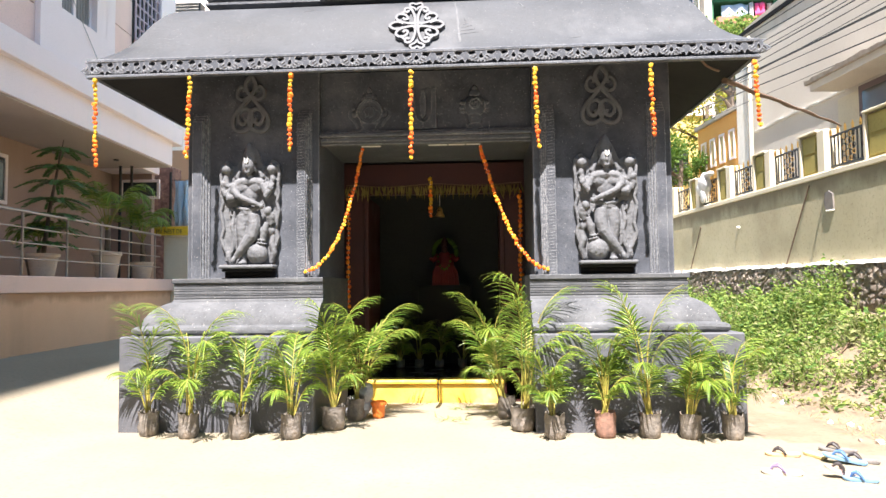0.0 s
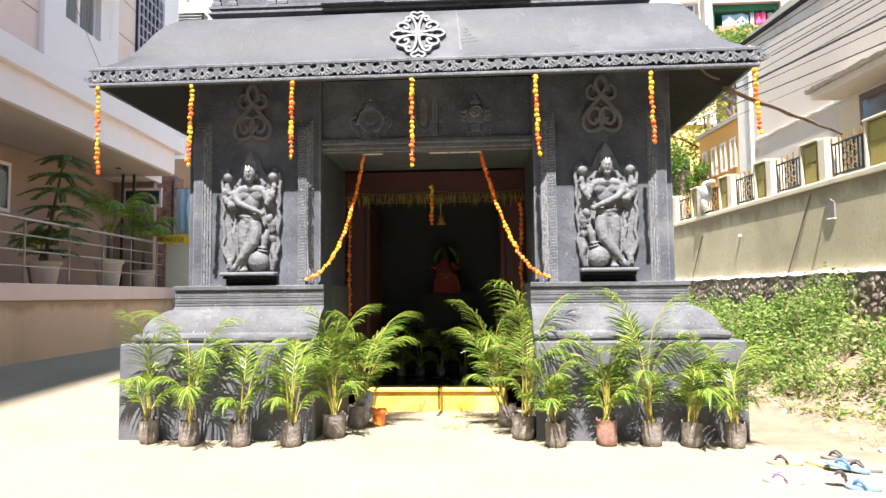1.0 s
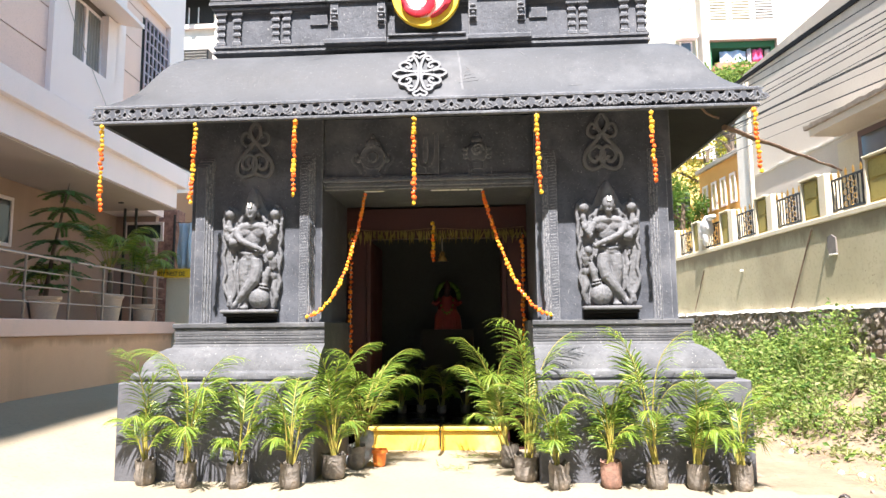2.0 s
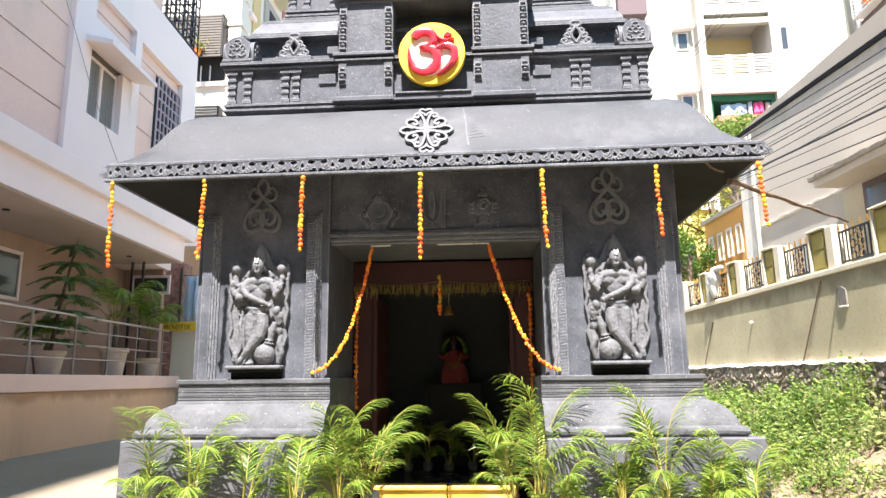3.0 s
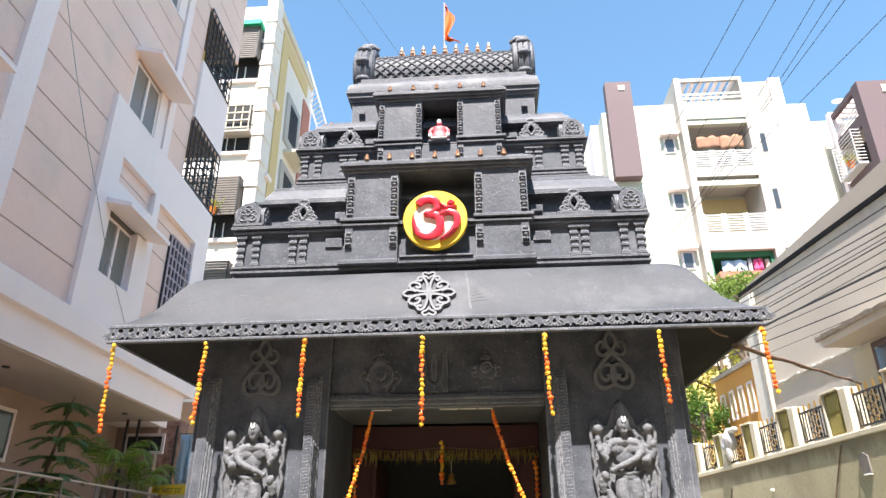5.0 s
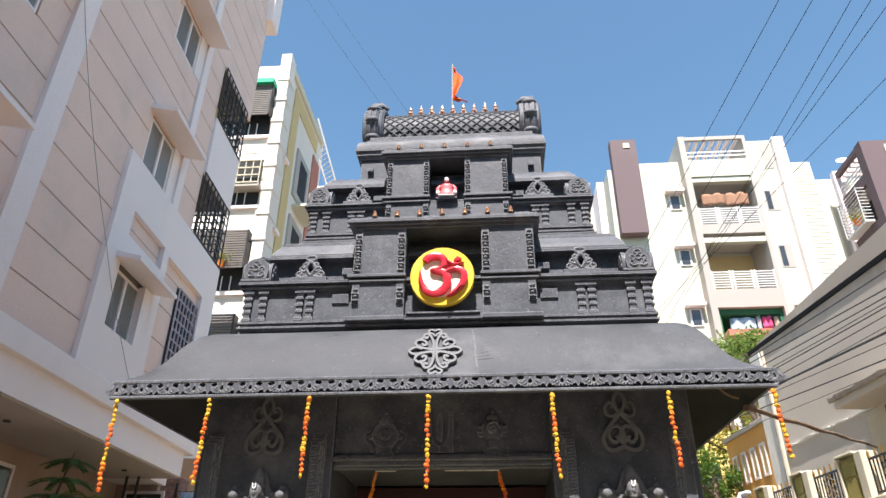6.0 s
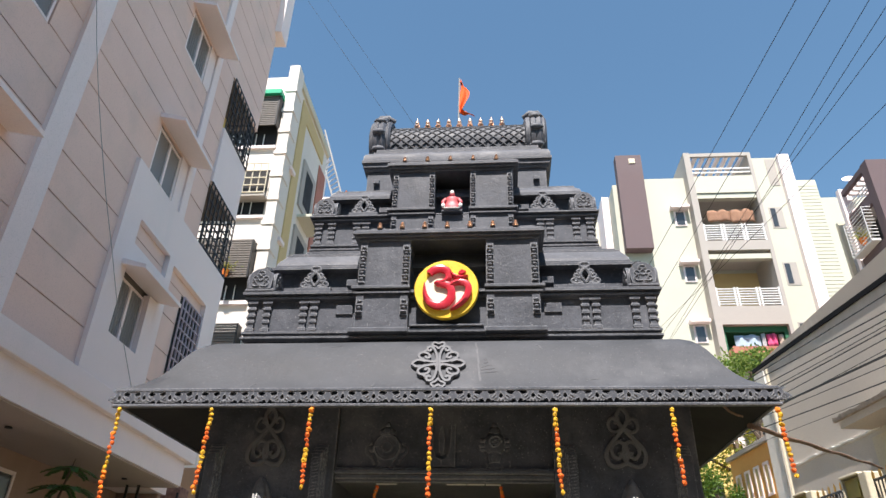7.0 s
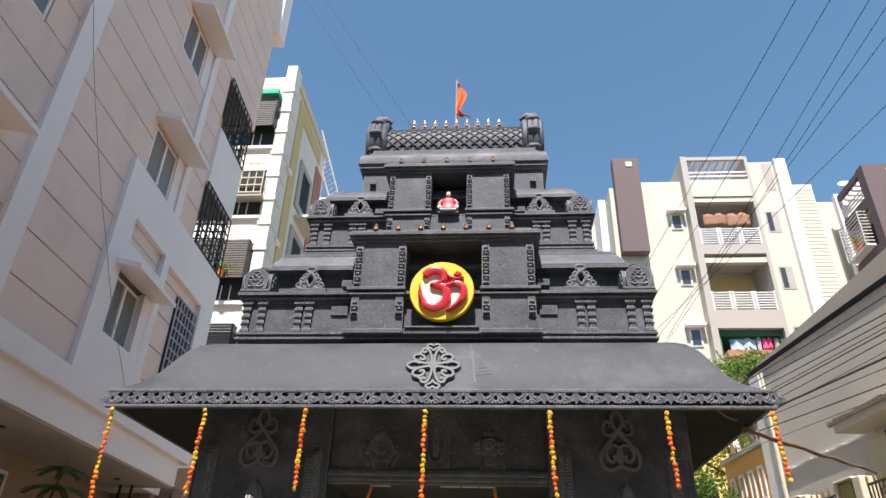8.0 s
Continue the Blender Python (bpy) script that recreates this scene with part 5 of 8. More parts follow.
# blue cloth that hangs beside the column
bm = bm_new()
rows = []
for j in range(8):
    rows.append([bm.verts.new((-5.98 + 0.045 * i + 0.02 * math.sin(i * 1.3 + j), 14.95 + 0.05 * math.sin(i * 1.9), 3.68 - 0.145 * j - 0.02 * (i % 2))) for i in range(9)])
for a, b in zip(rows, rows[1:]):
    for i in range(8):
        bm.faces.new((a[i], a[i + 1], b[i + 1], b[i]))
cl = tagged(part("hanging_cloth", bm, BLUECLOTH, None, "", 80), "pale blue cloth hanging on a line", "cloth")
cl.matrix_basis = LEFT
cl.modifiers.new("thick", "SOLIDIFY").thickness = 0.004
tagged(part("clothes_line", tube(bm_new(), [tuple(LEFT @ Vector((-6.05, 14.97, 3.69))), tuple(LEFT @ Vector((-4.7, 14.97, 3.69)))], 0.006, 6), CABLE), "thin clothes line beside the column", "line")

# gate pillar with the name board
gate = thing("gate_pillar", "cream gate pillar at the end of the porch", "pillar", LEFT)
boxp("shaft", (-5.78, -4.7, 13.9, 14.3, 0.2, 2.355), CREAMP, gate, "", 0.015)
board = thing("name_board", "small yellow name board with dark lettering", "sign", LEFT @ pose(-5.95, 13.86, 2.36))
boxp("board", (0, 1.1, -0.03, 0.0, 0.0, 0.18), YELLOW, board, "", 0.006)
txt = bpy.data.curves.new("lettering", "FONT")
txt.body, txt.size, txt.extrude = "MY NEST DE", 0.125, 0.002
tmp = bpy.data.objects.new("lettering_source", txt)
scene.collection.objects.link(tmp)
bpy.context.view_layer.update()
lm = bpy.data.meshes.new_from_object(tmp.evaluated_get(bpy.context.evaluated_depsgraph_get()))
bpy.data.objects.remove(tmp)
lm.materials.clear()
lm.materials.append(LETTER)
let = new("lettering", lm)
let.parent = board
let.matrix_basis = pose(0.04, -0.034, 0.035, 90, 0, 0) @ Matrix.Diagonal((0.78, 1, 1, 1))
# wire along the facade
WIRE = [(6.2, 10.6), (7.12, 9.02), (7.52, 8.43), (7.98, 7.82), (8.52, 7.15), (9.07, 6.55), (9.67, 5.85), (10.19, 5.38), (10.9, 4.75)]
tagged(part("facade_wire", tube(bm_new(), [tuple(LEFT @ Vector((FV + 0.07, u, z))) for u, z in WIRE], 0.005, 5), GREYIRON),
       "thin wire hanging across the facade", "wire")

# ---- compound wall, house and bank on the other side (local x: away from the yard) ----
RV = 6.0
cwall = thing("compound_wall", "olive lime-plastered compound wall on rubble footing with cream piers", "wall", RIGHT)


def rb(name, v0, v1, u0, u1, z0, z1, mat, parent, label="", bevel=0.0):
    return boxp(name, (v0, v1, u0, u1, z0, z1), mat, parent, label, bevel)


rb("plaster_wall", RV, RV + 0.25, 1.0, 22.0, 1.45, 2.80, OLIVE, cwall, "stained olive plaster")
rb("wall_coping", RV - 0.03, RV + 0.28, 1.0, 22.0, 2.80, 2.88, CREAMP, cwall, "cream coping", 0.01)
rb("footing_core", RV - 0.088, RV + 0.3, 1.0, 22.0, -0.1, 1.46, MORTAR, cwall, "dark mortar behind the stones")
bm = bm_new()
rng = random.Random(5)
pts = [(u0 * 0.1 + 1, 1.515 + 0.02 * noise.noise((u0 * 0.13, 0, 0)) + 0.012 * rng.uniform(-1, 1)) for u0 in range(210)]
for (ua, za), (ub, zb) in zip(pts, pts[1:]):
    q = [bm.verts.new(p) for p in ((RV - 0.125, ua, za - 0.025), (RV - 0.125, ub, zb - 0.025), (RV - 0.115, ub, zb + 0.004), (RV - 0.115, ua, za + 0.004), (RV + 0.0, ua, za + 0.03), (RV + 0.0, ub, zb + 0.03))]
    bm.faces.new((q[0], q[1], q[2], q[3]))
    bm.faces.new((q[3], q[2], q[5], q[4]))
part("cement_edge", bm, LIME, cwall, "uneven white cement edge on the rubble")

# piers, olive panels and iron grilles; pier spans along the wall
PIERS = [(5.6, 6.45), (7.80, 8.86), (9.98, 10.42), (11.55, 11.92), (13.05, 13.38), (14.53, 14.80), (15.95, 16.25), (17.40, 17.70)]
for (a0, a1) in PIERS:
    pier = rb("pier", RV + 0.0, RV + 0.26, a0 - 0.24, a0 - 0.05, 2.88, 3.53, CREAMP, cwall, "cream plastered pier", 0.012)
    panel = rb("pier_panel", RV + 0.04, RV + 0.2, a0 - 0.05, a1 - 0.02, 2.90, 3.50, OLIVEP, cwall, "olive yellow recessed panel", 0.006)
    for z0, z1 in ((2.93, 3.19), (3.23, 3.46)):
        rb("panel_field", RV + 0.022, RV + 0.039, a0 + 0.02, a1 - 0.10, z0, z1, OLIVEP, panel, "", 0.006)
    rb("pier_edge", RV + 0.0, RV + 0.22, a1 - 0.05, a1, 2.88, 3.52, CREAMP, cwall, "", 0.006)
    rb("pier_cap", RV - 0.015, RV + 0.26, a0 - 0.05, a1 + 0.005, 3.522, 3.555, CREAMP, cwall, "", 0.008)
    rb("panel_sill", RV + 0.0, RV + 0.22, a0 - 0.05, a1 - 0.05, 2.88, 2.899, CREAMP, cwall)


def gate_grille(u0, u1):
    g = thing("wall_grille", "black iron grille with gold rings and spear tips", "grille", RIGHT, "grilles on the compound wall")
    v = RV + 0.10
    for z in (2.95, 3.40):
        boxp("rail", (v - 0.015, v + 0.015, u0, u1, z - 0.015, z + 0.015), IRON, g)
    n = max(int((u1 - u0) / 0.085), 4)
    for i in range(n + 1):
        u = u0 + (u1 - u0) * i / n
        boxp("bar", (v - 0.008, v + 0.008, u - 0.008, u + 0.008, 2.95, 3.40), IRON, g)
        if i % 2 == 0:
            part("spear_tip", lathe(bm_new(), [(0.012, 0), (0.022, 0.03), (0.016, 0.05), (0.022, 0.065), (0.004, 0.12)], 6, (v, u, 3.415)), GOLD, g, "gold spear tip")
    for i in range(4):
        for j in range(5):
            u = (u0 + u1) / 2 + 0.075 * (i - 1.5)
            z = 3.0 + 0.088 * j
            part("ring", tube(bm_new(), [(v - 0.012, u + 0.034 * math.cos(a), z + 0.034 * math.sin(a)) for a in [k * math.pi / 5 for k in range(11)]], 0.006, 4), GOLD if (i + j) % 2 else IRON, g)


for (a0, a1), (b0, b1) in zip(PIERS, PIERS[1:]):
    gate_grille(a1 + 0.01, b0 - 0.25)

# rubble stones of the footing, nearest ones singly
stones = []
for k in range(5):
    bm = bm_new()
    bmesh.ops.create_icosphere(bm, subdivisions=2, radius=1.0)
    for v in bm.verts:
        v.co *= 1 + 0.5 * noise.noise(v.co * 1.9 + Vector((k * 7, 0, 0)))
        v.co.x = max(min(v.co.x, 0.75), -0.75)
        v.co.z = max(min(v.co.z, 0.8), -0.85)
    stones.append(bm)
protos = []
for bm in stones:
    o = part("stone", bm, RUBBLE, cwall, "", 14)
    protos.append(o)
rng = random.Random(11)
count, row, zrow = 0, 0, 1.455
used = set()
rest = bm_new()
while zrow > 0.9:
    u = 6.2 + 0.07 * (row % 3)
    while u < 17.5:
        w = rng.uniform(0.05, 0.13)
        h = rng.uniform(0.06, 0.13)
        m = pose(RV - 0.080 + rng.uniform(-0.012, 0.012), u + w / 2, zrow + rng.uniform(-0.035, 0.035), rng.uniform(-60, 60), rng.uniform(-15, 15), rng.uniform(-15, 15)) @ Matrix.Diagonal((0.040, w * 0.66, h * 0.72, 1))
        k = rng.randrange(5)
        if k not in used:
            used.add(k)
            protos[k].matrix_basis = m
        elif count < 300 and u < 13.5:
            same("stone", protos[k], cwall, m)
            count += 1
        else:
            bmesh.ops.create_icosphere(rest, subdivisions=1, radius=1.0, matrix=m)
        u += w * 0.92
    zrow -= 0.075
    row += 1
part("rubble", rest, RUBBLE, cwall, "rough small rubble stones", 14)["kind"] = "stuff"

# patched notice plate and small pegs on the plaster
pl = thing("wall_plate", "broken slate plate set in white mortar on the wall", "plate", RIGHT @ pose(RV - 0.012, 9.65, 2.43) @ Matrix.Diagonal((1, 0.8, 0.8, 1)))
bm = bm_new()
sub = [(-0.13, -0.14), (0.10, -0.16), (0.15, 0.0), (0.12, 0.17), (0.0, 0.20), (-0.12, 0.13)]
for d, sc in ((0.0, 1.0),):
    a = [bm.verts.new((-0.012, y * sc, z * sc)) for y, z in sub]
    b = [bm.verts.new((0.014, y * sc, z * sc)) for y, z in sub]
    bm.faces.new(a)
    bm.faces.new(b[::-1])
    for i in range(6):
        bm.faces.new((a[i], b[i], b[(i + 1) % 6], a[(i + 1) % 6]))
part("slate", bm, POTD, pl)
boxp("mortar_lip", (-0.018, 0.012, -0.13, 0.10, -0.185, -0.155), LIME, pl, "white mortar lip", 0.008)
for u, z in ((12.50, 2.29),):
    tagged(part("wall_peg", tube(bm_new(), [tuple(RIGHT @ Vector((RV, u, z))), tuple(RIGHT @ Vector((RV - 0.05, u, z + 0.01)))], [0.03, 0.02], 8), LIME), "short white pipe stub in the wall", "pipe stub", "pipe stubs in the wall")
# added rods that stand for dark slanting lines on the plaster
for ua, za, ub, zb in ((14.72, 1.58, 14.21, 2.45), (10.82, 1.52, 10.14, 2.74)):
    tagged(part("wall_stick", tube(bm_new(), [tuple(RIGHT @ Vector((RV - 0.05, ua, za))), tuple(RIGHT @ Vector((RV - 0.015, ub, zb)))], 0.012, 6), BARK),
           "thin rod added to stand for a dark slanting line on the wall", "stick", "sticks on the wall")
# white bundle on the wall
bm = bm_new()
for c, r in (((0, 0, 0.0), (0.12, 0.2, 0.22)), ((-0.03, 0.12, -0.1), (0.09, 0.14, 0.16)), ((0, -0.2, 0.16), (0.08, 0.2, 0.06)), ((-0.04, 0.0, -0.24), (0.06, 0.09, 0.16))):
    blob(bm, c, r, 12, 8)
for v in bm.verts:
    v.co += v.co.normalized() * 0.05 * noise.noise(v.co * 9)
tagged(part("cloth_bundle", bm, WHITECLOTH, None, "", 60), "white cloth bundle hung over the wall", "cloth").matrix_basis = RIGHT @ pose(RV + 0.0, 13.98, 3.36)

# house behind the compound wall
house = thing("house", "grey-beige plastered house with a flat roof edge and sunshade", "house", RIGHT)
rb("wall", 7.0, 7.25, 3.0, 14.4, 0.9, 6.36, HOUSE, house, "stained grey-beige wall")
rb("wall", 7.25, 13.0, 14.2, 14.4, 0.9, 6.36, HOUSE, house)
rb("corner_strip", 6.955, 6.998, 13.95, 14.42, 0.9, 6.50, LIME, house, "pale corner strip")
part("drain_pipe", tube(bm_new(), [(6.92, 13.74, 0.9), (6.915, 13.72, 3.0), (6.92, 13.71, 6.44)], 0.032, 10), CREAMP, house, "cream plastic drain pipe")


def slanting(v0, v1, ua, za0, za1, ub, zb0, zb1):
    """Slab between two upright end faces, its height changing along the wall."""
    m = bm_new()
    k = [m.verts.new(p) for p in ((v0, ua, za0), (v1, ua, za0), (v1, ua, za1), (v0, ua, za1), (v0, ub, zb0), (v1, ub, zb0), (v1, ub, zb1), (v0, ub, zb1))]
    for f in ((0, 1, 2, 3), (7, 6, 5, 4), (0, 4, 5, 1), (1, 5, 6, 2), (2, 6, 7, 3), (3, 7, 4, 0)):
        m.faces.new([k[n] for n in f])
    return m


# the roof edge falls a little towards the street; the parapet on it stays nearly level
part("wall_head", slanting(7.001, 7.25, 3.0, 6.1, 6.16, 14.4, 6.1, 6.595), HOUSE, house)
# slab edge is near-black to paint the shadow line below the parapet
part("roof_slab", slanting(6.972, 13.0, 3.0, 6.165, 6.27, 14.47, 6.60, 6.68), SHADEBLACK, house, "roof slab edge coloured near-black as a shadow line")
part("parapet", slanting(6.985, 7.12, 3.0, 6.272, 7.09, 14.0, 6.68, 6.70), HOUSE, house, "weathered low parapet")
# rough white plaster edge half way up, stepped where the work stopped
rng = random.Random(77)
m = bm_new()
edge = [(10.6 + 0.1 * i, 4.40 + 0.03 * noise.noise((i * 0.21, 3, 0)) + rng.uniform(-0.006, 0.006)) for i in range(32)]
ring = [[m.verts.new((6.999, u, z - 0.03)), m.verts.new((6.965, u, z - 0.018)), m.verts.new((6.962, u, z + 0.015)), m.verts.new((6.999, u, z + 0.03))] for u, z in edge]
for a, b in zip(ring, ring[1:]):
    for n in range(3):
        m.faces.new((a[n], a[n + 1], b[n + 1], b[n]))
part("plaster_edge", m, LIME, house, "rough white plaster edge")
rb("window_frame", 6.97, 7.0, 8.7, 10.35, 3.4, 4.35, MAUVE, house, "brown window frame")
rb("pane", 6.96, 6.969, 8.8, 9.5, 3.5, 4.25, PANE, house)
rb("pane", 6.96, 6.969, 9.58, 10.25, 3.5, 4.25, PANE, house)
rb("yellow_panel", 6.98, 7.0, 10.35, 10.9, 3.0, 4.3, CREAMP, house)
part("sunshade", slanting(6.45, 6.999, 6.0, 4.42, 4.60, 10.80, 4.40, 4.56), HOUSE, house, "concrete sunshade with a rough edge")
# crumbled lip along the front of the sunshade
m = bm_new()
lip = [(6.0 + 0.08 * i, 4.585 + 0.035 * noise.noise((i * 0.55, 8, 0)) + rng.uniform(-0.010, 0.014), 0.015 * noise.noise((i * 0.8, 2, 5))) for i in range(62)]
ring = [[m.verts.new((6.448, u, 4.515 + d)), m.verts.new((6.405 + d, u, 4.52 + d)), m.verts.new((6.40 + d, u, z)), m.verts.new((6.47, u, z + 0.012)), m.verts.new((6.60, u, 4.585))] for u, z, d in lip]
for a, b in zip(ring, ring[1:]):
    for n in range(4):
        m.faces.new((a[n], a[n + 1], b[n + 1], b[n]))
m.faces.new(ring[-1])
m.faces.new(ring[0][::-1])
part("sunshade_lip", m, MORTAR, house, "crumbled grey lip of the sunshade")

# orange house further along, with four slit windows, and a yellow house
orange = thing("orange_house", "orange-painted house with a row of white-framed slit windows", "house", RIGHT)
OV = 8.0
rb("wall", OV, 12.5, 15.0, 19.0, 0.5, 5.62, ORANGEW, orange)
rb("coping", OV - 0.08, 12.5, 15.0, 19.08, 5.62, 5.74, TAUPE, orange, "", 0.01)
for i in range(4):
    v = OV
    u = 16.72 + 0.57 * i
    for dims in ((v - 0.03, v, u, u + 0.06, 4.42, 5.2), (v - 0.03, v, u + 0.26, u + 0.32, 4.42, 5.2), (v - 0.03, v, u + 0.06, u + 0.26, 4.42, 4.48), (v - 0.03, v, u + 0.06, u + 0.26, 5.14, 5.2)):
        rb("window_frame", *dims, WHITE, orange)
    rb("pane", v - 0.012, v - 0.003, u + 0.06, u + 0.26, 4.48, 5.14, OCHRE, orange)
yel = thing("yellow_house", "bright yellow plastered house behind the trees", "house")
boxp("wall", (3.4, 8.5, 24.0, 28.0, 0, 7.0), YELLOWW, yel)
boxp("coping", (3.3, 8.6, 23.9, 28.1, 7.0, 7.2), WHITE, yel)
for x in (4.2, 5.6, 7.0):
    boxp("window_pane", (x, x + 0.7, 23.97, 23.99, 4.6, 5.8), PANE, yel)

# pole from the eave to the wall, rough branch
pts = [Vector((2.74, 6.83, 3.085)).lerp(RIGHT @ Vector((RV + 0.05, 9.4, 3.50)), i / 14) + Vector((0, 0, 0.008 * math.sin(i * 1.7))) for i in range(15)]
tagged(part("wooden_pole", tube(bm_new(), pts, [0.023 - 0.0006 * i + 0.005 * (i % 3 == 0) for i in range(15)], 8), BARK), "knobbly bare wooden pole between eave and wall", "pole")
# thin bent pipe under the overhang
tagged(part("eave_pipe", tube(bm_new(), [(2.44, 6.54, 3.185), (2.50, 6.58, 3.145), (2.57, 6.62, 3.125), (2.635, 6.67, 3.125)], 0.010, 8), BARK), "bent brown pipe under the eave", "pipe")

# ---- apartment block behind the temple ----
block3 = thing("apartment_block", "cream apartment block with stacked balconies and a mauve slab", "building")
Y3 = 25.45


def b3(name, x0, x1, y0, y1, z0, z1, mat, parent=None, label=""):
    return boxp(name, (x0, x1, y0, y1, z0, z1), mat, parent or block3, label)


b3("wall", 6.85, 8.92, Y3, 34, 0, 18.83, CREAMW, label="cream wall")
b3("wall", 11.55, 13.3, Y3 - 0.02, 34, 0, 19.78, CREAMW)
b3("wall", 8.92, 11.55, Y3 + 1.3, 34, 0, 19.2, CREAMW)
b3("wall", 13.3, 15.3, Y3 + 2.0, 34, 0, 19.95, CREAMW)
b3("wall", 15.3, 17.6, Y3 + 2.0, 34, 0, 18.95, CREAMW)
for i in range(42):
    b3("cladding_board", 13.32, 15.25, Y3 + 1.955, Y3 + 1.998, 12.2 + 0.18 * i, 12.2 + 0.18 * i + 0.155, CREAMW)
b3("pilaster", 12.78, 13.25, Y3 - 0.28, Y3 - 0.02, 0, 19.78, WHITE, label="white corner pilaster")
b3("mauve_slab", 5.8, 6.9, Y3 - 0.55, Y3 - 0.1, 15.07, 19.75, MAUVE, label="hanging mauve wall slab")
b3("slab_light", 6.35, 6.62, Y3 - 0.58, Y3 - 0.551, 19.3, 19.55, CREAMP)
b3("side_wall", 5.0, 5.75, Y3 + 2.5, 34, 0, 18.2, CREAMW)
b3("side_pilaster", 5.3, 5.6, Y3 + 1.0, 30, 0, 18.6, WHITE)
b3("side_wall", 5.62, 6.84, Y3 - 0.09, Y3 + 2.49, 0, 18.5, CREAMW)
b3("side_window", 6.55, 6.845, Y3 + 0.3, Y3 + 0.8, 12.2, 14.8, PANE)
# balcony bay
b3("bay_side", 8.72, 8.98, Y3 - 0.55, Y3 + 1.3, 0, 19.78, TAUPE, label="taupe bay side")
b3("bay_side", 11.42, 11.56, Y3 - 0.5, Y3 + 1.3, 0, 19.76, TAUPE)
b3("bay_head", 8.98, 11.42, Y3 - 0.5, Y3 - 0.38, 19.60, 19.77, TAUPE)
for i in range(7):
    b3("pergola_beam", 9.2 + 0.33 * i, 9.33 + 0.33 * i, Y3 - 0.38, Y3 + 1.28, 19.58, 19.74, WHITE)
b3("terrace_floor", 8.98, 11.42, Y3 - 0.34, Y3 + 1.3, 17.52, 17.70, TAUPE)
b3("terrace_parapet", 8.98, 11.42, Y3 - 0.5, Y3 - 0.35, 17.7, 18.55, CREAMW)
for z in (18.75, 18.95):
    b3("terrace_rail", 8.98, 11.42, Y3 - 0.45, Y3 - 0.40, z, z + 0.06, WHITEIRON)
for zf, back in ((14.95, TAUPE), (12.05, OCHRE), (8.9, GREENP)):
    b3("balcony_floor", 8.98, 11.42, Y3 - 0.5, Y3 + 1.3, zf - (0.34 if 11 < zf < 13 else 0.02), zf + 0.42, TAUPE, label="taupe balcony edge")
    if zf > 10:
        b3("balcony_head", 8.98, 11.42, Y3 - 0.45, Y3 - 0.2, zf + 2.50, zf + 2.72, CREAMW)
    b3("balcony_back", 8.98, 11.42, Y3 + 1.24, Y3 + 1.29, zf + 0.42, zf + 2.7, back)
    if zf > 10:
        for i in range(7):
            z = zf + 0.50 + 0.108 * i
            b3("balcony_rail", 8.98, 11.42, Y3 - 0.47, Y3 - 0.43, z, z + 0.036, WHITEIRON)
        for x in (9.0, 9.68, 9.80, 10.52, 10.64, 11.35):
            b3("balcony_post", x, x + 0.06, Y3 - 0.49, Y3 - 0.44, zf + 0.42, zf + 1.22, WHITEIRON)
b3("balcony_front", 8.98, 11.42, Y3 - 0.52, Y3 - 0.42, 9.3, 10.6, TAUPE)
b3("green_frame", 8.98, 11.42, Y3 - 0.3, Y3 + 1.2, 11.48, 11.70, GREENP)
for sx0 in (8.98, 11.28):
    b3("green_frame", sx0, sx0 + 0.14, Y3 - 0.3, Y3 + 1.2, 10.6, 11.48, GREENP)
b3("tile_ledge", 9.0, 11.42, Y3 - 1.1, Y3 - 0.52, 10.35, 10.6, REDTILE, label="red tiled ledge")
# small windows with sunshades and slit windows
for z in (16.38, 13.75, 11.15, 8.5):
    b3("window_frame", 8.05, 8.52, Y3 - 0.05, Y3 + 0.0, z, z + 0.72, WHITE)
    b3("window_pane", 8.12, 8.45, Y3 - 0.065, Y3 - 0.052, z + 0.05, z + 0.66, PANE)
    b3("window_shade", 7.9, 8.66, Y3 - 0.35, Y3, z + 0.76, z + 0.88, WHITE)
    if z > 9:
        b3("slit_recess", 11.96, 12.50, Y3 - 0.035, Y3 - 0.021, z - 0.20, z + 0.82, TAUPE)
        b3("slit_pane", 12.02, 12.22, Y3 - 0.05, Y3 - 0.036, z - 0.12, z + 0.76, PANE)
b3("slit_recess", 12.3, 12.7, Y3 - 0.04, Y3 - 0.021, 18.3, 19.7, TAUPE)
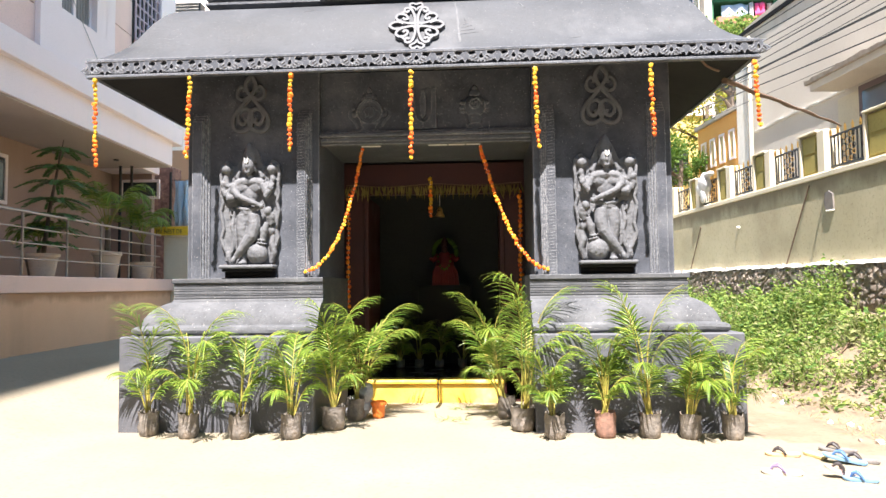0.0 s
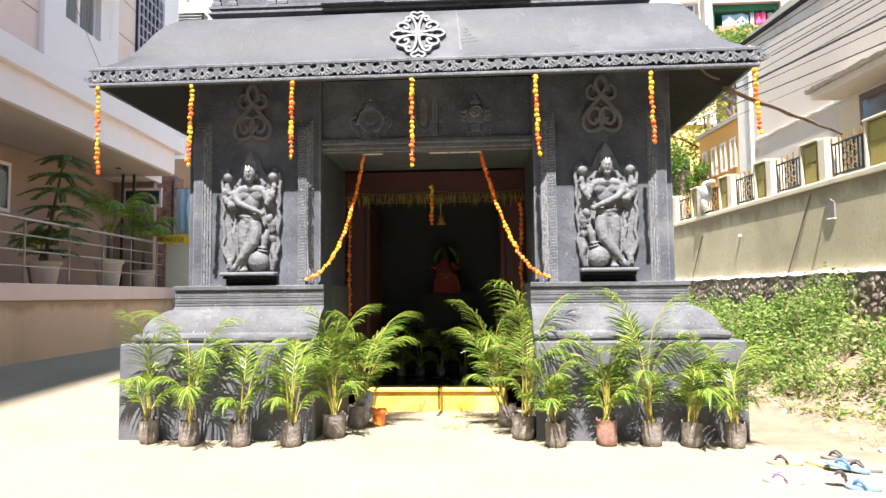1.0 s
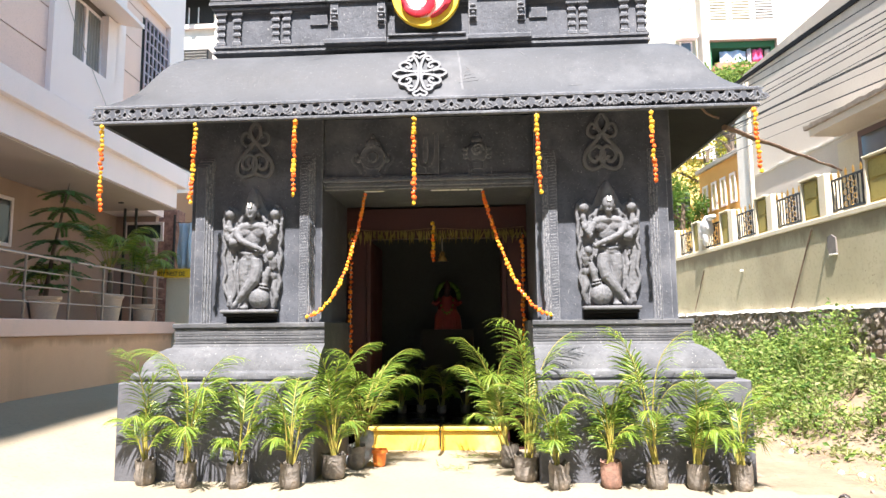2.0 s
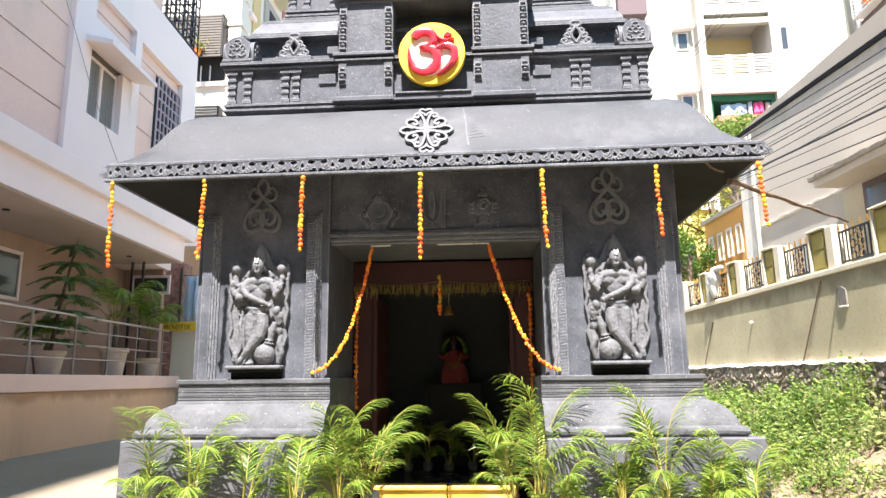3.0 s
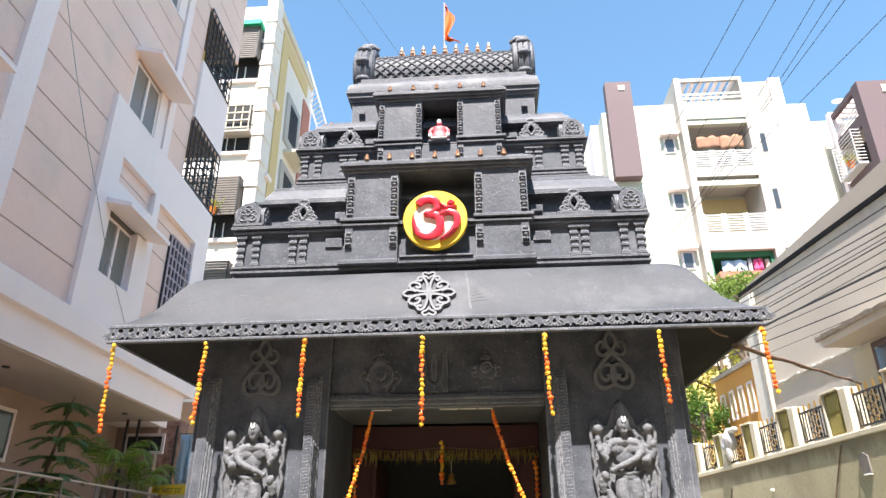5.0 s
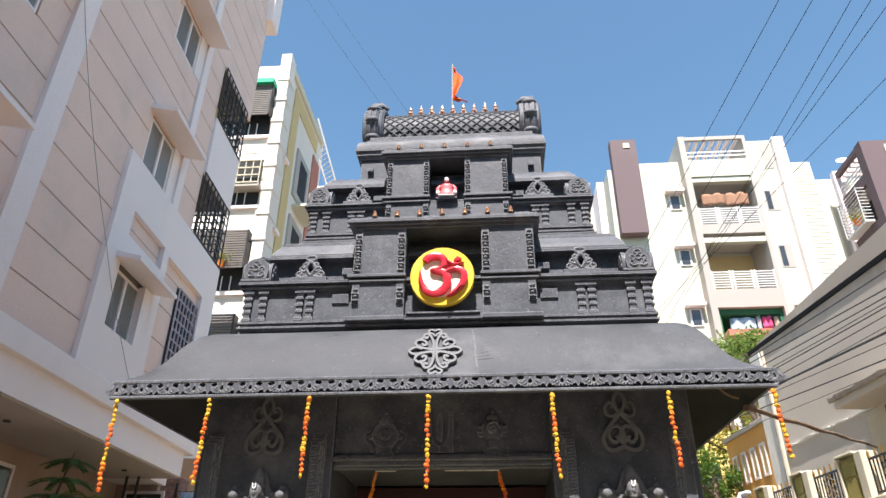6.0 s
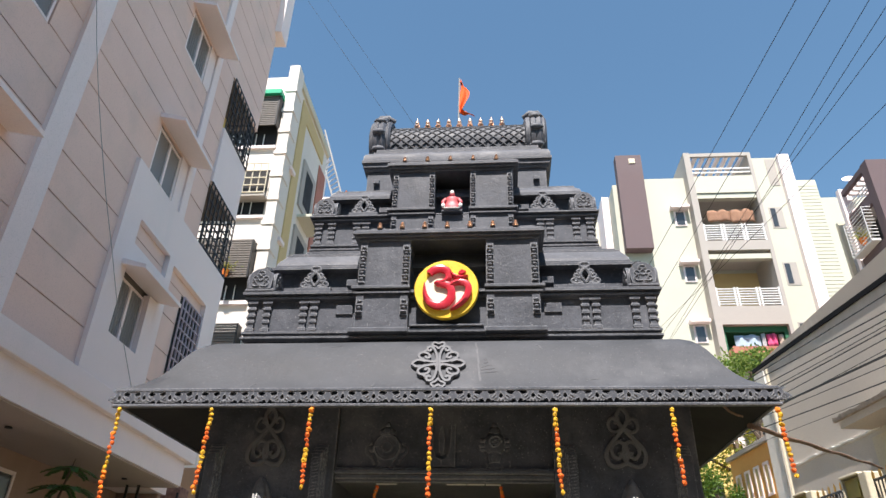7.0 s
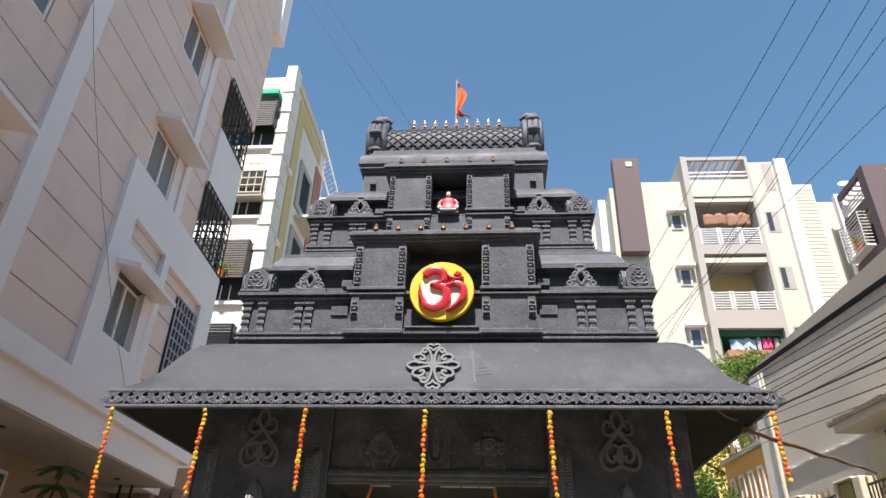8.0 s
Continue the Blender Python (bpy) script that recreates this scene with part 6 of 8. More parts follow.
# washing on the balconies
for x, w, z, h, mat, lab, cat in ((9.45, 0.95, 10.72, 0.66, BLUECLOTH, "pale printed cloth drying on a balcony", "washing"),
                                  (10.45, 0.14, 10.60, 0.85, WHITECLOTH, "narrow white cloth drying on a balcony", "washing"),
                                  (10.64, 0.38, 10.95, 0.48, PINKCLOTH, "bright pink cloth drying on a balcony", "washing"),
                                  (11.08, 0.42, 10.72, 0.70, SANDCLOTH, "beige patterned shirt drying on a balcony", "washing"),
                                  (9.35, 0.95, 16.45, 0.55, BROWNCLOTH, "brown blanket airing on a balcony", "blanket"),
                                  (10.3, 0.95, 16.4, 0.62, BROWNCLOTH, "rust-brown blanket airing on a balcony", "blanket")):
    bm = bm_new()
    rows = []
    for j in range(5):
        rows.append([bm.verts.new((x + w * i / 8, Y3 - 0.2 + 0.05 * math.sin(i * 1.7 + j * 0.4), z + h * j / 4 - 0.02 * math.sin(i * 0.9))) for i in range(9)])
    for a, b in zip(rows, rows[1:]):
        for i in range(8):
            bm.faces.new((a[i], a[i + 1], b[i + 1], b[i]))
    o = tagged(part("washing" if cat == "washing" else "blanket", bm, mat, None, "", 80), lab, cat)
    o.modifiers.new("thick", "SOLIDIFY").thickness = 0.01

# neighbour block with a mauve frame with a slanting grille
block4 = thing("apartment_block", "apartment block with a mauve frame and grilled balcony", "building", pose(0.05, 0, -0.15))


def b4(name, *d, label=""):
    return boxp(name, d[:6], d[6], block4, label)


b4("mauve_slab", 12.3, 17.5, 19.0, 19.37, 6.0, 15.0, MAUVE, label="mauve front slab")
b4("slab_light", 13.0, 13.28, 18.97, 18.999, 14.55, 14.82, CREAMP, label="square wall light")
b4("wall", 12.3, 17.5, 19.372, 20.8, 0, 12.3, MAUVE)
# solid wall coloured near-black; the shade behind the grille is painted
b4("wall", 12.9, 17.5, 19.372, 20.81, 12.302, 13.58, NICHE, label="near-black wall standing for the shaded opening behind the grille")
b4("wall", 12.95, 17.5, 20.82, 21.5, 0, 14.0, TAUPE, label="grey-beige rear wall")
b4("side_band", 12.3, 12.42, 19.372, 20.8, 13.59, 13.95, MAUVE, label="mauve parapet")
b4("terrace_floor", 12.42, 17.5, 19.372, 20.8, 13.60, 13.75, TAUPE)
b4("top_beam", 12.3, 12.44, 19.372, 20.8, 14.78, 14.96, MAUVE)
for i in range(5):
    y = 19.5 + 0.27 * i
    b4("pergola_beam", 12.45, 15.5, y, y + 0.11, 14.72, 14.86, WHITE)
for z in (14.08, 14.20, 14.32):
    b4("balcony_rail", 12.33, 12.36, 19.372, 20.8, z, z + 0.035, WHITEIRON)
b4("end_pillar", 12.24, 12.62, 20.81, 21.0, 0, 15.09, WHITE, label="white end pillar")
b4("rear_pillar", 12.3, 12.5, 21.55, 21.68, 0, 14.2, CREAMP)
b4("drain", 12.4, 12.55, 21.3, 21.45, 0, 14.0, GREYIRON)
grid = thing("window_grille", "white box grille with a plant on a mauve apartment block", "grille", pose(12.35, 0, -0.15))
for i in range(11):
    z = 12.38 + 0.117 * i
    boxp("bar", (-0.28, -0.255, 19.52, 20.76, z - 0.007, z + 0.007), WHITEIRON, grid)
    for y in (19.53, 20.75):
        boxp("end_bar", (-0.254, -0.002, y - 0.012, y + 0.012, z - 0.010, z + 0.010), WHITEIRON, grid)
for y in (19.53, 20.75):
    boxp("upright", (-0.30, -0.281, y - 0.016, y + 0.016, 12.36, 13.57), WHITEIRON, grid)
boxp("shelf", (-0.28, -0.002, 19.52, 20.76, 12.32, 12.36), WHITEIRON, grid)
dish = thing("satellite_dish", "white satellite dish on the roof edge", "dish", pose(12.85, 21.0, 15.45, 55, 0, -20) @ Matrix.Scale(0.75, 4))
part("bowl", lathe(bm_new(), [(0.02, 0.0), (0.14, 0.02), (0.25, 0.07), (0.26, 0.085), (0.24, 0.08), (0.02, 0.02)], 20), WHITE, dish)
part("mast", tube(bm_new(), [(0, 0, 0), (0, -0.3, -0.35), (0.0, -1.0, -0.95)], 0.02, 6), GREYIRON, dish)

# white block with yellow side, beyond the apartment house
block2 = thing("apartment_block", "white apartment block with grilled balconies and a yellow striped side", "building")
Y2 = 20.0


def b2(name, x0, x1, y0, y1, z0, z1, mat, parent=None, label=""):
    return boxp(name, (x0, x1, y0, y1, z0, z1), mat, parent or block2, label)


XR = -7.25
SLATM = paint("brown_grey_slat", (0.13, 0.115, 0.10), (0.18, 0.16, 0.14), 3, 30, 0.7, 0.1)
b2("wall", -14, XR, Y2, 25.25, 0, 20.4, WARMW, label="white wall")
b2("corner_post", XR - 0.28, XR + 0.12, Y2 - 0.12, Y2 + 0.5, 0, 20.9, WARMW, label="white stepped corner")
for z in [7.4 + 1.01 * i for i in range(13)]:
    b2("corner_band", XR - 0.32, XR + 0.16, Y2 - 0.16, Y2 + 0.55, z, z + 0.16, WARMW)
for z in (10.45, 13.75, 16.8):
    b2("ledge", -14, XR - 0.3, Y2 - 0.12, Y2, z, z + 0.12, WHITE)
b2("parapet_band", -14, XR - 0.3, Y2 - 0.10, Y2, 18.95, 19.05, WHITE)
for z, kind in ((17.0, 0), (13.95, 1), (10.65, 2), (7.6, 2)):
    # flat near-black sheet on the wall stands for the shaded opening
    b2("window_void", -10.2, -7.62, Y2 - 0.02, Y2 - 0.003, z, z + 1.9, NICHE, label="near-black sheet standing for the shaded balcony opening")
    y = Y2 - 0.45
    x0, x1 = -10.2, -7.56
    mat = WHITEIRON if kind == 1 else IRON
    zg = z + 0.62
    if kind == 1:
        for i in range(11):
            b2("grille_bar", x0 + (x1 - x0) * i / 10, x0 + (x1 - x0) * i / 10 + 0.03, y, y + 0.03, zg, zg + 1.3, CREAMP)
        for i in range(5):
            b2("grille_bar", x0, x1, y - 0.03, y, zg + 0.31 * i, zg + 0.31 * i + 0.035, CREAMP)
        b2("grille_floor", x0, x1 + 0.05, y, Y2, zg - 0.12, zg, TAUPE)
    else:
        for i in range(16):
            b2("slat", x0, x1, y, y + 0.05, zg + 0.09 * i, zg + 0.09 * i + 0.06, SLATM)
        for i in range(2):
            b2("slat_post", x1 - 0.05 - 2.3 * i, x1 - 2.3 * i, y - 0.02, Y2, zg, zg + 1.4, IRON)
    if kind == 0:
        b2("shade_sheet", x0, x1 + 0.05, y - 0.15, Y2, zg + 1.42, zg + 1.62, GREENSHEET, label="green shade sheet")
    for i in range(8):
        b2("window_bar", x0 + 0.3 * i, x0 + 0.3 * i + 0.03, Y2 - 0.06, Y2 - 0.03, z, z + 0.5, WHITEIRON)
# side with yellow and orange stripes, recessed windows, ledges
for y0, y1, mat, lab in ((21.1, 21.8, OCHRE, "ochre stripe"), (24.25, 25.24, REDTILE, "brick-orange stripe")):
    b2("side_stripe", XR, XR + 0.05, y0, y1, 0, 20.2 if mat is OCHRE else 19.2, mat, label=lab)
b2("side_stripe", XR, XR + 0.05, 21.8, 24.6, 19.5, 20.2, OCHRE)
for z in (6.5, 9.6, 12.7, 15.8):
    b2("side_surround", XR, XR + 0.08, 22.2, 23.9, z, z + 2.2, TAUPE)
    b2("side_pane", XR + 0.081, XR + 0.09, 22.6, 23.6, z + 0.3, z + 1.9, NICHE)
    b2("side_shade", XR, XR + 0.6, 22.4, 24.0, z - 0.45, z - 0.33, CREAMW)
    b2("side_band", XR, XR + 0.14, 20.7, 21.2, z + 0.6, z + 0.75, WHITE)
b2("parapet", -14, XR + 0.1, 20.4, 25.3, 20.4, 20.75, CREAMP)
b2("stair_tower", -9.6, -8.3, 27.2, 29, 0, 23.6, WHITE)
ladder = thing("roof_ladder", "grey iron ladder leaning on the stair tower of the white block", "ladder")
LT = ((Vector((-8.1, 27, 23.5)), Vector((-6.75, 27, 19.2))), (Vector((-8.45, 27, 22.9)), Vector((-7.15, 27, 19.0))))
for a, b in LT:
    part("rail", tube(bm_new(), [a, b], 0.045, 6), GREYIRON, ladder)
for i in range(1, 16):
    part("rung", tube(bm_new(), [LT[0][0].lerp(LT[0][1], i / 16), LT[1][0].lerp(LT[1][1], i / 16)], 0.028, 6), GREYIRON, ladder)
b2("stair_landing", -8.5, -6.5, 26.6, 27.4, 0, 19.1, WHITE)


def window_plants(x, y, z, n, seed, label):
    rng = random.Random(seed)
    t = thing("window_plant", label, "plant", pose(x, y, z))
    part("pot", lathe(bm_new(), [(0.09, 0), (0.12, 0.18), (0.13, 0.2), (0.10, 0.19)], 12), TERRA, t)
    items = []
    for _ in range(n):
        d = rnd_dir(rng)
        p = Vector((rng.gauss(0, 0.14), rng.gauss(0, 0.1), 0.32 + rng.gauss(0, 0.1)))
        items.append((p, d, d.cross(rnd_dir(rng)).normalized(), rng.uniform(0.07, 0.13), rng.uniform(0.03, 0.05)))
    leaves("foliage", items, YELLEAF, t)


window_plants(12.15, 20.1, 12.36, 90, 9, "potted green plant behind a white grille")
window_plants(-8.85, Y2 - 0.2, 14.58, 110, 3, "potted green plant behind a white grille")
window_plants(-8.55, Y2 - 0.32, 17.62, 80, 4, "potted yellow-leaved plant on a window ledge")
window_plants(-8.3, Y2 - 0.55, 11.27, 110, 5, "bright green pot plant on a balcony grille")

# ---- statues and idols: one plain shape each ----


def fused(bm, voxel):
    """The shapes of a bmesh grown together into one carved skin."""
    me = bpy.data.meshes.new("tmp")
    bm.to_mesh(me)
    bm.free()
    ob = bpy.data.objects.new("tmp", me)
    scene.collection.objects.link(ob)
    mod = ob.modifiers.new("fuse", "REMESH")
    mod.mode, mod.voxel_size, mod.adaptivity = "VOXEL", voxel, 0.0
    sm = ob.modifiers.new("soft", "SMOOTH")
    sm.factor, sm.iterations = 0.5, 2
    bpy.context.view_layer.update()
    done = bpy.data.meshes.new_from_object(ob.evaluated_get(bpy.context.evaluated_depsgraph_get()))
    bpy.data.objects.remove(ob)
    out = bm_new()
    out.from_mesh(done)
    bpy.data.meshes.remove(done)
    return out


def relief_statue(cx, k, label):
    """A standing figure in relief on a wavy-edged slab, k = 1 or -1 for the way it leans."""
    bm = bm_new()
    y = 6.895

    def b(a, z, dy, ra, ry, rz, tilt=0.0):
        blob(bm, (cx + k * a, y - dy, z), (ra, ry, rz), 14, 10, Matrix.Rotation(radians(tilt * k), 4, "Y"))

    def t(pts, rs, sides=10):
        tube(bm, [(cx + k * a, y - d, z) for a, z, d in pts], rs, sides)

    edge = ((0.20, 1.462), (0.235, 1.50), (0.225, 1.57), (0.26, 1.64), (0.285, 1.72), (0.262, 1.80), (0.272, 1.88), (0.292, 1.97), (0.270, 2.05),
            (0.290, 2.13), (0.282, 2.22), (0.294, 2.32), (0.276, 2.41), (0.232, 2.455), (0.178, 2.42), (0.130, 2.39), (0.105, 2.45), (0.066, 2.54), (0.015, 2.615))
    plate(bm, [(cx + a, z) for a, z in edge] + [(cx - a, z) for a, z in edge[::-1]], 6.866, 6.905)
    for s in (-1, 1):
        # raised rim in waves, emblems held high on bent wrists, flaring side locks
        ribbon(bm, [(cx + s * (a - 0.014), z) for a, z in edge[1:13]], 0.030, 6.846, 6.88, 0.006)
        b(s * 0.215, 2.365, 0.055, 0.048, 0.045, 0.050)
        b(s * 0.215, 2.425, 0.040, 0.018, 0.025, 0.030)
        t([(s * 0.215, 2.33, 0.05), (s * 0.225, 2.27, 0.055), (s * 0.205, 2.205, 0.055), (s * 0.15, 2.21, 0.04)], [0.022, 0.028, 0.030, 0.034], 8)
        t([(s * 0.045, 2.36, 0.04), (s * 0.095, 2.35, 0.045), (s * 0.118, 2.29, 0.045), (s * 0.105, 2.25, 0.04)], [0.010, 0.020, 0.022, 0.012], 8)
        t([(s * 0.16, 2.40, 0.02), (s * 0.13, 2.33, 0.03), (s * 0.16, 2.27, 0.025)], [0.010, 0.014, 0.009], 7)
    # tall pointed crown, face with brow, nose and chin, neck
    lathe(bm, [(0.062, 0), (0.066, 0.03), (0.056, 0.05), (0.058, 0.08), (0.046, 0.11), (0.046, 0.13), (0.030, 0.16), (0.004, 0.20)], 14, (cx, y - 0.055, 2.425), (1, 0.75))
    b(0, 2.390, 0.090, 0.056, 0.054, 0.082)
    b(0, 2.332, 0.112, 0.030, 0.028, 0.028)
    b(0, 2.375, 0.144, 0.010, 0.012, 0.024)
    for s in (-1, 1):
        b(s * 0.056, 2.37, 0.06, 0.015, 0.018, 0.034)
    t([(0, 2.31, 0.06), (0, 2.25, 0.055)], [0.036, 0.050])
    # square shoulders, chest narrowing to the waist
    t([(-0.135, 2.225, 0.050), (-0.06, 2.245, 0.055), (0.06, 2.245, 0.055), (0.14, 2.225, 0.050)], [0.036, 0.044, 0.044, 0.036])
    b(-0.055, 2.19, 0.058, 0.066, 0.036, 0.055)
    b(0.060, 2.19, 0.058, 0.066, 0.036, 0.055)
    b(0, 2.13, 0.048, 0.090, 0.040, 0.090)
    b(0, 2.055, 0.048, 0.068, 0.040, 0.075)
    # hip cloth: rolled belt, hanging swag, long skirt with two cross folds
    t([(-0.10, 2.005, 0.055), (-0.05, 1.988, 0.085), (0.0, 1.982, 0.095), (0.05, 1.988, 0.085), (0.10, 2.005, 0.055)], [0.022, 0.024, 0.025, 0.024, 0.022], 8)
    b(0.0, 1.955, 0.070, 0.080, 0.042, 0.045)
    b(-0.005, 1.90, 0.050, 0.108, 0.055, 0.11)
    t([(-0.058, 1.93, 0.050), (-0.060, 1.80, 0.062), (-0.050, 1.68, 0.062), (-0.052, 1.56, 0.060), (-0.050, 1.49, 0.060)], [0.062, 0.060, 0.050, 0.036, 0.028])
    t([(0.050, 1.93, 0.055), (0.056, 1.82, 0.075), (0.035, 1.73, 0.090), (-0.02, 1.655, 0.096), (-0.075, 1.59, 0.092), (-0.115, 1.535, 0.085)], [0.064, 0.062, 0.056, 0.046, 0.037, 0.028])
    b(-0.048, 1.482, 0.092, 0.040, 0.055, 0.022)
    b(-0.135, 1.508, 0.088, 0.026, 0.040, 0.046, 18)
    # girdle knot and sash at the back hip
    t([(-0.150, 2.00, 0.035), (-0.185, 1.975, 0.045), (-0.180, 1.93, 0.048), (-0.145, 1.93, 0.045), (-0.150, 1.985, 0.04)], [0.014] * 5, 8)
    t([(-0.150, 1.92, 0.04), (-0.165, 1.84, 0.045), (-0.145, 1.74, 0.045), (-0.160, 1.62, 0.04), (-0.195, 1.54, 0.04), (-0.175, 1.48, 0.04)], [0.018, 0.024, 0.020, 0.022, 0.024, 0.018], 8)
    t([(-0.118, 1.90, 0.04), (-0.128, 1.74, 0.045), (-0.118, 1.60, 0.045)], [0.010, 0.014, 0.010], 7)
    # long arm laid across the body to the mace, hand with fingers
    t([(-0.140, 2.215, 0.062), (-0.128, 2.150, 0.088), (-0.085, 2.105, 0.112), (0.0, 2.065, 0.126), (0.085, 2.030, 0.122), (0.150, 1.995, 0.108)], [0.038, 0.036, 0.031, 0.027, 0.024, 0.020])
    t([(0.128, 2.010, 0.110), (0.140, 2.003, 0.108)], [0.032, 0.032])
    b(0.192, 1.965, 0.100, 0.036, 0.030, 0.044, 28)
    for j in range(4):
        t([(0.178 + 0.020 * j, 1.955 - 0.004 * j, 0.102), (0.190 + 0.019 * j, 1.895, 0.095), (0.200 + 0.014 * j, 1.825 + 0.014 * abs(j - 1), 0.080)], [0.013, 0.012, 0.008], 6)
    # second arm bent up, open hand
    t([(0.142, 2.215, 0.058), (0.172, 2.14, 0.080), (0.165, 2.095, 0.095), (0.205, 2.155, 0.100)], [0.042, 0.040, 0.034, 0.026])
    b(0.215, 2.180, 0.100, 0.030, 0.024, 0.036, -15)
    for j in range(4):
        t([(0.197 + 0.012 * j, 2.195, 0.100), (0.200 + 0.017 * j, 2.245 - 0.010 * abs(j - 1), 0.096)], [0.009, 0.007], 6)
    # the near side arm: heavy elbow, forearm up, hand
    t([(-0.150, 2.205, 0.050), (-0.200, 2.13, 0.058), (-0.180, 2.085, 0.078), (-0.125, 2.095, 0.085)], [0.032, 0.036, 0.042, 0.032])
    t([(-0.215, 2.11, 0.055), (-0.245, 2.17, 0.055), (-0.240, 2.215, 0.055)], [0.032, 0.028, 0.026])
    b(-0.240, 2.225, 0.065, 0.032, 0.026, 0.036)
    # mace on its round head
    t([(0.175, 1.86, 0.070), (0.150, 1.78, 0.072), (0.135, 1.705, 0.070)], [0.026, 0.036, 0.030])
    for z, r in ((1.700, 0.042), (1.672, 0.050)):
        t([(0.125, z, 0.07), (0.122, z - 0.014, 0.07)], [r, r])
    b(0.085, 1.568, 0.070, 0.100, 0.075, 0.098)
    b(0.215, 1.785, 0.045, 0.034, 0.034, 0.050)
    t([(0.225, 1.74, 0.04), (0.215, 1.66, 0.045), (0.235, 1.58, 0.045), (0.205, 1.48, 0.04)], [0.026, 0.034, 0.030, 0.018], 8)
    bm = fused(bm, 0.0062)
    for v in bm.verts:
        v.co.y += 0.0030 * noise.noise(v.co * 38)
    lines = [(0.022 * j, 0.001 * abs(j)) for j in range(-3, 4)]
    for a, d in lines:                                        # carved rings round the mace head
        tube(bm, [(cx + k * (0.085 + a * 1.25 * math.cos(q)), y - 0.070 - 0.0755 * math.cos(q) * math.cos(a * 16), 1.568 + 0.097 * math.sin(q)) for q in (-1.1, -0.55, 0, 0.55, 1.1)], 0.0035, 5)
    box(bm, cx - 0.255, cx + 0.255, 6.745, 6.899, 1.432, 1.466, 0.008)
    slab = set(bm.faces)
    box(bm, cx - 0.245, cx + 0.245, 6.800, 6.899, 1.405, 1.432, 0.005)
    box(bm, cx - 0.240, cx + 0.240, 6.868, 6.899, 1.348, 1.405, 0.005)
    under = set(bm.faces)
    ribbon(bm, [(cx - 0.015, 2.456), (cx - 0.014, 2.425), (cx - 0.007, 2.411), (cx + 0.007, 2.411), (cx + 0.014, 2.425), (cx + 0.015, 2.456)], 0.008, y - 0.154, y - 0.09)
    # blocks below the ledge slab are coloured near-black for its shade
    for f in bm.faces:
        f.material_index = 0 if f in slab else (2 if f in under else 1)
    return tagged(part("statue", bm, [STATUE, WHITEMARK, SHADEBLACK], None, "", 60), label, "statue", "pier statues")


relief_statue(-1.65, 1, "grey stone relief figure on a ledge, four-armed, leaning on a mace")
relief_statue(1.655, -1, "grey stone relief figure on a ledge, four-armed, mirrored")

# draped figure in the dark sanctum
bm = bm_new()
cx = 0.03
box(bm, cx - 0.34, cx + 0.34, 9.55, 9.95, 0.24, 1.26)
stage = set(bm.faces)
plate(bm, [(cx - 0.17, 1.262), (cx + 0.19, 1.262), (cx + 0.17, 1.44), (cx + 0.12, 1.52), (cx - 0.12, 1.52), (cx - 0.16, 1.44)], 9.60, 9.72)
for j in range(9):                                            # pleats of the cloth
    a = cx - 0.15 + 0.038 * j
    tube(bm, [(a, 9.597, 1.27), (a + 0.004, 9.588, 1.36), (cx + (a - cx) * 0.72, 9.60, 1.50)], [0.014, 0.012, 0.008], 6)
lathe(bm, [(0.125, 0), (0.12, 0.08), (0.085, 0.17), (0.05, 0.21)], 16, (cx, 9.66, 1.50), (1, 0.6))
for s in (-1, 1):
    tube(bm, [(cx + s * 0.09, 9.64, 1.66), (cx + s * 0.15, 9.60, 1.59), (cx + s * 0.19, 9.58, 1.62)], [0.034, 0.032, 0.022], 8)
robe = set(bm.faces) - stage
for i in range(22):
    a = -0.2 + 3.54 * i / 21
    blob(bm, (cx + 0.15 * math.cos(a), 9.74, 1.70 + 0.17 * math.sin(a)), (0.034, 0.025, 0.034), 6, 4)
for j in range(9):
    a = math.pi * j / 8
    blob(bm, (cx + 0.085 * math.cos(a), 9.575, 1.64 - 0.17 * math.sin(a)), (0.017, 0.014, 0.017), 6, 4)
wreath = set(bm.faces) - stage - robe
blob(bm, (cx, 9.64, 1.735), (0.046, 0.046, 0.056))
lathe(bm, [(0.055, 0), (0.058, 0.02), (0.042, 0.05), (0.045, 0.07), (0.022, 0.11), (0.005, 0.14)], 12, (cx, 9.66, 1.78))
for f in bm.faces:
    f.material_index = 0 if f in stage else (1 if f in robe else (2 if f in wreath else 3))
tagged(part("statue", bm, [NICHE, DEEPRED, TREELEAF, MAROON], None, "", 60), "red-draped idol with a green garland on a dark pedestal", "idol")
# small painted figure in the upper bay
bm = bm_new()
lathe(bm, [(0.155, 0.012), (0.16, 0.05), (0.115, 0.09), (0.10, 0.13), (0.115, 0.17), (0.09, 0.195), (0.04, 0.215)], 14, (0, 7.40, 5.80), (1, 0.5))
for s in (-1, 1):
    tube(bm, [(s * 0.10, 7.39, 5.965), (s * 0.145, 7.37, 5.91), (s * 0.12, 7.34, 5.86)], [0.03, 0.03, 0.022], 8)
blob(bm, (0, 7.385, 6.035), (0.042, 0.04, 0.048))
nred = len(bm.faces)
blob(bm, (0, 7.375, 6.055), (0.036, 0.036, 0.040))
for s in (-1, 1):
    blob(bm, (s * 0.135, 7.335, 5.85), (0.035, 0.02, 0.032))
box(bm, -0.125, 0.125, 7.32, 7.46, 5.801, 5.818, 0.006)
bm.faces.ensure_lookup_table()
for i, f in enumerate(bm.faces):
    f.material_index = 0 if i < nred else 1
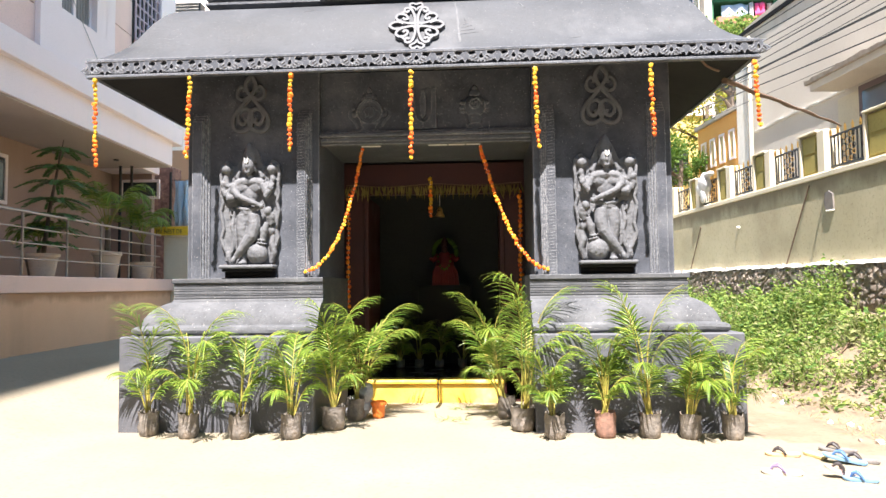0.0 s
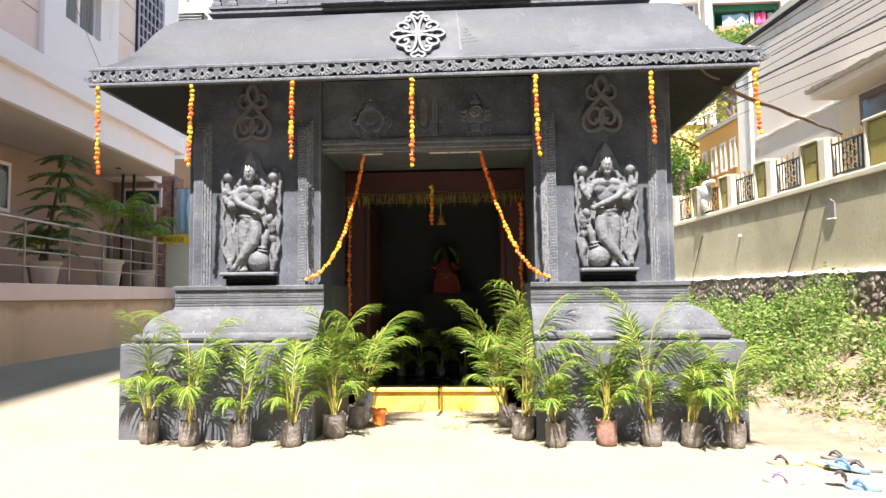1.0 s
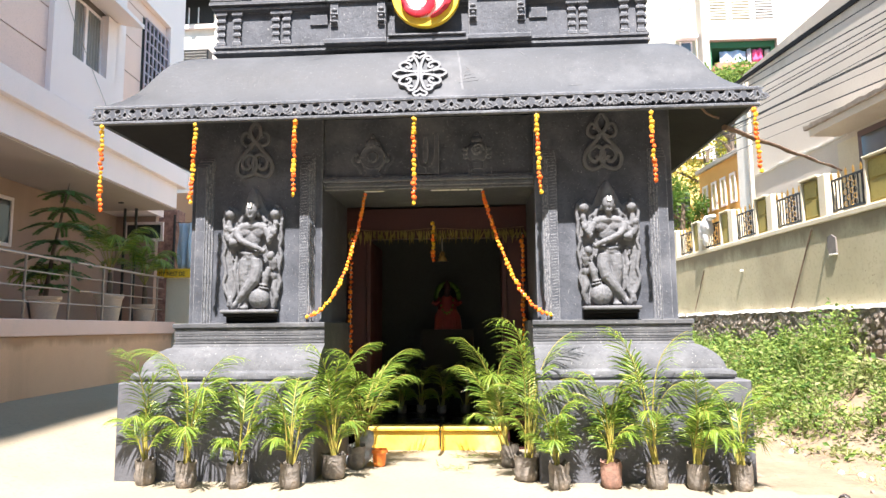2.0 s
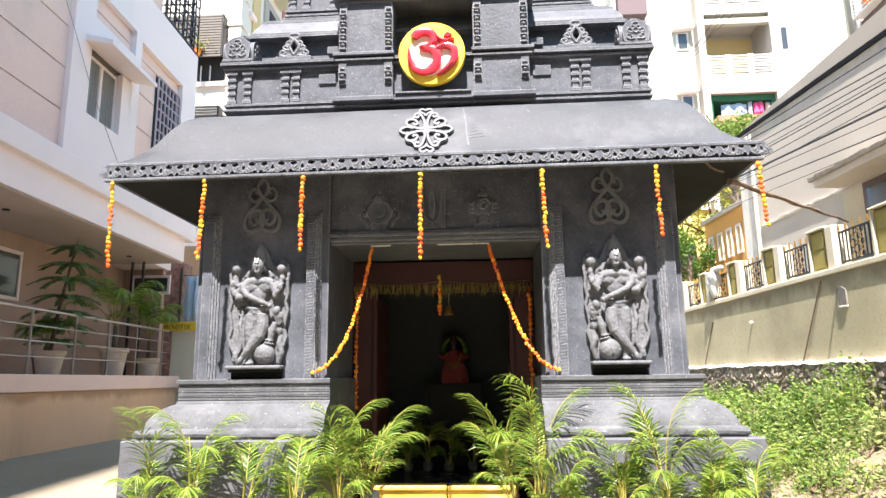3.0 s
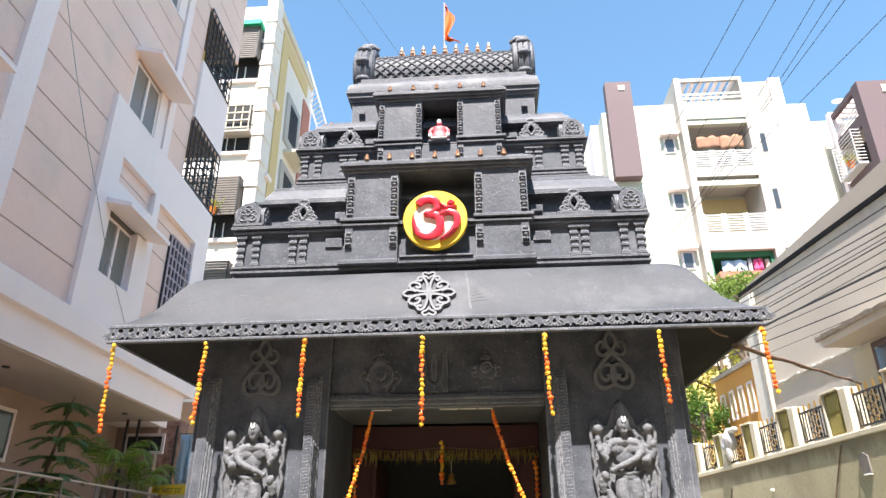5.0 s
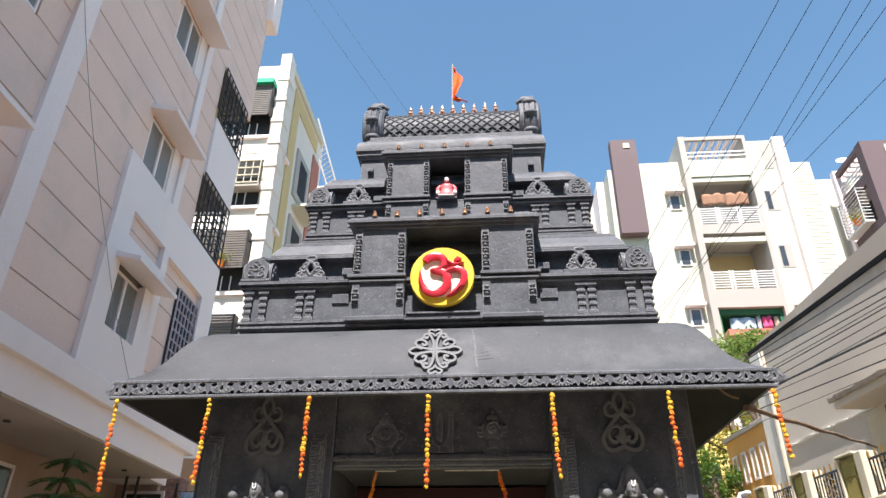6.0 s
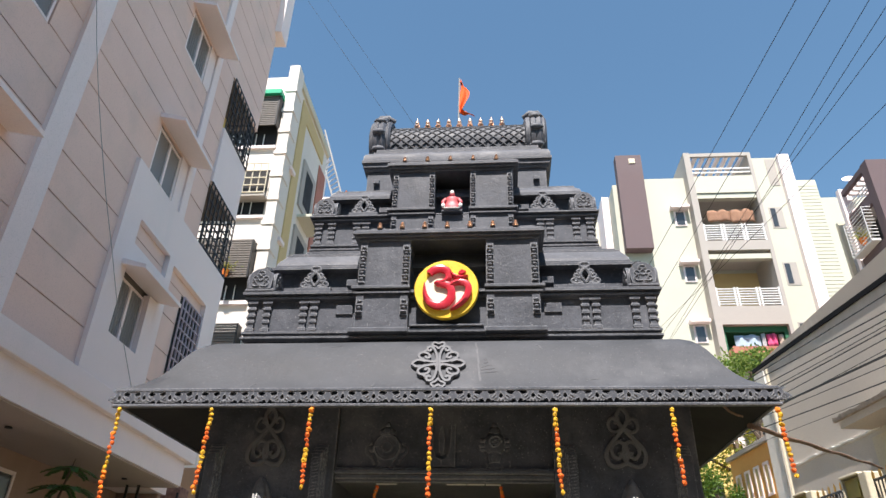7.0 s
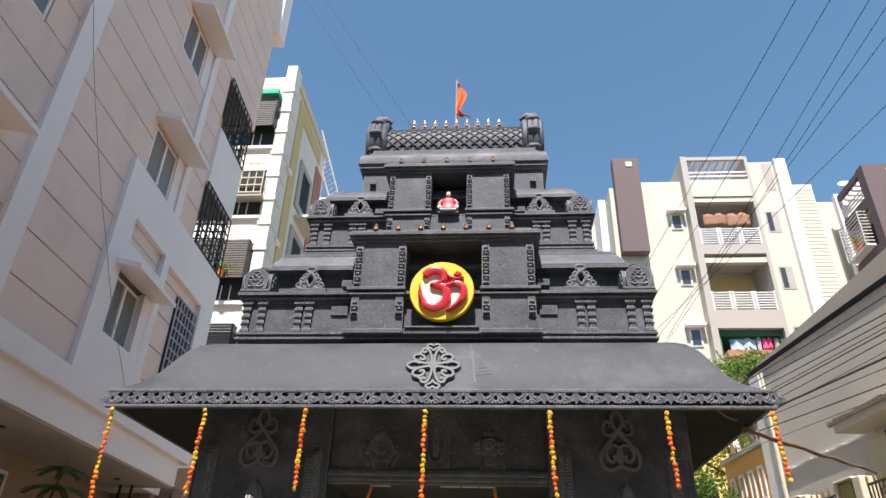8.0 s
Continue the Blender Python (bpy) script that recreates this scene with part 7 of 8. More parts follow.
tagged(part("statue", bm, [PINKRED, WHITEMARK], None, "", 60), "small red and white seated figure in the tower opening", "idol").matrix_basis = Matrix.Translation((0, 7.40, 5.80)) @ Matrix.Diagonal((0.76, 0.76, 0.95, 1)) @ Matrix.Translation((0, -7.40, -5.80))

# ---- garlands ----
FLOWERS = {}
for name, mat in (("orange", ORANGE_F), ("yellow", YELLOW_F), ("deep", RED_F)):
    bm = bm_new()
    bmesh.ops.create_icosphere(bm, subdivisions=2, radius=1.0)
    for v in bm.verts:
        v.co *= 1 + 0.42 * noise.noise(v.co * 2.7 + Vector((len(name), 0, 0)))
    me = bpy.data.meshes.new("flower_" + name)
    bm.to_mesh(me)
    bm.free()
    me.materials.append(mat)
    FLOWERS[name] = me


def garland(pts, n, size, label, seed, pattern, group):
    """Marigold heads threaded on a string that follows the points."""
    rng = random.Random(seed)
    pts = [Vector(p) for p in pts]
    g = thing("garland", label, "garland", Matrix.Translation(pts[0]), group)
    rel = [p - pts[0] for p in pts]
    part("string", tube(bm_new(), rel, 0.004, 5), STRING, g)
    ls = [0.0]
    for a, b in zip(rel, rel[1:]):
        ls.append(ls[-1] + (b - a).length)
    for i in range(n):
        d = ls[-1] * (i + 0.6) / n
        k = max(j for j in range(len(ls)) if ls[j] <= d)
        k = min(k, len(rel) - 2)
        p = rel[k].lerp(rel[k + 1], (d - ls[k]) / (ls[k + 1] - ls[k]))
        r = size * rng.uniform(0.85, 1.18)
        kind = pattern(i / n, rng)
        o = new("flower", FLOWERS[kind])
        o.parent = g
        o.matrix_basis = Matrix.LocRotScale(p + Vector((rng.gauss(0, 0.004), rng.gauss(0, 0.004), 0)), Euler((rng.uniform(0, 6), rng.uniform(0, 6), rng.uniform(0, 6))), (r, r, r * rng.uniform(0.7, 0.95)))
    return g


def bands(t, rng):
    v = (t * 4.3 + rng.uniform(-0.12, 0.12)) % 2
    return "yellow" if v < 0.85 else ("orange" if rng.random() < 0.4 else "deep")


for i, (x, zb, sway) in enumerate(((-2.885, 2.33, 0.03), (-2.03, 2.38, -0.02), (-1.13, 2.43, 0.0), (-0.075, 2.34, 0.0), (0.99, 2.41, 0.02), (1.97, 2.49, 0.01), (2.83, 2.55, 0.02))):
    zt = 3.125
    garland([(x + sway * (j / 6) ** 2, 6.385 - 0.004 * j, zt + (zb - zt) * j / 6) for j in range(7)], int((zt - zb) / 0.041), 0.0212,
            "hanging marigold garland, yellow and orange, below the eave", 20 + i, bands, "hanging eave garlands")


def swag_kind(t, rng):
    if t < 0.35:
        return "deep" if rng.random() < 0.55 else "orange"
    return "yellow" if rng.random() < 0.36 else ("orange" if rng.random() < 0.75 else "deep")


for s, top, sag in ((-1, 0.62, ((0, 0), (0.05, 0.14), (0.11, 0.28), (0.18, 0.43), (0.27, 0.58), (0.39, 0.73), (0.54, 0.85), (0.76, 0.96), (1, 1))),
                    (1, 0.51, ((0, 0), (0.08, 0.16), (0.18, 0.33), (0.30, 0.51), (0.43, 0.69), (0.56, 0.82), (0.71, 0.92), (0.86, 0.98), (1, 1)))):
    p = [(s * (top + (1.13 - top) * a), 7.08 - 0.25 * b, 2.60 - 1.21 * b) for a, b in sag]
    q = []
    for a, b in zip(p, p[1:]):
        q += [tuple(Vector(a).lerp(Vector(b), k / 3)) for k in range(3)]
    garland(q + [p[-1]], 38, 0.0195, "marigold swag drawn aside to the pier", 40 + s, swag_kind, "entrance swags")
for s in (-1, 1):
    garland([(s * 0.94, 7.99, 2.30 - 0.32 * j) for j in range(5)], 24, 0.022, "marigold garland beside the maroon jamb", 50 + s, lambda t, r: "deep" if r.random() < 0.6 else "orange", "door garlands")
garland([(-0.03, 7.98, 2.45 - 0.09 * j) for j in range(6)], 10, 0.023, "short marigold garland over the doorway", 53, bands, "door garlands")
# dry mango-leaf string over the door
tor = thing("leaf_string", "dry leaf festoon across the door header", "festoon")
part("string", tube(bm_new(), [(-0.96 + 1.92 * i / 16, 7.985, 2.37 - 0.03 * math.sin(math.pi * i / 8) ** 2) for i in range(17)], 0.005, 5), BARK, tor)
rng = random.Random(9)
items = []
for i in range(120):
    x = -0.95 + 1.9 * i / 119
    d = Vector((rng.gauss(0, 0.25), -0.1 + rng.gauss(0, 0.1), -1)).normalized()
    items.append((Vector((x, 7.98, 2.36)), d, Vector((1, rng.gauss(0, 0.3), 0)).normalized(), rng.uniform(0.10, 0.19), 0.022))
leaves("dry_leaf", items, DRYLEAF, tor)["kind"] = "stuff"
bell = thing("bell", "small brass bell hanging in the doorway", "bell", pose(0.06, 8.14, 2.02))
part("body", lathe(bm_new(), [(0.055, 0), (0.05, 0.02), (0.035, 0.05), (0.028, 0.09), (0.01, 0.11)], 14), GOLD, bell)
part("cord", tube(bm_new(), [(0, 0, 0.1), (0, 0, 0.60)], 0.004, 5), STRING, bell)

# ---- potted palms ----


def frond_items(base, azim, rise, length, rng, droop, bare=0.40):
    """A feather frond: its rib points and the blades along it; the lower part of the rib is bare."""
    pts = []
    up = radians(rise)
    p = Vector(base)
    n = 16
    h = Vector((math.cos(azim), math.sin(azim), 0))
    for i in range(n + 1):
        pts.append(p.copy())
        up -= radians(droop) / n * (0.05 + 3.0 * (i / n) ** 2.4)
        p = p + (h * math.cos(up) + Vector((0, 0, math.sin(up)))) * length / n
    items = []
    side0 = Vector((-h.y, h.x, 0))
    first = int(n * bare)
    for i in range(first + 1, n + 1):
        t = (pts[i] - pts[i - 1]).normalized()
        f = (i - first) / (n - first)
        bl = (0.11 + 0.17 * length) * (0.50 + 0.50 * math.sin(math.pi * (0.20 + 0.68 * f)))
        nrm = side0.cross(t).normalized()
        for k in (0.0, 0.33, 0.67):
            q = pts[i - 1].lerp(pts[i], k)
            for s in (-1, 1):
                if rng.random() < 0.06:
                    continue
                d = (side0 * s * (1.0 - 0.50 * f) + t * (0.60 + 0.65 * f) + nrm * rng.uniform(0.12, 0.34) + Vector((rng.gauss(0, 0.06), rng.gauss(0, 0.06), rng.gauss(0, 0.06)))).normalized()
                items.append((q, d, d.cross(nrm + side0 * rng.gauss(0, 0.30)).normalized(), bl * rng.uniform(0.85, 1.12), 0.0043 * (0.8 + 0.5 * math.sin(math.pi * f))))
    return pts, items


def blade_mesh(name, items, mat, parent, label=""):
    """Long drooping blades of three segments."""
    vs, fs = [], []
    for p, d, s, l, w in items:
        k = len(vs)
        g = Vector((0, 0, -1))
        for j, (t, ww) in enumerate(((0.0, 0.5), (0.35, 1.0), (0.7, 0.8))):
            c = p + d * l * t + g * l * 0.34 * t * t
            vs += [c - s * w * ww, c + s * w * ww]
        vs.append(p + d * l * 0.95 + g * l * 0.38)
        fs += [(k, k + 1, k + 3, k + 2), (k + 2, k + 3, k + 5, k + 4), (k + 4, k + 5, k + 6)]
    me = bpy.data.meshes.new(name)
    me.from_pydata([tuple(v) for v in vs], [], fs)
    me.materials.append(mat)
    ob = new(name, me)
    ob.parent = parent
    if label:
        ob["label"] = label
    return ob


def palm(x, y, h, n, seed, label, lean=0.0, bag=0.085, bagh=0.205, red=False, z=0.0, group="palms along the temple front"):
    rng = random.Random(seed)
    t = thing("potted_palm", label, "palm", pose(x, y, z or ground_z(x, y), 0, 0, rng.uniform(-20, 20)), group)
    bm = bm_new()
    segs = 18
    rings = []
    for r, z in ((0.80, 0.0), (0.98, 0.02), (1.03, 0.06), (0.98, 0.10), (1.02, 0.14), (1.0, 0.165), (1.04, 0.172), (0.97, 0.172), (0.93, 0.155)):
        rings.append([bm.verts.new((bag * r * (1 + 0.16 * noise.noise((math.cos(6.283 * i / segs) * 2, math.sin(6.283 * i / segs) * 2, z * 26 + seed))) * math.cos(6.283 * i / segs),
                                    bag * r * (1 + 0.16 * noise.noise((math.cos(6.283 * i / segs) * 2 + 9, math.sin(6.283 * i / segs) * 2, z * 26 + seed))) * math.sin(6.283 * i / segs),
                                    z * bagh / 0.172 + (0.035 * noise.noise((i * 0.9, seed, z)) if z > 0.16 else 0))) for i in range(segs)])
    for a, b in zip(rings, rings[1:]):
        for i in range(segs):
            bm.faces.new((a[i], a[(i + 1) % segs], b[(i + 1) % segs], b[i]))
    bm.faces.new(rings[0][::-1])
    part("bag", bm, [TORN if red else BAG], t, "crumpled nursery bag", 50)
    part("soil", lathe(bm_new(), [(bag * 0.93, bagh * 0.82), (bag * 0.5, bagh * 0.9), (0.01, bagh * 0.92)], 14), SOIL, t)
    for i in range(n):
        az = 2 * math.pi * (i * 0.618 + rng.uniform(-0.1, 0.1))
        if i < 2:
            rise, L, dr = rng.uniform(84, 89), h * rng.uniform(1.12, 1.22), rng.uniform(60, 100)
        elif i < n - 3:
            rise, L, dr = rng.uniform(79, 88), h * rng.uniform(0.74, 1.04), rng.uniform(70, 130)
        else:
            rise, L, dr = rng.uniform(66, 80), h * rng.uniform(0.48, 0.68), rng.uniform(95, 160)
        L *= 1.0 - 0.20 * abs(math.cos(az))
        b0 = (rng.gauss(0, 0.018), rng.gauss(0, 0.018), bagh * 0.85)
        pts, items = frond_items(b0, az, rise, L, rng, dr, rng.uniform(0.40, 0.50) if i < n - 3 else 0.32)
        pts = [p + Vector((lean * p.z, 0, 0)) for p in pts]
        items = [(p + Vector((lean * p.z, 0, 0)), d, s, l, w) for p, d, s, l, w in items]
        f = part("frond_stem", tube(bm_new(), pts, [0.0080 * (1 - 0.80 * j / len(pts)) for j in range(len(pts))], 5), STEM, t)
        blade_mesh("feather", items, PALM, f)
    return t


PALMS = [(-2.36, 6.38, 0.95, 6, 1, -0.03), (-1.97, 6.29, 1.10, 9, 2, 0.02), (-1.53, 6.27, 0.82, 7, 3, 0.08), (-1.09, 6.27, 0.86, 8, 4, 0.02),
         (-0.81, 6.63, 1.12, 11, 5, -0.01), (-0.69, 7.05, 1.10, 10, 6, 0.10), (0.73, 7.13, 1.10, 10, 7, -0.20), (0.85, 6.58, 1.24, 11, 8, 0.07),
         (1.09, 6.28, 0.66, 7, 9, -0.12), (1.51, 6.33, 0.90, 9, 10, 0.0), (1.87, 6.32, 1.25, 8, 11, -0.05), (2.18, 6.29, 0.82, 9, 12, 0.05), (2.51, 6.27, 0.78, 7, 13, -0.03)]
for x, y, h, n, seed, lean in PALMS:
    palm(x, y, h, n, seed + 100, "areca palm in a %s nursery bag before the plinth" % ("torn reddish" if seed == 10 else "black"), lean, red=seed == 10,
         bag=0.10 if seed in (5, 8) else 0.082)

# more of them stand in the dark behind the threshold
for k, x in enumerate((-0.49, -0.27, -0.02, 0.25)):
    palm(x * 1.05, 9.15 + 0.06 * (k % 2), 0.62, 6, 140 + k, "dim areca palm standing inside the dark doorway", 0.03 * (k - 1.5), 0.055, 0.09, z=0.239, group="palms inside the doorway")

pot = thing("orange_pot", "small orange plastic pot beside the palms", "pot", pose(-0.49, 7.15, 0))
part("body", lathe(bm_new(), [(0.050, 0), (0.055, 0.01), (0.066, 0.12), (0.078, 0.125), (0.078, 0.155), (0.068, 0.155), (0.058, 0.02)], 20), TERRA, pot)
bm = bm_new()
for c, r in (((0, 0, 0.12), (0.11, 0.08, 0.12)), ((0.05, -0.03, 0.24), (0.08, 0.06, 0.08)), ((-0.05, 0.0, 0.06), (0.10, 0.09, 0.06))):
    blob(bm, c, r, 14, 10)
for v in bm.verts:
    v.co += v.co.normalized() * 0.05 * noise.noise(v.co * 14)
tagged(part("plastic_sheet", bm, GREYCLOTH, None, "", 30), "crumpled grey polythene sheet among the palms", "plastic sheet").matrix_basis = pose(-0.66, 7.12, 0)
for k, (x, y) in enumerate(((0.38, 7.55), (0.22, 7.0))):
    rng = random.Random(60 + k)
    items = []
    for i in range(26):
        a = rng.uniform(0, 6.28)
        d = Vector((math.cos(a), math.sin(a), rng.uniform(0.0, 0.3))).normalized()
        items.append((Vector((x + rng.gauss(0, 0.10), y + rng.gauss(0, 0.05), 0.006)), d, d.cross(Vector((0, 0, 1))).normalized(), rng.uniform(0.08, 0.2), 0.008))
    tagged(leaves("fallen_blades", items, PALM), "fallen palm blades on the ground", "leaves", kind="stuff")

# ---- footwear ----


def slipper(x, y, rz, L, sole, strap, label, tilt=0.0, z=0.0):
    t = thing("slipper", label, "slipper", pose(x, y, z, tilt, 0, rz), "slippers left in the yard")
    out = [(0.0, -0.5), (0.10, -0.49), (0.155, -0.42), (0.15, -0.25), (0.12, -0.05), (0.15, 0.15), (0.185, 0.32), (0.16, 0.44), (0.08, 0.5), (-0.03, 0.5), (-0.13, 0.43), (-0.17, 0.3),
           (-0.14, 0.1), (-0.12, -0.1), (-0.14, -0.3), (-0.14, -0.43), (-0.08, -0.49)]
    bm = bm_new()
    rings = []
    for z0, s in ((0.0, 0.95), (0.006, 1.0), (0.017, 1.0), (0.021, 0.96)):
        rings.append([bm.verts.new((a * L * s, b * L * s, z0 + 0.012 * max(0, b) ** 2 + 0.010 * max(0, -b))) for a, b in out])
    for a, b in zip(rings, rings[1:]):
        for i in range(len(out)):
            bm.faces.new((a[i], a[(i + 1) % len(out)], b[(i + 1) % len(out)], b[i]))
    bm.faces.new(rings[0][::-1])
    bm.faces.new(rings[-1])
    part("sole", bm, sole, t, "", 40)
    for s in (-1, 1):
        bm = bm_new()
        pts = [(s * 0.145 * L, -0.06 * L, 0.016), (s * 0.14 * L, 0.02 * L, 0.042), (s * 0.10 * L, 0.11 * L, 0.056), (s * 0.04 * L, 0.22 * L, 0.048), (0.01 * L, 0.30 * L, 0.020)]
        tube(bm, pts, [0.008, 0.011, 0.011, 0.008, 0.005], 6)
        if strap:
            part("strap", bm, strap, t)
    return t


slipper(2.66, 5.73, 78, 0.235, RUBBERS[0], STRAPS[0], "tan flip-flop with dark straps")
slipper(2.45, 5.26, 76, 0.25, RUBBERS[1], STRAPS[1], "cream flip-flop with violet straps")
slipper(2.87, 5.70, 15, 0.20, RUBBERS[2], None, "worn yellow slipper without a strap", 0)
slipper(3.11, 5.86, 62, 0.25, RUBBERS[3], STRAPS[0], "dark grey sandal with black straps")
slipper(2.98, 5.52, 68, 0.27, RUBBERS[4], STRAPS[2], "pale blue rubber slipper lying askew", 10, 0.02)
slipper(3.10, 5.56, 66, 0.25, RUBBERS[3], STRAPS[0], "dark grey sandal under a blue slipper")
slipper(2.77, 5.17, 80, 0.19, RUBBERS[5], STRAPS[0], "pinkish worn slipper on its side", 20, 0.03)
slipper(2.86, 5.10, 70, 0.20, RUBBERS[4], STRAPS[2], "small blue slipper with a blue strap")

# ---- plants on the porch ----


def pot_shape(r, h, mat, parent):
    return part("pot", lathe(bm_new(), [(r * 0.68, 0), (r * 0.72, 0.02), (r * 0.95, h * 0.85), (r * 1.06, h * 0.86), (r * 1.06, h), (r * 0.94, h), (r * 0.9, h * 0.9)], 22), mat, parent)


ar = thing("araucaria", "tiered potted conifer in a cement pot on the porch", "potted tree", LEFT @ pose(-6.1, 10.25, 1.45))
pot_shape(0.22, 0.36, POTM, ar)
part("trunk", tube(bm_new(), [(0, 0, 0.3), (0.08, 0, 1.0), (0.24, 0, 1.9), (0.27, 0.02, 2.12)], [0.035, 0.028, 0.014, 0.005], 8), TRUNK, ar)
rng = random.Random(77)
for k, z in enumerate((0.50, 0.72, 0.92, 1.16, 1.42, 1.66, 1.97)):
    L = (0.42, 0.52, 0.56, 0.50, 0.55, 0.46, 0.38)[k]
    stem = 0.02 + 0.12 * z
    nb = 8
    for i in range(nb):
        items = []
        a = 2 * math.pi * i / nb + k * 0.5
        pts = []
        for j in range(8):
            t = j / 7
            pts.append(Vector((stem + math.cos(a) * L * t, math.sin(a) * L * t, z + (0.10 * L * math.sin(t * 3.0) - 0.16 * L * t * t if k < 6 else 0.30 * L * t * (1 - t) - 0.10 * t))))
        branch = part("branch", tube(bm_new(), pts, [0.009, 0.008, 0.007, 0.006, 0.005, 0.004, 0.003, 0.002], 4), TRUNK, ar)
        for j in range(1, 8):
            for m in range(7):
                q = pts[j - 1].lerp(pts[j], m / 7)
                dirn = (pts[j] - pts[j - 1]).normalized()
                sd = Vector((-math.sin(a), math.cos(a), 0))
                for s in (-1, 1):
                    d = (sd * s + dirn * 0.5 + Vector((0, 0, rng.uniform(-0.15, 0.35)))).normalized()
                    items.append((q, d, dirn, 0.095 * (1 - 0.4 * j / 8), 0.026))
        leaves("needles", items, PINELEAF, branch)


def porch_palm(u, v, z, h, seed, pot_r, pot_h, mat, label, nfr=9, dr=(90, 150)):
    rng = random.Random(seed)
    t = thing("potted_palm", label, "palm", LEFT @ pose(v, u, z), "palms on the porch")
    pot_shape(pot_r, pot_h, mat, t)
    part("trunk", tube(bm_new(), [(0, 0, pot_h * 0.8), (0.01, 0, h * 0.3), (0.0, 0.0, h * 0.5)], [0.05, 0.055, 0.035], 8), TRUNK, t)
    for i in range(nfr):
        pts, items = frond_items((0, 0, h * 0.5), 2 * math.pi * i / nfr + rng.uniform(-0.2, 0.2), rng.uniform(50, 80), h * rng.uniform(0.6, 0.8), rng, rng.uniform(*dr))
        f = part("frond_stem", tube(bm_new(), pts, [0.009 * (1 - 0.8 * j / len(pts)) for j in range(len(pts))], 5), STEM, t)
        blade_mesh("feather", [(p, d, s, l, w * 1.9) for p, d, s, l, w in items], PALM, f)


porch_palm(12.1, -6.05, 1.45, 1.75, 5, 0.24, 0.48, POTM, "arching palm in a cement pot on the porch", 12)
porch_palm(13.3, -5.95, 1.45, 1.45, 8, 0.21, 0.34, POTM, "drooping palm in a low cement pot on the porch", 10, (110, 160))
porch_palm(10.65, -6.4, 1.45, 0.9, 12, 0.2, 0.32, POTD, "low bushy palm in a dark pot", 9, (100, 150))

# ---- weeds on the bank ----
rng = random.Random(21)
items, pale, dry = [], [], []
for _ in range(6200):
    u = rng.uniform(4.5, 17.0)
    v = 3.70 + 2.20 * rng.random() ** 0.75
    p = RIGHT @ Vector((v, u, 0))
    if p.x < 3.5 or (abs(p.x) < 2.9 and p.y > 6.4):
        continue
    z0 = ground_z(p.x, p.y)
    patch = noise.noise((p.x * 1.3, p.y * 1.1, 4))
    bush = noise.noise((p.x * 1.9, p.y * 1.6, 9))
    near_edge = smooth(3.65, 4.5, v)
    bare = 1 - smooth(8.2, 9.4, u - 0.5 * (v - 5.0))        # towards the street the bank is dry
    if rng.random() > ((0.50 + 1.3 * patch) * (0.15 + 0.85 * near_edge) + 0.10) * (1 - 0.22 * bare):
        continue
    tall = math.exp(-((u - 9.3) / 0.55) ** 2 - ((v - 5.35) / 0.6) ** 2)
    h = (0.10 + 0.50 * near_edge * max(0.15, 0.60 + 1.5 * bush)) * rng.uniform(0.6, 1.25) * (1.0 if v < 5.0 else 0.75) * (1 - 0.35 * bare) + 0.50 * tall * rng.uniform(0.5, 1.1)
    lean = Vector((rng.gauss(0, 0.22), rng.gauss(0, 0.22), 1)).normalized()
    size = rng.uniform(0.036, 0.085)
    n = int(7 + 24 * h)
    if v < 3.95 and rng.random() < 0.5:
        continue
    stem_side = lean.cross(rnd_dir(rng)).normalized()
    to = pale if rng.random() < 0.42 - 0.5 * patch - 0.25 * near_edge + 0.25 * bare else items
    to.append((Vector((p.x, p.y, z0)), lean, stem_side, h, 0.012))
    for i in range(n):
        t = (i + 0.5) / n
        a = rng.uniform(0, 6.283)
        base = Vector((p.x, p.y, z0)) + lean * h * t + Vector((math.cos(a), math.sin(a), 0)) * 0.07 * rng.random()
        d = Vector((math.cos(a), math.sin(a), rng.uniform(-0.4, 0.9))).normalized()
        s = d.cross(rnd_dir(rng)).normalized()
        L = size * rng.uniform(0.7, 1.3)
        to.append((base, d, s, L, L * rng.uniform(0.4, 0.65)))
tagged(leaves("weeds", items, WEED), "dense green weeds growing over the earth bank", "weeds", kind="stuff")
tagged(leaves("pale_weeds", pale, WEEDY), "pale yellowing weeds among the green ones", "weeds", kind="stuff")
for _ in range(4200):
    u = rng.uniform(4.2, 16.0)
    v = 3.5 + 2.2 * rng.random() ** 1.2
    p = RIGHT @ Vector((v, u, 0))
    if p.x < 3.2:
        continue
    z0 = ground_z(p.x, p.y)
    a = rng.uniform(0, 6.283)
    d = Vector((math.cos(a), math.sin(a), rng.uniform(0.02, 0.9))).normalized()
    dry.append((Vector((p.x, p.y, z0 + 0.004)), d, d.cross(Vector((0, 0, 1))).normalized(), rng.uniform(0.05, 0.17), 0.006))
tagged(leaves("dry_grass", dry, DRYGRASS), "dry grass and straw along the edge of the yard", "grass", kind="stuff")
for k, (v0, u0, v1, u1) in enumerate(((4.6, 6.9, 6.1, 7.1), (4.1, 7.6, 5.2, 7.9), (4.3, 6.2, 5.3, 5.9))):
    a, b = RIGHT @ Vector((v0, u0, 0)), RIGHT @ Vector((v1, u1, 0))
    pts = [a.lerp(b, i / 8) for i in range(9)]
    pts = [Vector((p.x, p.y, ground_z(p.x, p.y) + 0.03 + (0.12 if k == 0 else 0.0) * i / 8 + 0.015 * math.sin(i * 2))) for i, p in enumerate(pts)]
    tagged(part("dry_branch", tube(bm_new(), pts, [0.022 - 0.0015 * i for i in range(9)], 6), BARK), "dry branch lying on the bank", "branch", "dry branches")
rng = random.Random(31)
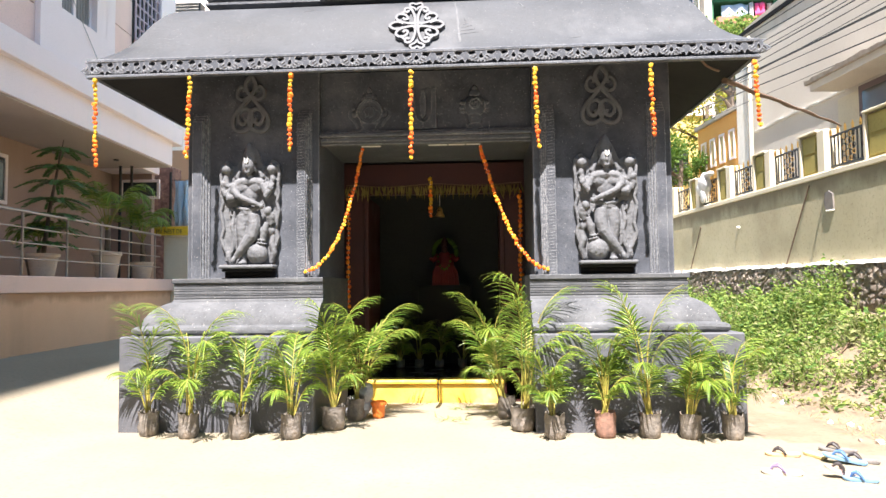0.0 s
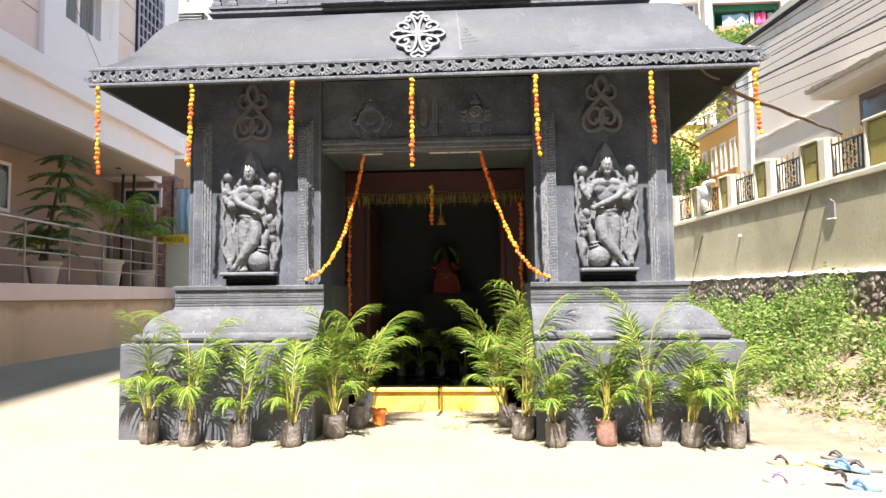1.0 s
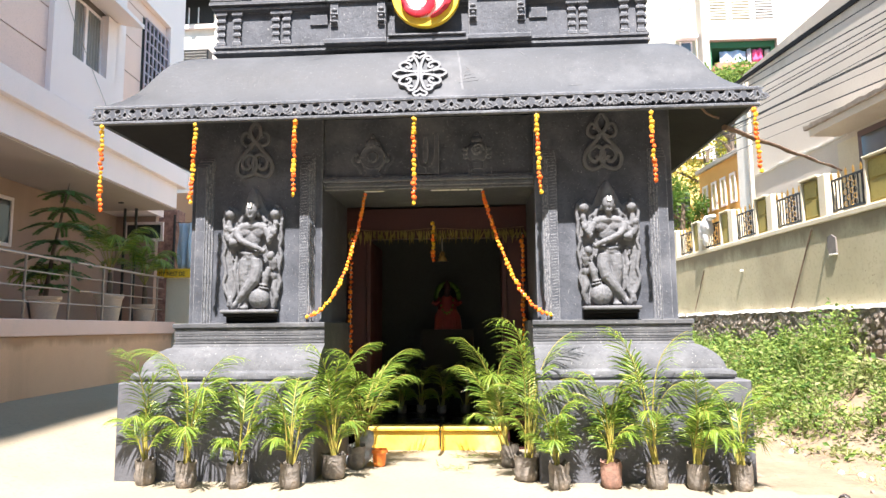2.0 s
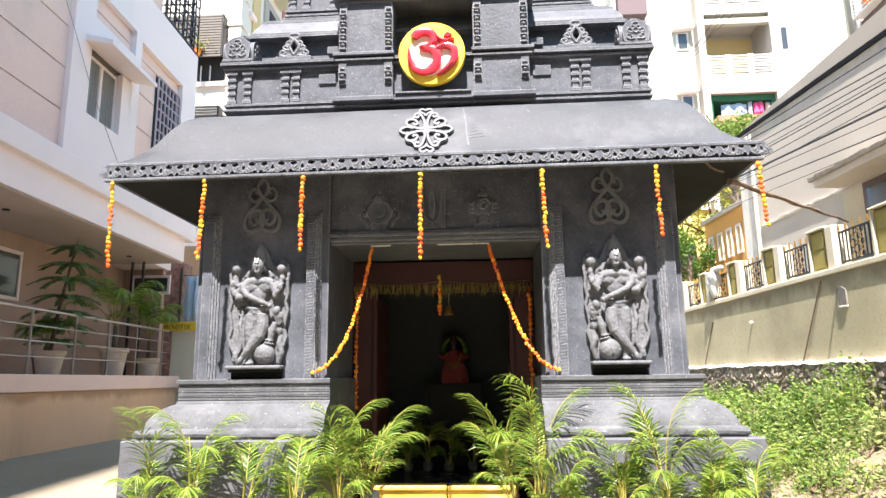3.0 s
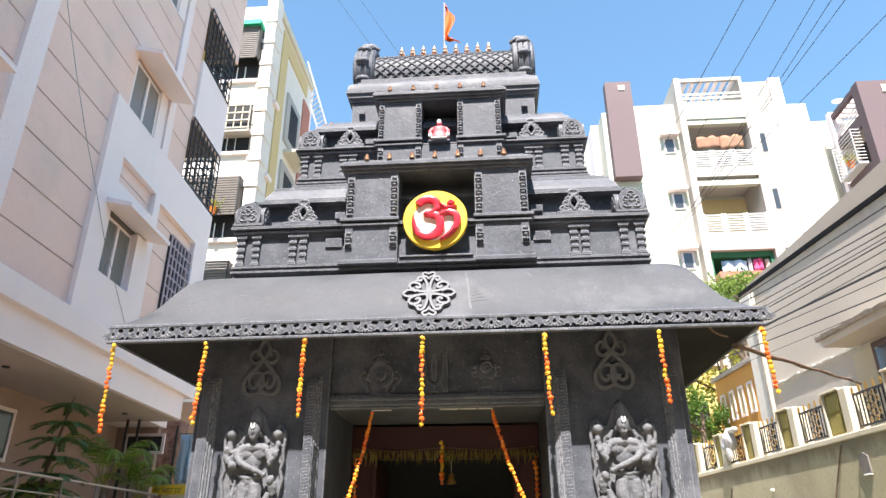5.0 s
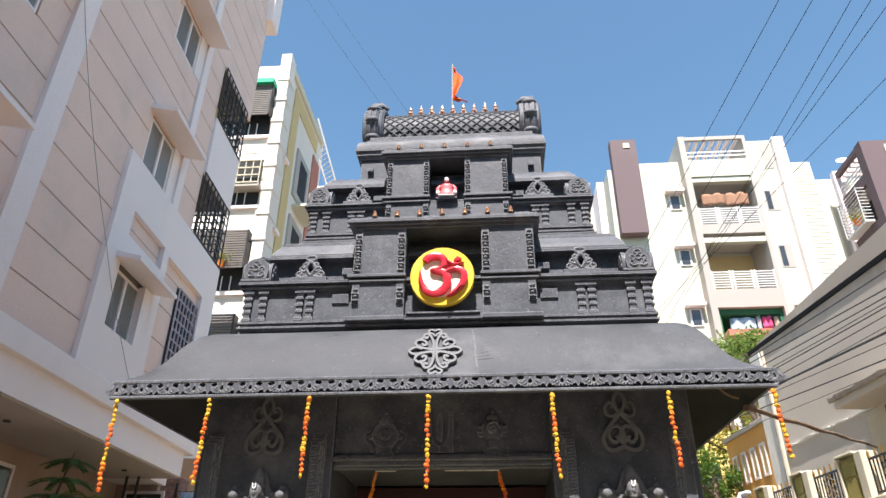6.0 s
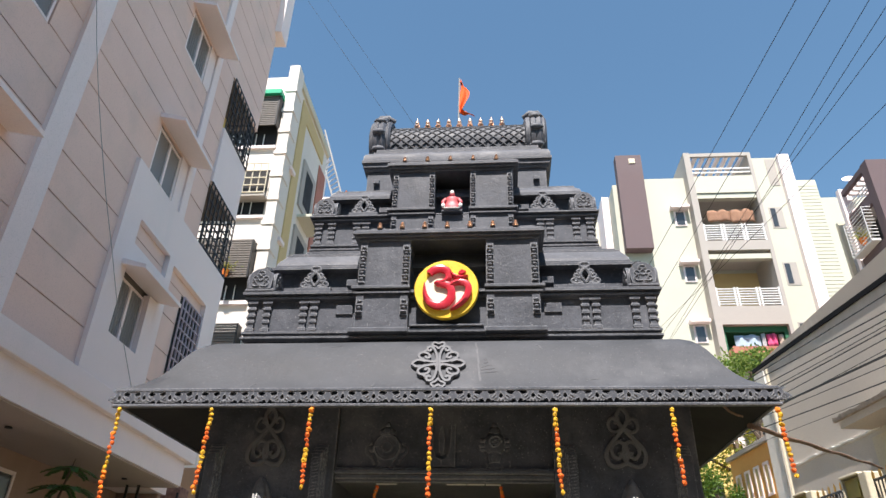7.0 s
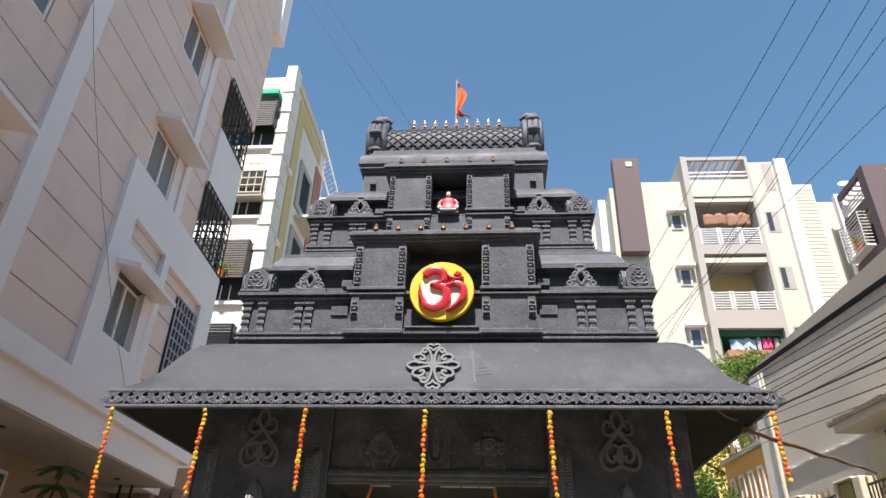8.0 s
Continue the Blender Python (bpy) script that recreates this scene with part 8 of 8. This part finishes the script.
for k in range(26):
    p = RIGHT @ Vector((rng.uniform(3.4, 4.3), rng.uniform(4.5, 11.0), 0))
    bm = bm_new()
    bmesh.ops.create_icosphere(bm, subdivisions=1, radius=rng.uniform(0.012, 0.035))
    for v in bm.verts:
        v.co *= 1 + 0.4 * noise.noise(v.co * 40 + Vector((k, 0, 0)))
    tagged(part("pebble", bm, LIME if k % 3 else RUBBLE), "small pale pebble on dry earth", "pebble", "pebbles").location = (p.x, p.y, ground_z(p.x, p.y) + 0.008)


# ---- trees ----
def tree(x, y, h, crown, seed, mat, label, n_clump=70, leaf=0.16):
    rng = random.Random(seed)
    t = thing("tree", label, "tree", pose(x, y, 0))
    bm = bm_new()
    tube(bm, [(0, 0, 0), (0.08, 0, h * 0.25), (-0.05, 0.05, h * 0.5), (0.05, 0, h * 0.75)], [0.2, 0.16, 0.11, 0.05], 10)
    for i in range(9):
        a = rng.uniform(0, 6.283)
        z = h * rng.uniform(0.35, 0.7)
        L = crown * rng.uniform(0.5, 0.9)
        tube(bm, [(0, 0, z), (math.cos(a) * L * 0.5, math.sin(a) * L * 0.5, z + L * 0.35), (math.cos(a) * L, math.sin(a) * L, z + L * 0.6)], [0.07, 0.04, 0.015], 6)
    part("trunk", bm, TRUNK, t)
    items = []
    for _ in range(n_clump):
        d = rnd_dir(rng)
        c = Vector((d.x * crown, d.y * crown, d.z * crown * 0.8)) * rng.uniform(0.45, 1.02) + Vector((0, 0, h * 0.74))
        r = crown * rng.uniform(0.14, 0.28)
        for _ in range(48):
            e = rnd_dir(rng)
            p = c + e * r * rng.random() ** 0.5
            q = (e + 0.7 * rnd_dir(rng)).normalized()
            L = leaf * rng.uniform(0.6, 1.2)
            items.append((p, q, q.cross(rnd_dir(rng)).normalized(), L, L * 0.5))
    leaves("crown", items, mat, t, "leafy crown with gaps")["kind"] = "stuff"


tree(7.2, 18.6, 10.2, 0.95, 3, WEED, "bright green leafy tree before the apartment block", 64, 0.12)
tree(7.6, 21.8, 9.0, 1.7, 6, YELLEAF, "yellow-green tree behind the temple", 60, 0.15)
tree(6.1, 19.6, 6.2, 0.9, 9, TREELEAF, "low green tree behind the compound wall", 44, 0.11)

# ---- cables ----
def cable(v0, z0, v1, z1, sag, r, label, u0=2.0, u1=24.0):
    pts = []
    for i in range(17):
        t = i / 16
        pts.append(tuple(RIGHT @ Vector((v0 + (v1 - v0) * t, u0 + (u1 - u0) * t, z0 + (z1 - z0) * t - sag * 4 * t * (1 - t)))))
    tagged(part("cable", tube(bm_new(), pts, r, 5), CABLE), label, "cable", "overhead cables")


for x0, y0, x1, y1 in ((4.65, 7.29, 4.41, 10.56), (5.11, 7.31, 4.93, 10.75), (5.63, 7.35, 5.61, 10.7), (5.91, 7.5, 5.83, 10.79), (6.16, 8.03, 5.92, 11.05), (6.85, 9.5, 5.27, 17.93)):
    g = (x1 - x0) / (y1 - y0)
    tagged(part("cable", tube(bm_new(), [(x0 + g * (y - y0), y, 9.0 + 0.0006 * (y - 12) ** 2) for y in range(-2, 41, 3)], 0.0055, 5), CABLE),
           "thin black overhead cable crossing the sky", "cable", "overhead cables")
for z9, z12, r in ((5.98, 6.20, 0.009), (5.75, 6.06, 0.010), (5.64, 5.90, 0.009), (5.56, 5.78, 0.007), (5.50, 5.72, 0.010), (5.39, 5.57, 0.008), (5.16, 5.42, 0.019), (5.24, 5.40, 0.006),
                  (5.02, 5.31, 0.007), (4.80, 5.10, 0.011), (4.66, 4.88, 0.005)):
    g = (z12 - z9) / 3.2
    cable(6.5, z9 - 6 * g, 6.5, z9 + 11 * g, 0.10, r, "black cable strung along the house wall", 3.0, 20.0)
for a, b in (((-9.5, 20, 28.5), (-2.2, 20, 16.0)), ((-9.0, 20.5, 29.5), (-1.5, 20.5, 16.4))):
    tagged(part("cable", tube(bm_new(), [a, b], 0.0065, 5), CABLE), "thin cable high above the tower", "cable", "overhead cables")
# poles that carry the cables; added plain walls out of view close the yard behind
for u in (1.0, 40.0):
    p = RIGHT @ Vector((5.9, u, 0))
    tagged(part("utility_pole", tube(bm_new(), [(p.x, p.y, 0), (p.x, p.y, 9.6)], [0.13, 0.09], 10), GREYIRON), "plain grey utility pole carrying cables", "pole")

# unseen plain walls, added to close the lane behind the yard and block sky light
tagged(boxp("wall_south", (-30, 30, -8.9, -8.5, 0, 15), TAUPE), "unseen plain wall added behind the yard to block sky light", "wall", kind="structure")
# placed and raised so that its shadow widens the shade on the lane
west = tagged(boxp("wall_west", (-5.95, -5.58, -8.4, 0.99, 0, 19.3), BEIGE), "unseen plain wall added beside the yard to shape the light", "wall", kind="structure")
west.matrix_basis = LEFT
tagged(boxp("wall_east", (7.2, 7.6, -8.5, 3.0, 0, 10), HOUSE), "unseen plain wall added beside the yard to shape the light", "wall", kind="structure")
